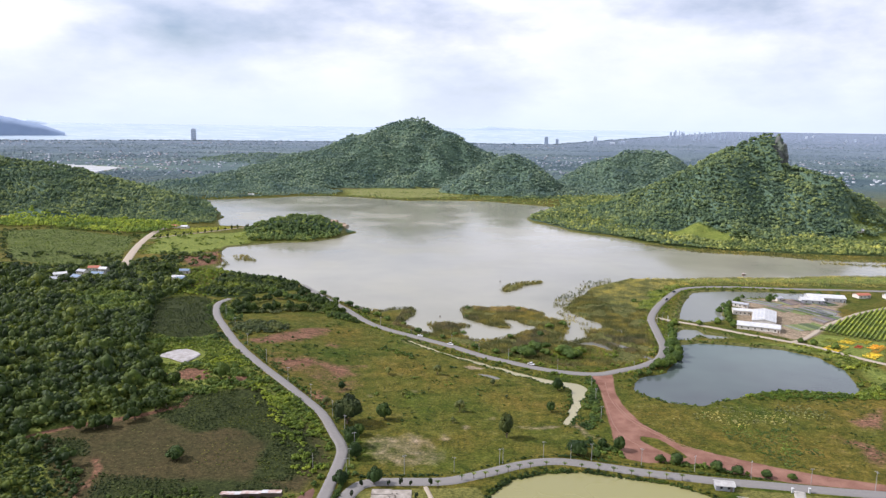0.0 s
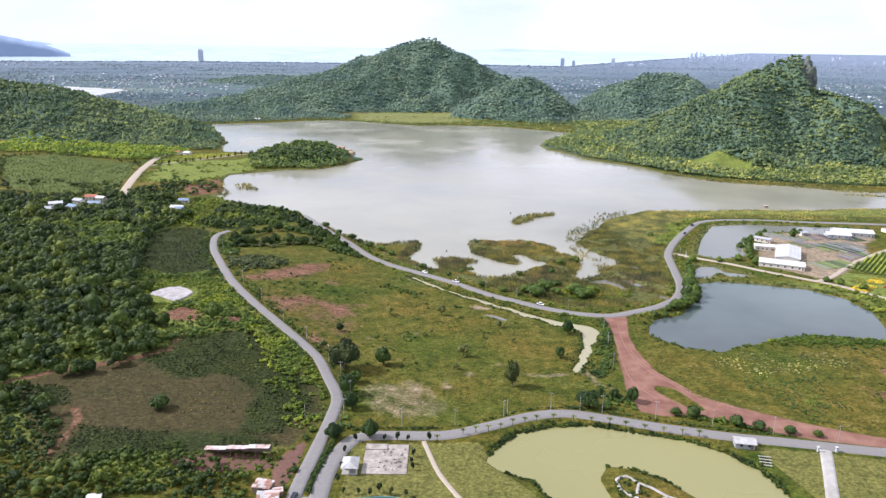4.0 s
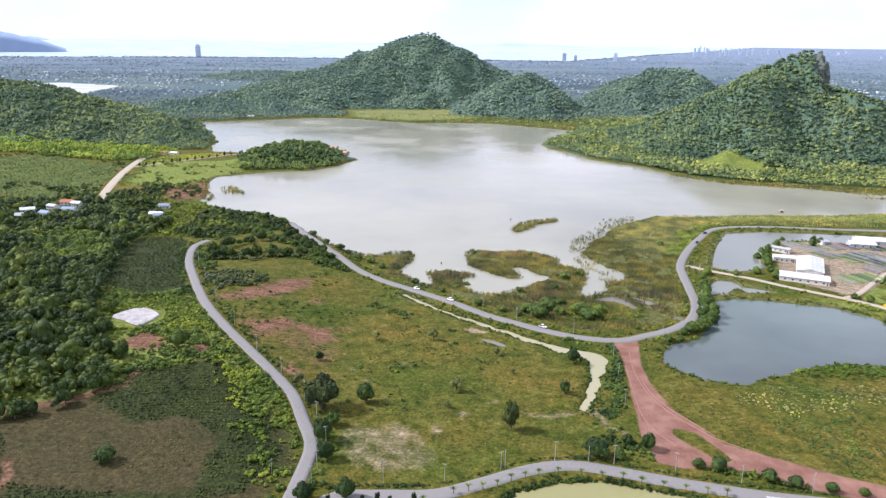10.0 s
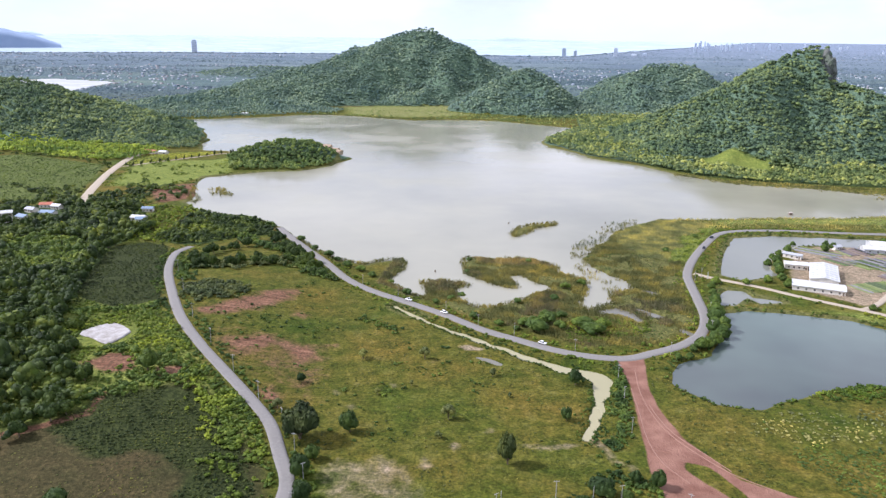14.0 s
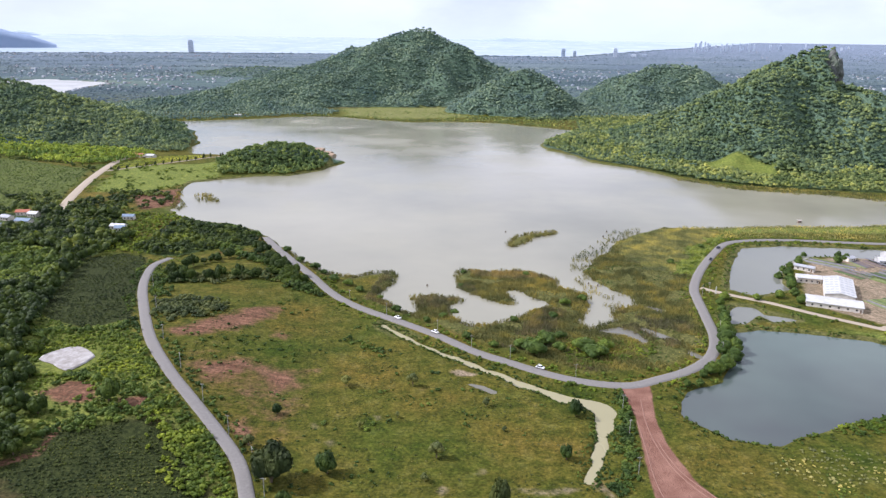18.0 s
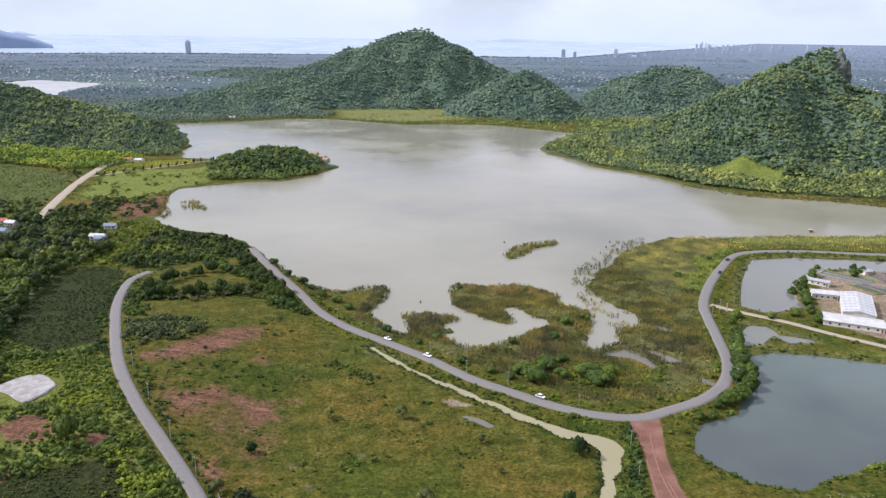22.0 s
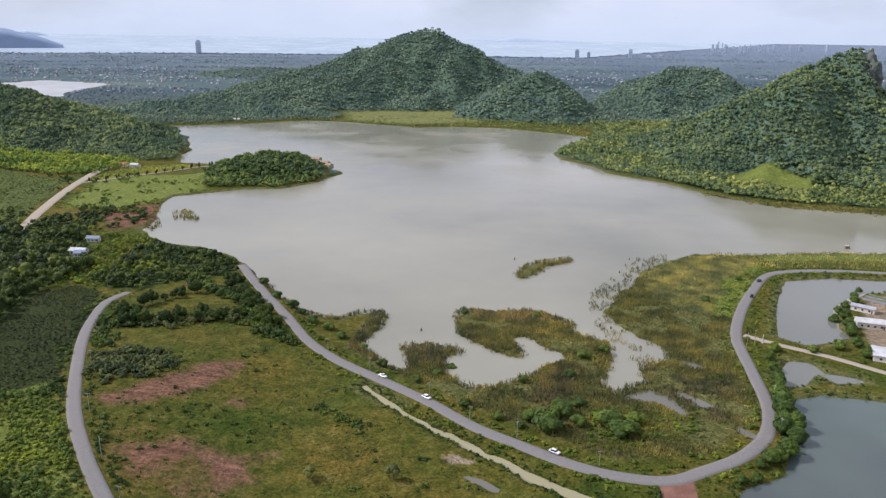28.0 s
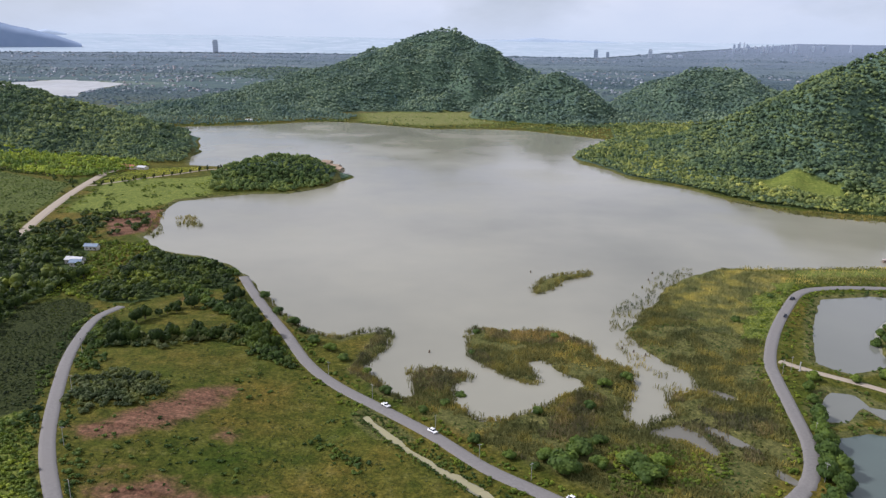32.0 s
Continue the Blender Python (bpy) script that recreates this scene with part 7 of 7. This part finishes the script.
house("nursery_office", 239, 483, 14, 8, 3.4, 1.0, -16, M_WHITE, M_WALL, "white-roofed nursery office beside the fish pond", "building", "", 4)
house("nursery_store", 248, 507, 12, 5, 3.0, 0.8, -40, M_GREY_ROOF, M_WALL, "grey-roofed store behind the office", "building", "", 3)
house("greenhouse", 333, 534, 30, 14, 3.5, 1.6, -12, M_WHITE, M_WHITE, "white plastic greenhouse in the nursery", "greenhouse", "", 5)
house("greenhouse", 316, 524, 18, 10, 3.2, 1.4, -12, M_WHITE, M_WHITE, "smaller white plastic greenhouse", "greenhouse", "", 3)
house("farm_hut", 290, 530, 6, 5, 2.6, 1.0, 20, M_GREY_ROOF, M_WALL, "small hut between nursery beds", "hut", "", 1)
house("farm_hut", 372, 545, 12, 8, 3.0, 1.2, 10, M_RED_ROOF, M_WALL, "red-roofed farm building near the road", "house", "", 3)
house("farm_hut", 396, 542, 10, 7, 3.0, 1.2, -5, M_GREY_ROOF, M_WALL, "grey-roofed farm building near the road", "house", "", 3)
M_BED = tinted("nursery_bed", [(0.09, 0.13, 0.04), (0.14, 0.18, 0.05), (0.06, 0.09, 0.035), (0.15, 0.12, 0.11), (0.11, 0.10, 0.115), (0.2, 0.2, 0.2), (0.17, 0.2, 0.08)], 0.9)
M_SHADE = worn("shade_cloth", (0.11, 0.11, 0.13), (0.18, 0.18, 0.20), 0.8, 0.8, 0.2)
nb = np.random.RandomState(41)
# blocks of beds: first bed's centre, step to the next, direction of the rows, length, count
for (bx, by), (sx_, sy_), turn_, length, count in (((258, 439), (2.45, 0.68), -69, 19, 12), ((288, 460), (2.1, 1.6), -69, 14, 12), ((283, 489), (2.5, 0.72), -63, 23, 15), ((268, 517), (1.9, 1.7), -43, 30, 6), ((290, 521), (2.4, 0.6), -80, 20, 4), ((302, 522), (3.0, 0.9), -75, 18, 5), ((296, 477), (2.2, 1.5), -66, 15, 9), ((272, 497), (2.4, 0.7), -62, 20, 4), ((318, 518), (2.6, 0.5), -70, 16, 6)):
    for i in range(count):
        x, y = bx + sx_ * i, by + sy_ * i
        bed = empty("nursery_bed", x, y, ground_at(x, y), "narrow nursery bed of potted plants", "plant bed", "nursery beds", turn_)
        long_ = length * nb.uniform(0.85, 1.05)
        part("bed", boxed(-long_ / 2, -0.85, -0.1, long_ / 2, 0.85, 0.3 + 0.25 * nb.rand(), bevel=0.08), M_BED, bed)
        if nb.rand() < 0.12:
            part("shade_cloth", boxed(-long_ / 2, -1.0, 1.6, long_ / 2, 1.0, 1.66), M_SHADE, bed)
M_VINE = foliage("vine_leaves", (0.15, 0.20, 0.03), (0.20, 0.26, 0.04), (0.26, 0.32, 0.06), 0.8)
dv = Vector((0.62, 0.78, 0))
for i in range(40):
    base = Vector((262 + i * 2.3, 424 - i * 1.75, 0))
    cells = [base + dv * t for t in np.arange(0, 130, 2.0)]
    cells = [q for q in cells if inside(VINES, np.array([q.x]), np.array([q.y]))[0]]
    if len(cells) < 4:
        continue
    vr = empty("vine_row", cells[0].x, cells[0].y, ground_at(cells[0].x, cells[0].y), "trellised row of bright green vines", "vine row", "vineyard rows")
    bm = bmesh.new()
    prev = None
    for q in cells:
        o = q - cells[0]
        w, h = 0.6 * nb.uniform(0.75, 1.25), 1.35 * nb.uniform(0.85, 1.15)
        side = Vector((dv.y, -dv.x, 0)) * w
        cur = [bm.verts.new(o - side), bm.verts.new(o - side * 0.8 + Vector((0, 0, h))), bm.verts.new(o + side * 0.8 + Vector((0, 0, h * 0.95))), bm.verts.new(o + side)]
        if prev:
            for k in range(3):
                bm.faces.new((prev[k], prev[k + 1], cur[k + 1], cur[k]))
        prev = cur
    bmesh.ops.recalc_face_normals(bm, faces=bm.faces)
    part("vines", bm, M_VINE, vr)
    part("end_post", rodded((0, 0, 0), (0, 0, 1.6), 0.08, None, 5), M_WOOD, vr)
M_BED_SOIL = worn("planted_soil", (0.12, 0.14, 0.03), (0.19, 0.20, 0.045), 0.8, 0.95, 0.4)
M_FLOWER = {k: foliage(f"{k}_flowers", *[tuple(f * q for q in col) for f in (0.7, 1.0, 1.2)], 1.2) for k, col in (("yellow", (0.50, 0.42, 0.05)), ("orange", (0.50, 0.30, 0.04)), ("red", (0.40, 0.06, 0.04)), ("green", (0.14, 0.18, 0.04)))}
for x, y, w, d, tone_ in ((281, 404, 15, 9, "yellow"), (281, 391.5, 7, 4, "red"), (294, 391, 13, 9, "orange"), (279, 372, 15, 8, "yellow"), (264, 389, 18, 10, "yellow"), (269, 404, 12, 9, "green"), (292, 404, 9, 7, "yellow"), (286, 381, 8, 5, "orange")):
    fb = empty("flower_bed", x, y, ground_at(x, y), f"rectangular bed of {tone_} flowers", "flower bed", "flower beds", 40)
    part("soil", boxed(-w / 2, -d / 2, -0.1, w / 2, d / 2, 0.12), M_BED_SOIL, fb)
    fx, fy = rng.uniform(-w / 2, w / 2, int(w * d * 1.4)), rng.uniform(-d / 2, d / 2, int(w * d * 1.4))
    ob = stand("planting", fx, fy, fx * 0 + 0.05, fx * 0 + 0.9, TUFT_KINDS, M_FLOWER[tone_], rng, (0.5, 0.8))
    ob.parent = fb
    ob["kind"] = "stuff"

# ---- houses round the lake ----
hr = np.random.RandomState(51)
for x, y, w, d, roof, lab in ((-352, 578, 14, 8, M_GREY_ROOF, "grey-roofed house among trees"), (-340, 588, 10, 7, M_BLUE_ROOF, "blue-roofed house among trees"), (-328, 604, 12, 7, M_BLUE_ROOF, "long blue-roofed house in the village"), (-345, 634, 10, 7, M_RED_ROOF, "red-roofed house in the village"), (-333, 628, 8, 6, M_WHITE, "white-roofed hut in the village"), (-362, 600, 11, 7, M_WHITE, "pale-roofed house in the village"), (-348, 615, 9, 6, M_GREY_ROOF, "grey-roofed house in the village"), (-247, 590, 11, 6, M_WHITE, "white-roofed house near the lake corner"), (-243, 584, 7, 5, M_BLUE_ROOF, "blue-roofed shed near the lake corner"), (-252, 622, 9, 4, M_BLUE_ROOF, "blue-green shed near the mud flat"), (-374, 945, 17, 7, M_RED_ROOF, "long red-roofed house by the causeway"), (-356, 940, 10, 7, M_WHITE, "white house by the causeway"), (-382, 1432, 11, 7, M_WHITE, "lone white building on the far shore"),
                              (578, 905, 8, 5, M_GREY_ROOF, "white house under the wooded hill"), (592, 918, 7, 5, M_GREY_ROOF, "grey-roofed house under the wooded hill"), (640, 900, 14, 9, M_WHITE, "white house in the trees"), (670, 860, 16, 9, M_GREY_ROOF, "grey-roofed house in the trees"), (610, 830, 12, 8, M_RED_ROOF, "red-roofed house in the trees")):
    house("house", x, y, w, d, 3.0, 1.5, hr.uniform(-30, 30), roof, M_WALL, lab, "house", "lakeside houses", 3)
M_TAN = worn("tan_stone_wall", (0.36, 0.285, 0.20), (0.47, 0.385, 0.28), 0.8, 0.9, 0.3, big=0.2)
M_TAN_ROOF = worn("tan_tile_roof", (0.26, 0.19, 0.13), (0.36, 0.275, 0.19), 1.0, 0.85, 0.3, big=0.3)
for x, y, w, d, h, turn_, lab in ((-141, 948, 15, 9, 5.5, -25, "tan stone villa at the island's tip"), (-150, 958, 10, 8, 8.5, -20, "taller tan villa wing on the island"), (-132, 938, 8, 6, 4.0, -40, "low tan pavilion at the waterside"), (-156, 968, 9, 7, 6.5, -10, "tan villa wing behind the trees")):
    house("island_villa", x, y, w, d, h, 2.0, turn_, M_TAN_ROOF, M_TAN, lab, "villa", "island villas", 4, max(1.0, ground_at(x, y)))
CAUSEWAY = [(-377, 836), (-363, 847), (-336, 882), (-306, 917), (-283, 948), (-264, 952)]
road("causeway", CAUSEWAY, 3.4, M_DIRTROAD, "pale causeway leading to the island", 0.2, 1)
cyp = tree_proto(61, "cypress", "slim dark cypress beside the causeway", "tree", M_TREE_DARK, 5, 60, 0.3, 3.6, 1.2, -366, 850, "causeway cypresses")
lane = smooth(CAUSEWAY, 5.0)[3:]
more(cyp, [(q[0] + (2.6 if i % 2 else -2.6), q[1] - (1.8 if i % 2 else -1.8), 0.8 + 0.1 * (i % 4) + (0.4 if i > 20 else 0)) for i, q in enumerate(lane)], 62)
boat = empty("fishing_hut", 309, 646, 0.0, "tiny floating fishing hut on the lake", "hut")
part("raft", boxed(-2, -1.5, -0.1, 2, 1.5, 0.3), M_WOOD, boat)
part("cabin", boxed(-1.2, -1, 0.3, 1.2, 1, 2.0), M_WOOD, boat)
part("roof", boxed(-1.6, -1.4, 2.0, 1.6, 1.4, 2.2), M_TIN, boat)
for x, y in ((-4, 466), (136, 605), (130, 590), (92, 478), (97, 474), (102, 470), (55, 600)):
    st = empty("reed_stump", x, y, -0.3, "dark stump standing in the lake", "stump", "lake stumps")
    part("stump", rodded((0, 0, 0), (0.1, 0, 1.7), 0.55, 0.3, 7), M_BARK, st)

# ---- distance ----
# haze is put into these colours: paler and bluer than the things themselves
M_FAR_TREE = foliage("hazed_trees", (0.055, 0.09, 0.12), (0.075, 0.115, 0.15), (0.105, 0.15, 0.175), 0.05, True, 0.3)
M_FAR_HOUSE = tinted("hazed_roofs", [(0.24, 0.28, 0.33), (0.2, 0.24, 0.28), (0.46, 0.49, 0.52), (0.28, 0.26, 0.27), (0.2, 0.25, 0.32), (0.32, 0.35, 0.39), (0.26, 0.29, 0.33)], 0.7, True)
M_FAINT = worn("hazed_island", (0.37, 0.46, 0.56), (0.41, 0.49, 0.59), 0.02, 0.95, 0.0)
M_FAR_LAND = worn("hazed_distance", (0.22, 0.30, 0.43), (0.27, 0.345, 0.475), 0.02, 0.95, 0.0)
M_FAR_WALL = tinted("hazed_tower_walls", [(0.46, 0.53, 0.62), (0.54, 0.60, 0.68), (0.42, 0.49, 0.59)], 0.7)
fr = np.random.RandomState(71)


def plain_spots(n, d0, d1, az0, az1):
    d = d0 + (d1 - d0) * fr.uniform(0, 1, n) ** 0.8
    a = fr.uniform(az0, az1, n)
    X, Y = EYE[0] + d * np.sin(a), EYE[1] + d * np.cos(a)
    ok = (d < coast(a) - 15) & (hill_rise(X, Y) < 1) & (edge_dist(FAR_WATER, X, Y) > 10)
    return X[ok], Y[ok]


FAR_BALLS = [(v_, f_[v_[f_].mean(1)[:, 2] > -0.1]) for v_, f_ in (ball(1, s, 0.3, 0.8) for s in range(4))]
X, Y = plain_spots(52000, 1750, 4600, -0.62, 0.66)
K = true_reach(X, Y)
U, V = X * K, Y * K
keep = (grain(U * 0.3, V, 230.0) > 0.53) | (grain(U + 3000, V, 130.0, 2) > 0.74) | ((coast(np.arctan2(X, Y - 20)) - np.hypot(X, Y - 20) < 60) & (grain(U, V, 60.0) > 0.5))
X, Y, K = X[keep], Y[keep], K[keep]
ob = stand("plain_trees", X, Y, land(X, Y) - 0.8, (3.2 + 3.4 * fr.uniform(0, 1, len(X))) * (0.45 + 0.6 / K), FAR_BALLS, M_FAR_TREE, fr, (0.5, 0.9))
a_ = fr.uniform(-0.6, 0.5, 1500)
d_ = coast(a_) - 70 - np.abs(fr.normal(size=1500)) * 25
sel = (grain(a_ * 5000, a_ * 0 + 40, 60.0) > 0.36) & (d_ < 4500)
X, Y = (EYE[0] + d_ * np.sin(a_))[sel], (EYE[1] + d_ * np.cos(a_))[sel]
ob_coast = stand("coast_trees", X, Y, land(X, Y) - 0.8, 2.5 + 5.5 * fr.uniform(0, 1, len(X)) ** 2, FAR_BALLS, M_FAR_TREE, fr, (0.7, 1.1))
tagged(ob_coast, "uneven hazy trees along the coast", "woods", kind="stuff")
tagged(ob, "hazy tree belts across the coastal plain", "woods", kind="stuff")
X, Y = plain_spots(5200, 2150, 4600, -0.62, 0.66)
K = true_reach(X, Y)
near_sea = coast(np.arctan2(X, Y - 20)) - np.hypot(X, Y - 20) < 330
keep = (grain(X * K + 900, Y * K, 700.0, 2) > np.where(near_sea, 0.42, 0.6))
X, Y, K, near_sea = X[keep], Y[keep], K[keep], near_sea[keep]
Vs, Fs, k = [], [], 0
for x, y, z, q, town in zip(X, Y, land(X, Y), K, near_sea):
    w, d, h = fr.uniform(2.2, 5.5) / q ** 0.6, fr.uniform(2, 4) / q, fr.uniform(2.5, 4) * (1.5 if town and fr.rand() < 0.3 else 1) / q ** 0.5
    t = 0.4 * fr.normal()
    c, s = math.cos(t), math.sin(t)
    for hz in (-1, h):
        for ux, uy in ((-w, -d), (w, -d), (w, d), (-w, d)):
            Vs.append((x + ux * c - uy * s, y + ux * s + uy * c, z + hz))
    Fs += [(k, k + 1, k + 5, k + 4), (k + 1, k + 2, k + 6, k + 5), (k + 2, k + 3, k + 7, k + 6), (k + 3, k, k + 4, k + 7), (k + 4, k + 5, k + 6, k + 7)]
    k += 8
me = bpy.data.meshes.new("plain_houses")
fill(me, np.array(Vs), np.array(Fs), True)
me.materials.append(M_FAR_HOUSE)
tagged(new("plain_houses", me), "countless small distant houses with haze-tinted roofs", "houses", kind="stuff")


def tower(d, az, w, h, label, crown_=0):
    x, y = EYE[0] + d * math.sin(az), EYE[1] + d * math.cos(az)
    z = ground_at(x, y) - 2
    ob = empty("tower", x, y, z, label, "tower", "distant towers", -math.degrees(az))
    part("shaft", boxed(-w / 2, -w / 2.6, 0, w / 2, w / 2.6, h * 0.92, bevel=w * 0.06), M_FAR_WALL, ob)
    part("top", boxed(-w * 0.36, -w / 3.4, h * 0.92, w * 0.36, w / 3.4, h, bevel=w * 0.04), M_FAR_WALL, ob)
    for i in range(1, int(h / 9)):
        part("storey_band", boxed(-w * 0.51, -w / 2.5, i * 9, w * 0.51, w / 2.5, i * 9 + 1.2), M_FAR_LAND, ob)
    return ob


tower(3840, -0.319, 25, 60, "curved grey-blue tower by the sea")
tower(3850, 0.1545, 20, 42, "pale slab tower on the coast")
tower(3860, 0.1690, 15, 31, "shorter pale tower on the coast")
tower(3900, 0.2200, 19, 44, "pale tower on the coast")
tower(3920, 0.243, 26, 13, "low wide pale block on the coast")
tower(3940, 0.256, 21, 15, "low wide pale block on the coast")
for i in range(34):
    az = fr.choice([fr.uniform(0.298, 0.34), fr.uniform(0.34, 0.40), fr.uniform(0.33, 0.58)])
    tower(fr.uniform(4250, 4600), az, fr.uniform(6, 12), fr.uniform(15, 46) * (1.0 if az < 0.46 else 0.5), "hazy distant city tower")


def far_ridge(name, d, az0, az1, tops, label, material, base=-20):
    """A distant ridge against the sky, by direction and height of its crest."""
    n = 90
    az = np.linspace(az0, az1, n)
    h = np.interp(np.linspace(0, 1, n), np.linspace(0, 1, len(tops)), tops)
    h = h * (1 + 0.08 * (grain(az * 3000, az * 0, 40.0) - 0.5))
    V, F = [], []
    for i in range(n):
        x, y = math.sin(az[i]), math.cos(az[i])
        g = ground_at(EYE[0] + (d - 40) * x, EYE[1] + (d - 40) * y)
        for off, z in ((-60, g + base), (-30, g + h[i] * 0.6), (0, g + h[i]), (60, g + base)):
            V.append((EYE[0] + (d + off) * x, EYE[1] + (d + off) * y, z))
    for i in range(n - 1):
        for k in range(3):
            F.append((i * 4 + k, i * 4 + k + 4, i * 4 + k + 5, i * 4 + k + 1))
    me = bpy.data.meshes.new(name)
    fill(me, np.array(V), np.array(F))
    me.materials.append(material)
    return tagged(new(name, me), label, "hill", kind="structure")


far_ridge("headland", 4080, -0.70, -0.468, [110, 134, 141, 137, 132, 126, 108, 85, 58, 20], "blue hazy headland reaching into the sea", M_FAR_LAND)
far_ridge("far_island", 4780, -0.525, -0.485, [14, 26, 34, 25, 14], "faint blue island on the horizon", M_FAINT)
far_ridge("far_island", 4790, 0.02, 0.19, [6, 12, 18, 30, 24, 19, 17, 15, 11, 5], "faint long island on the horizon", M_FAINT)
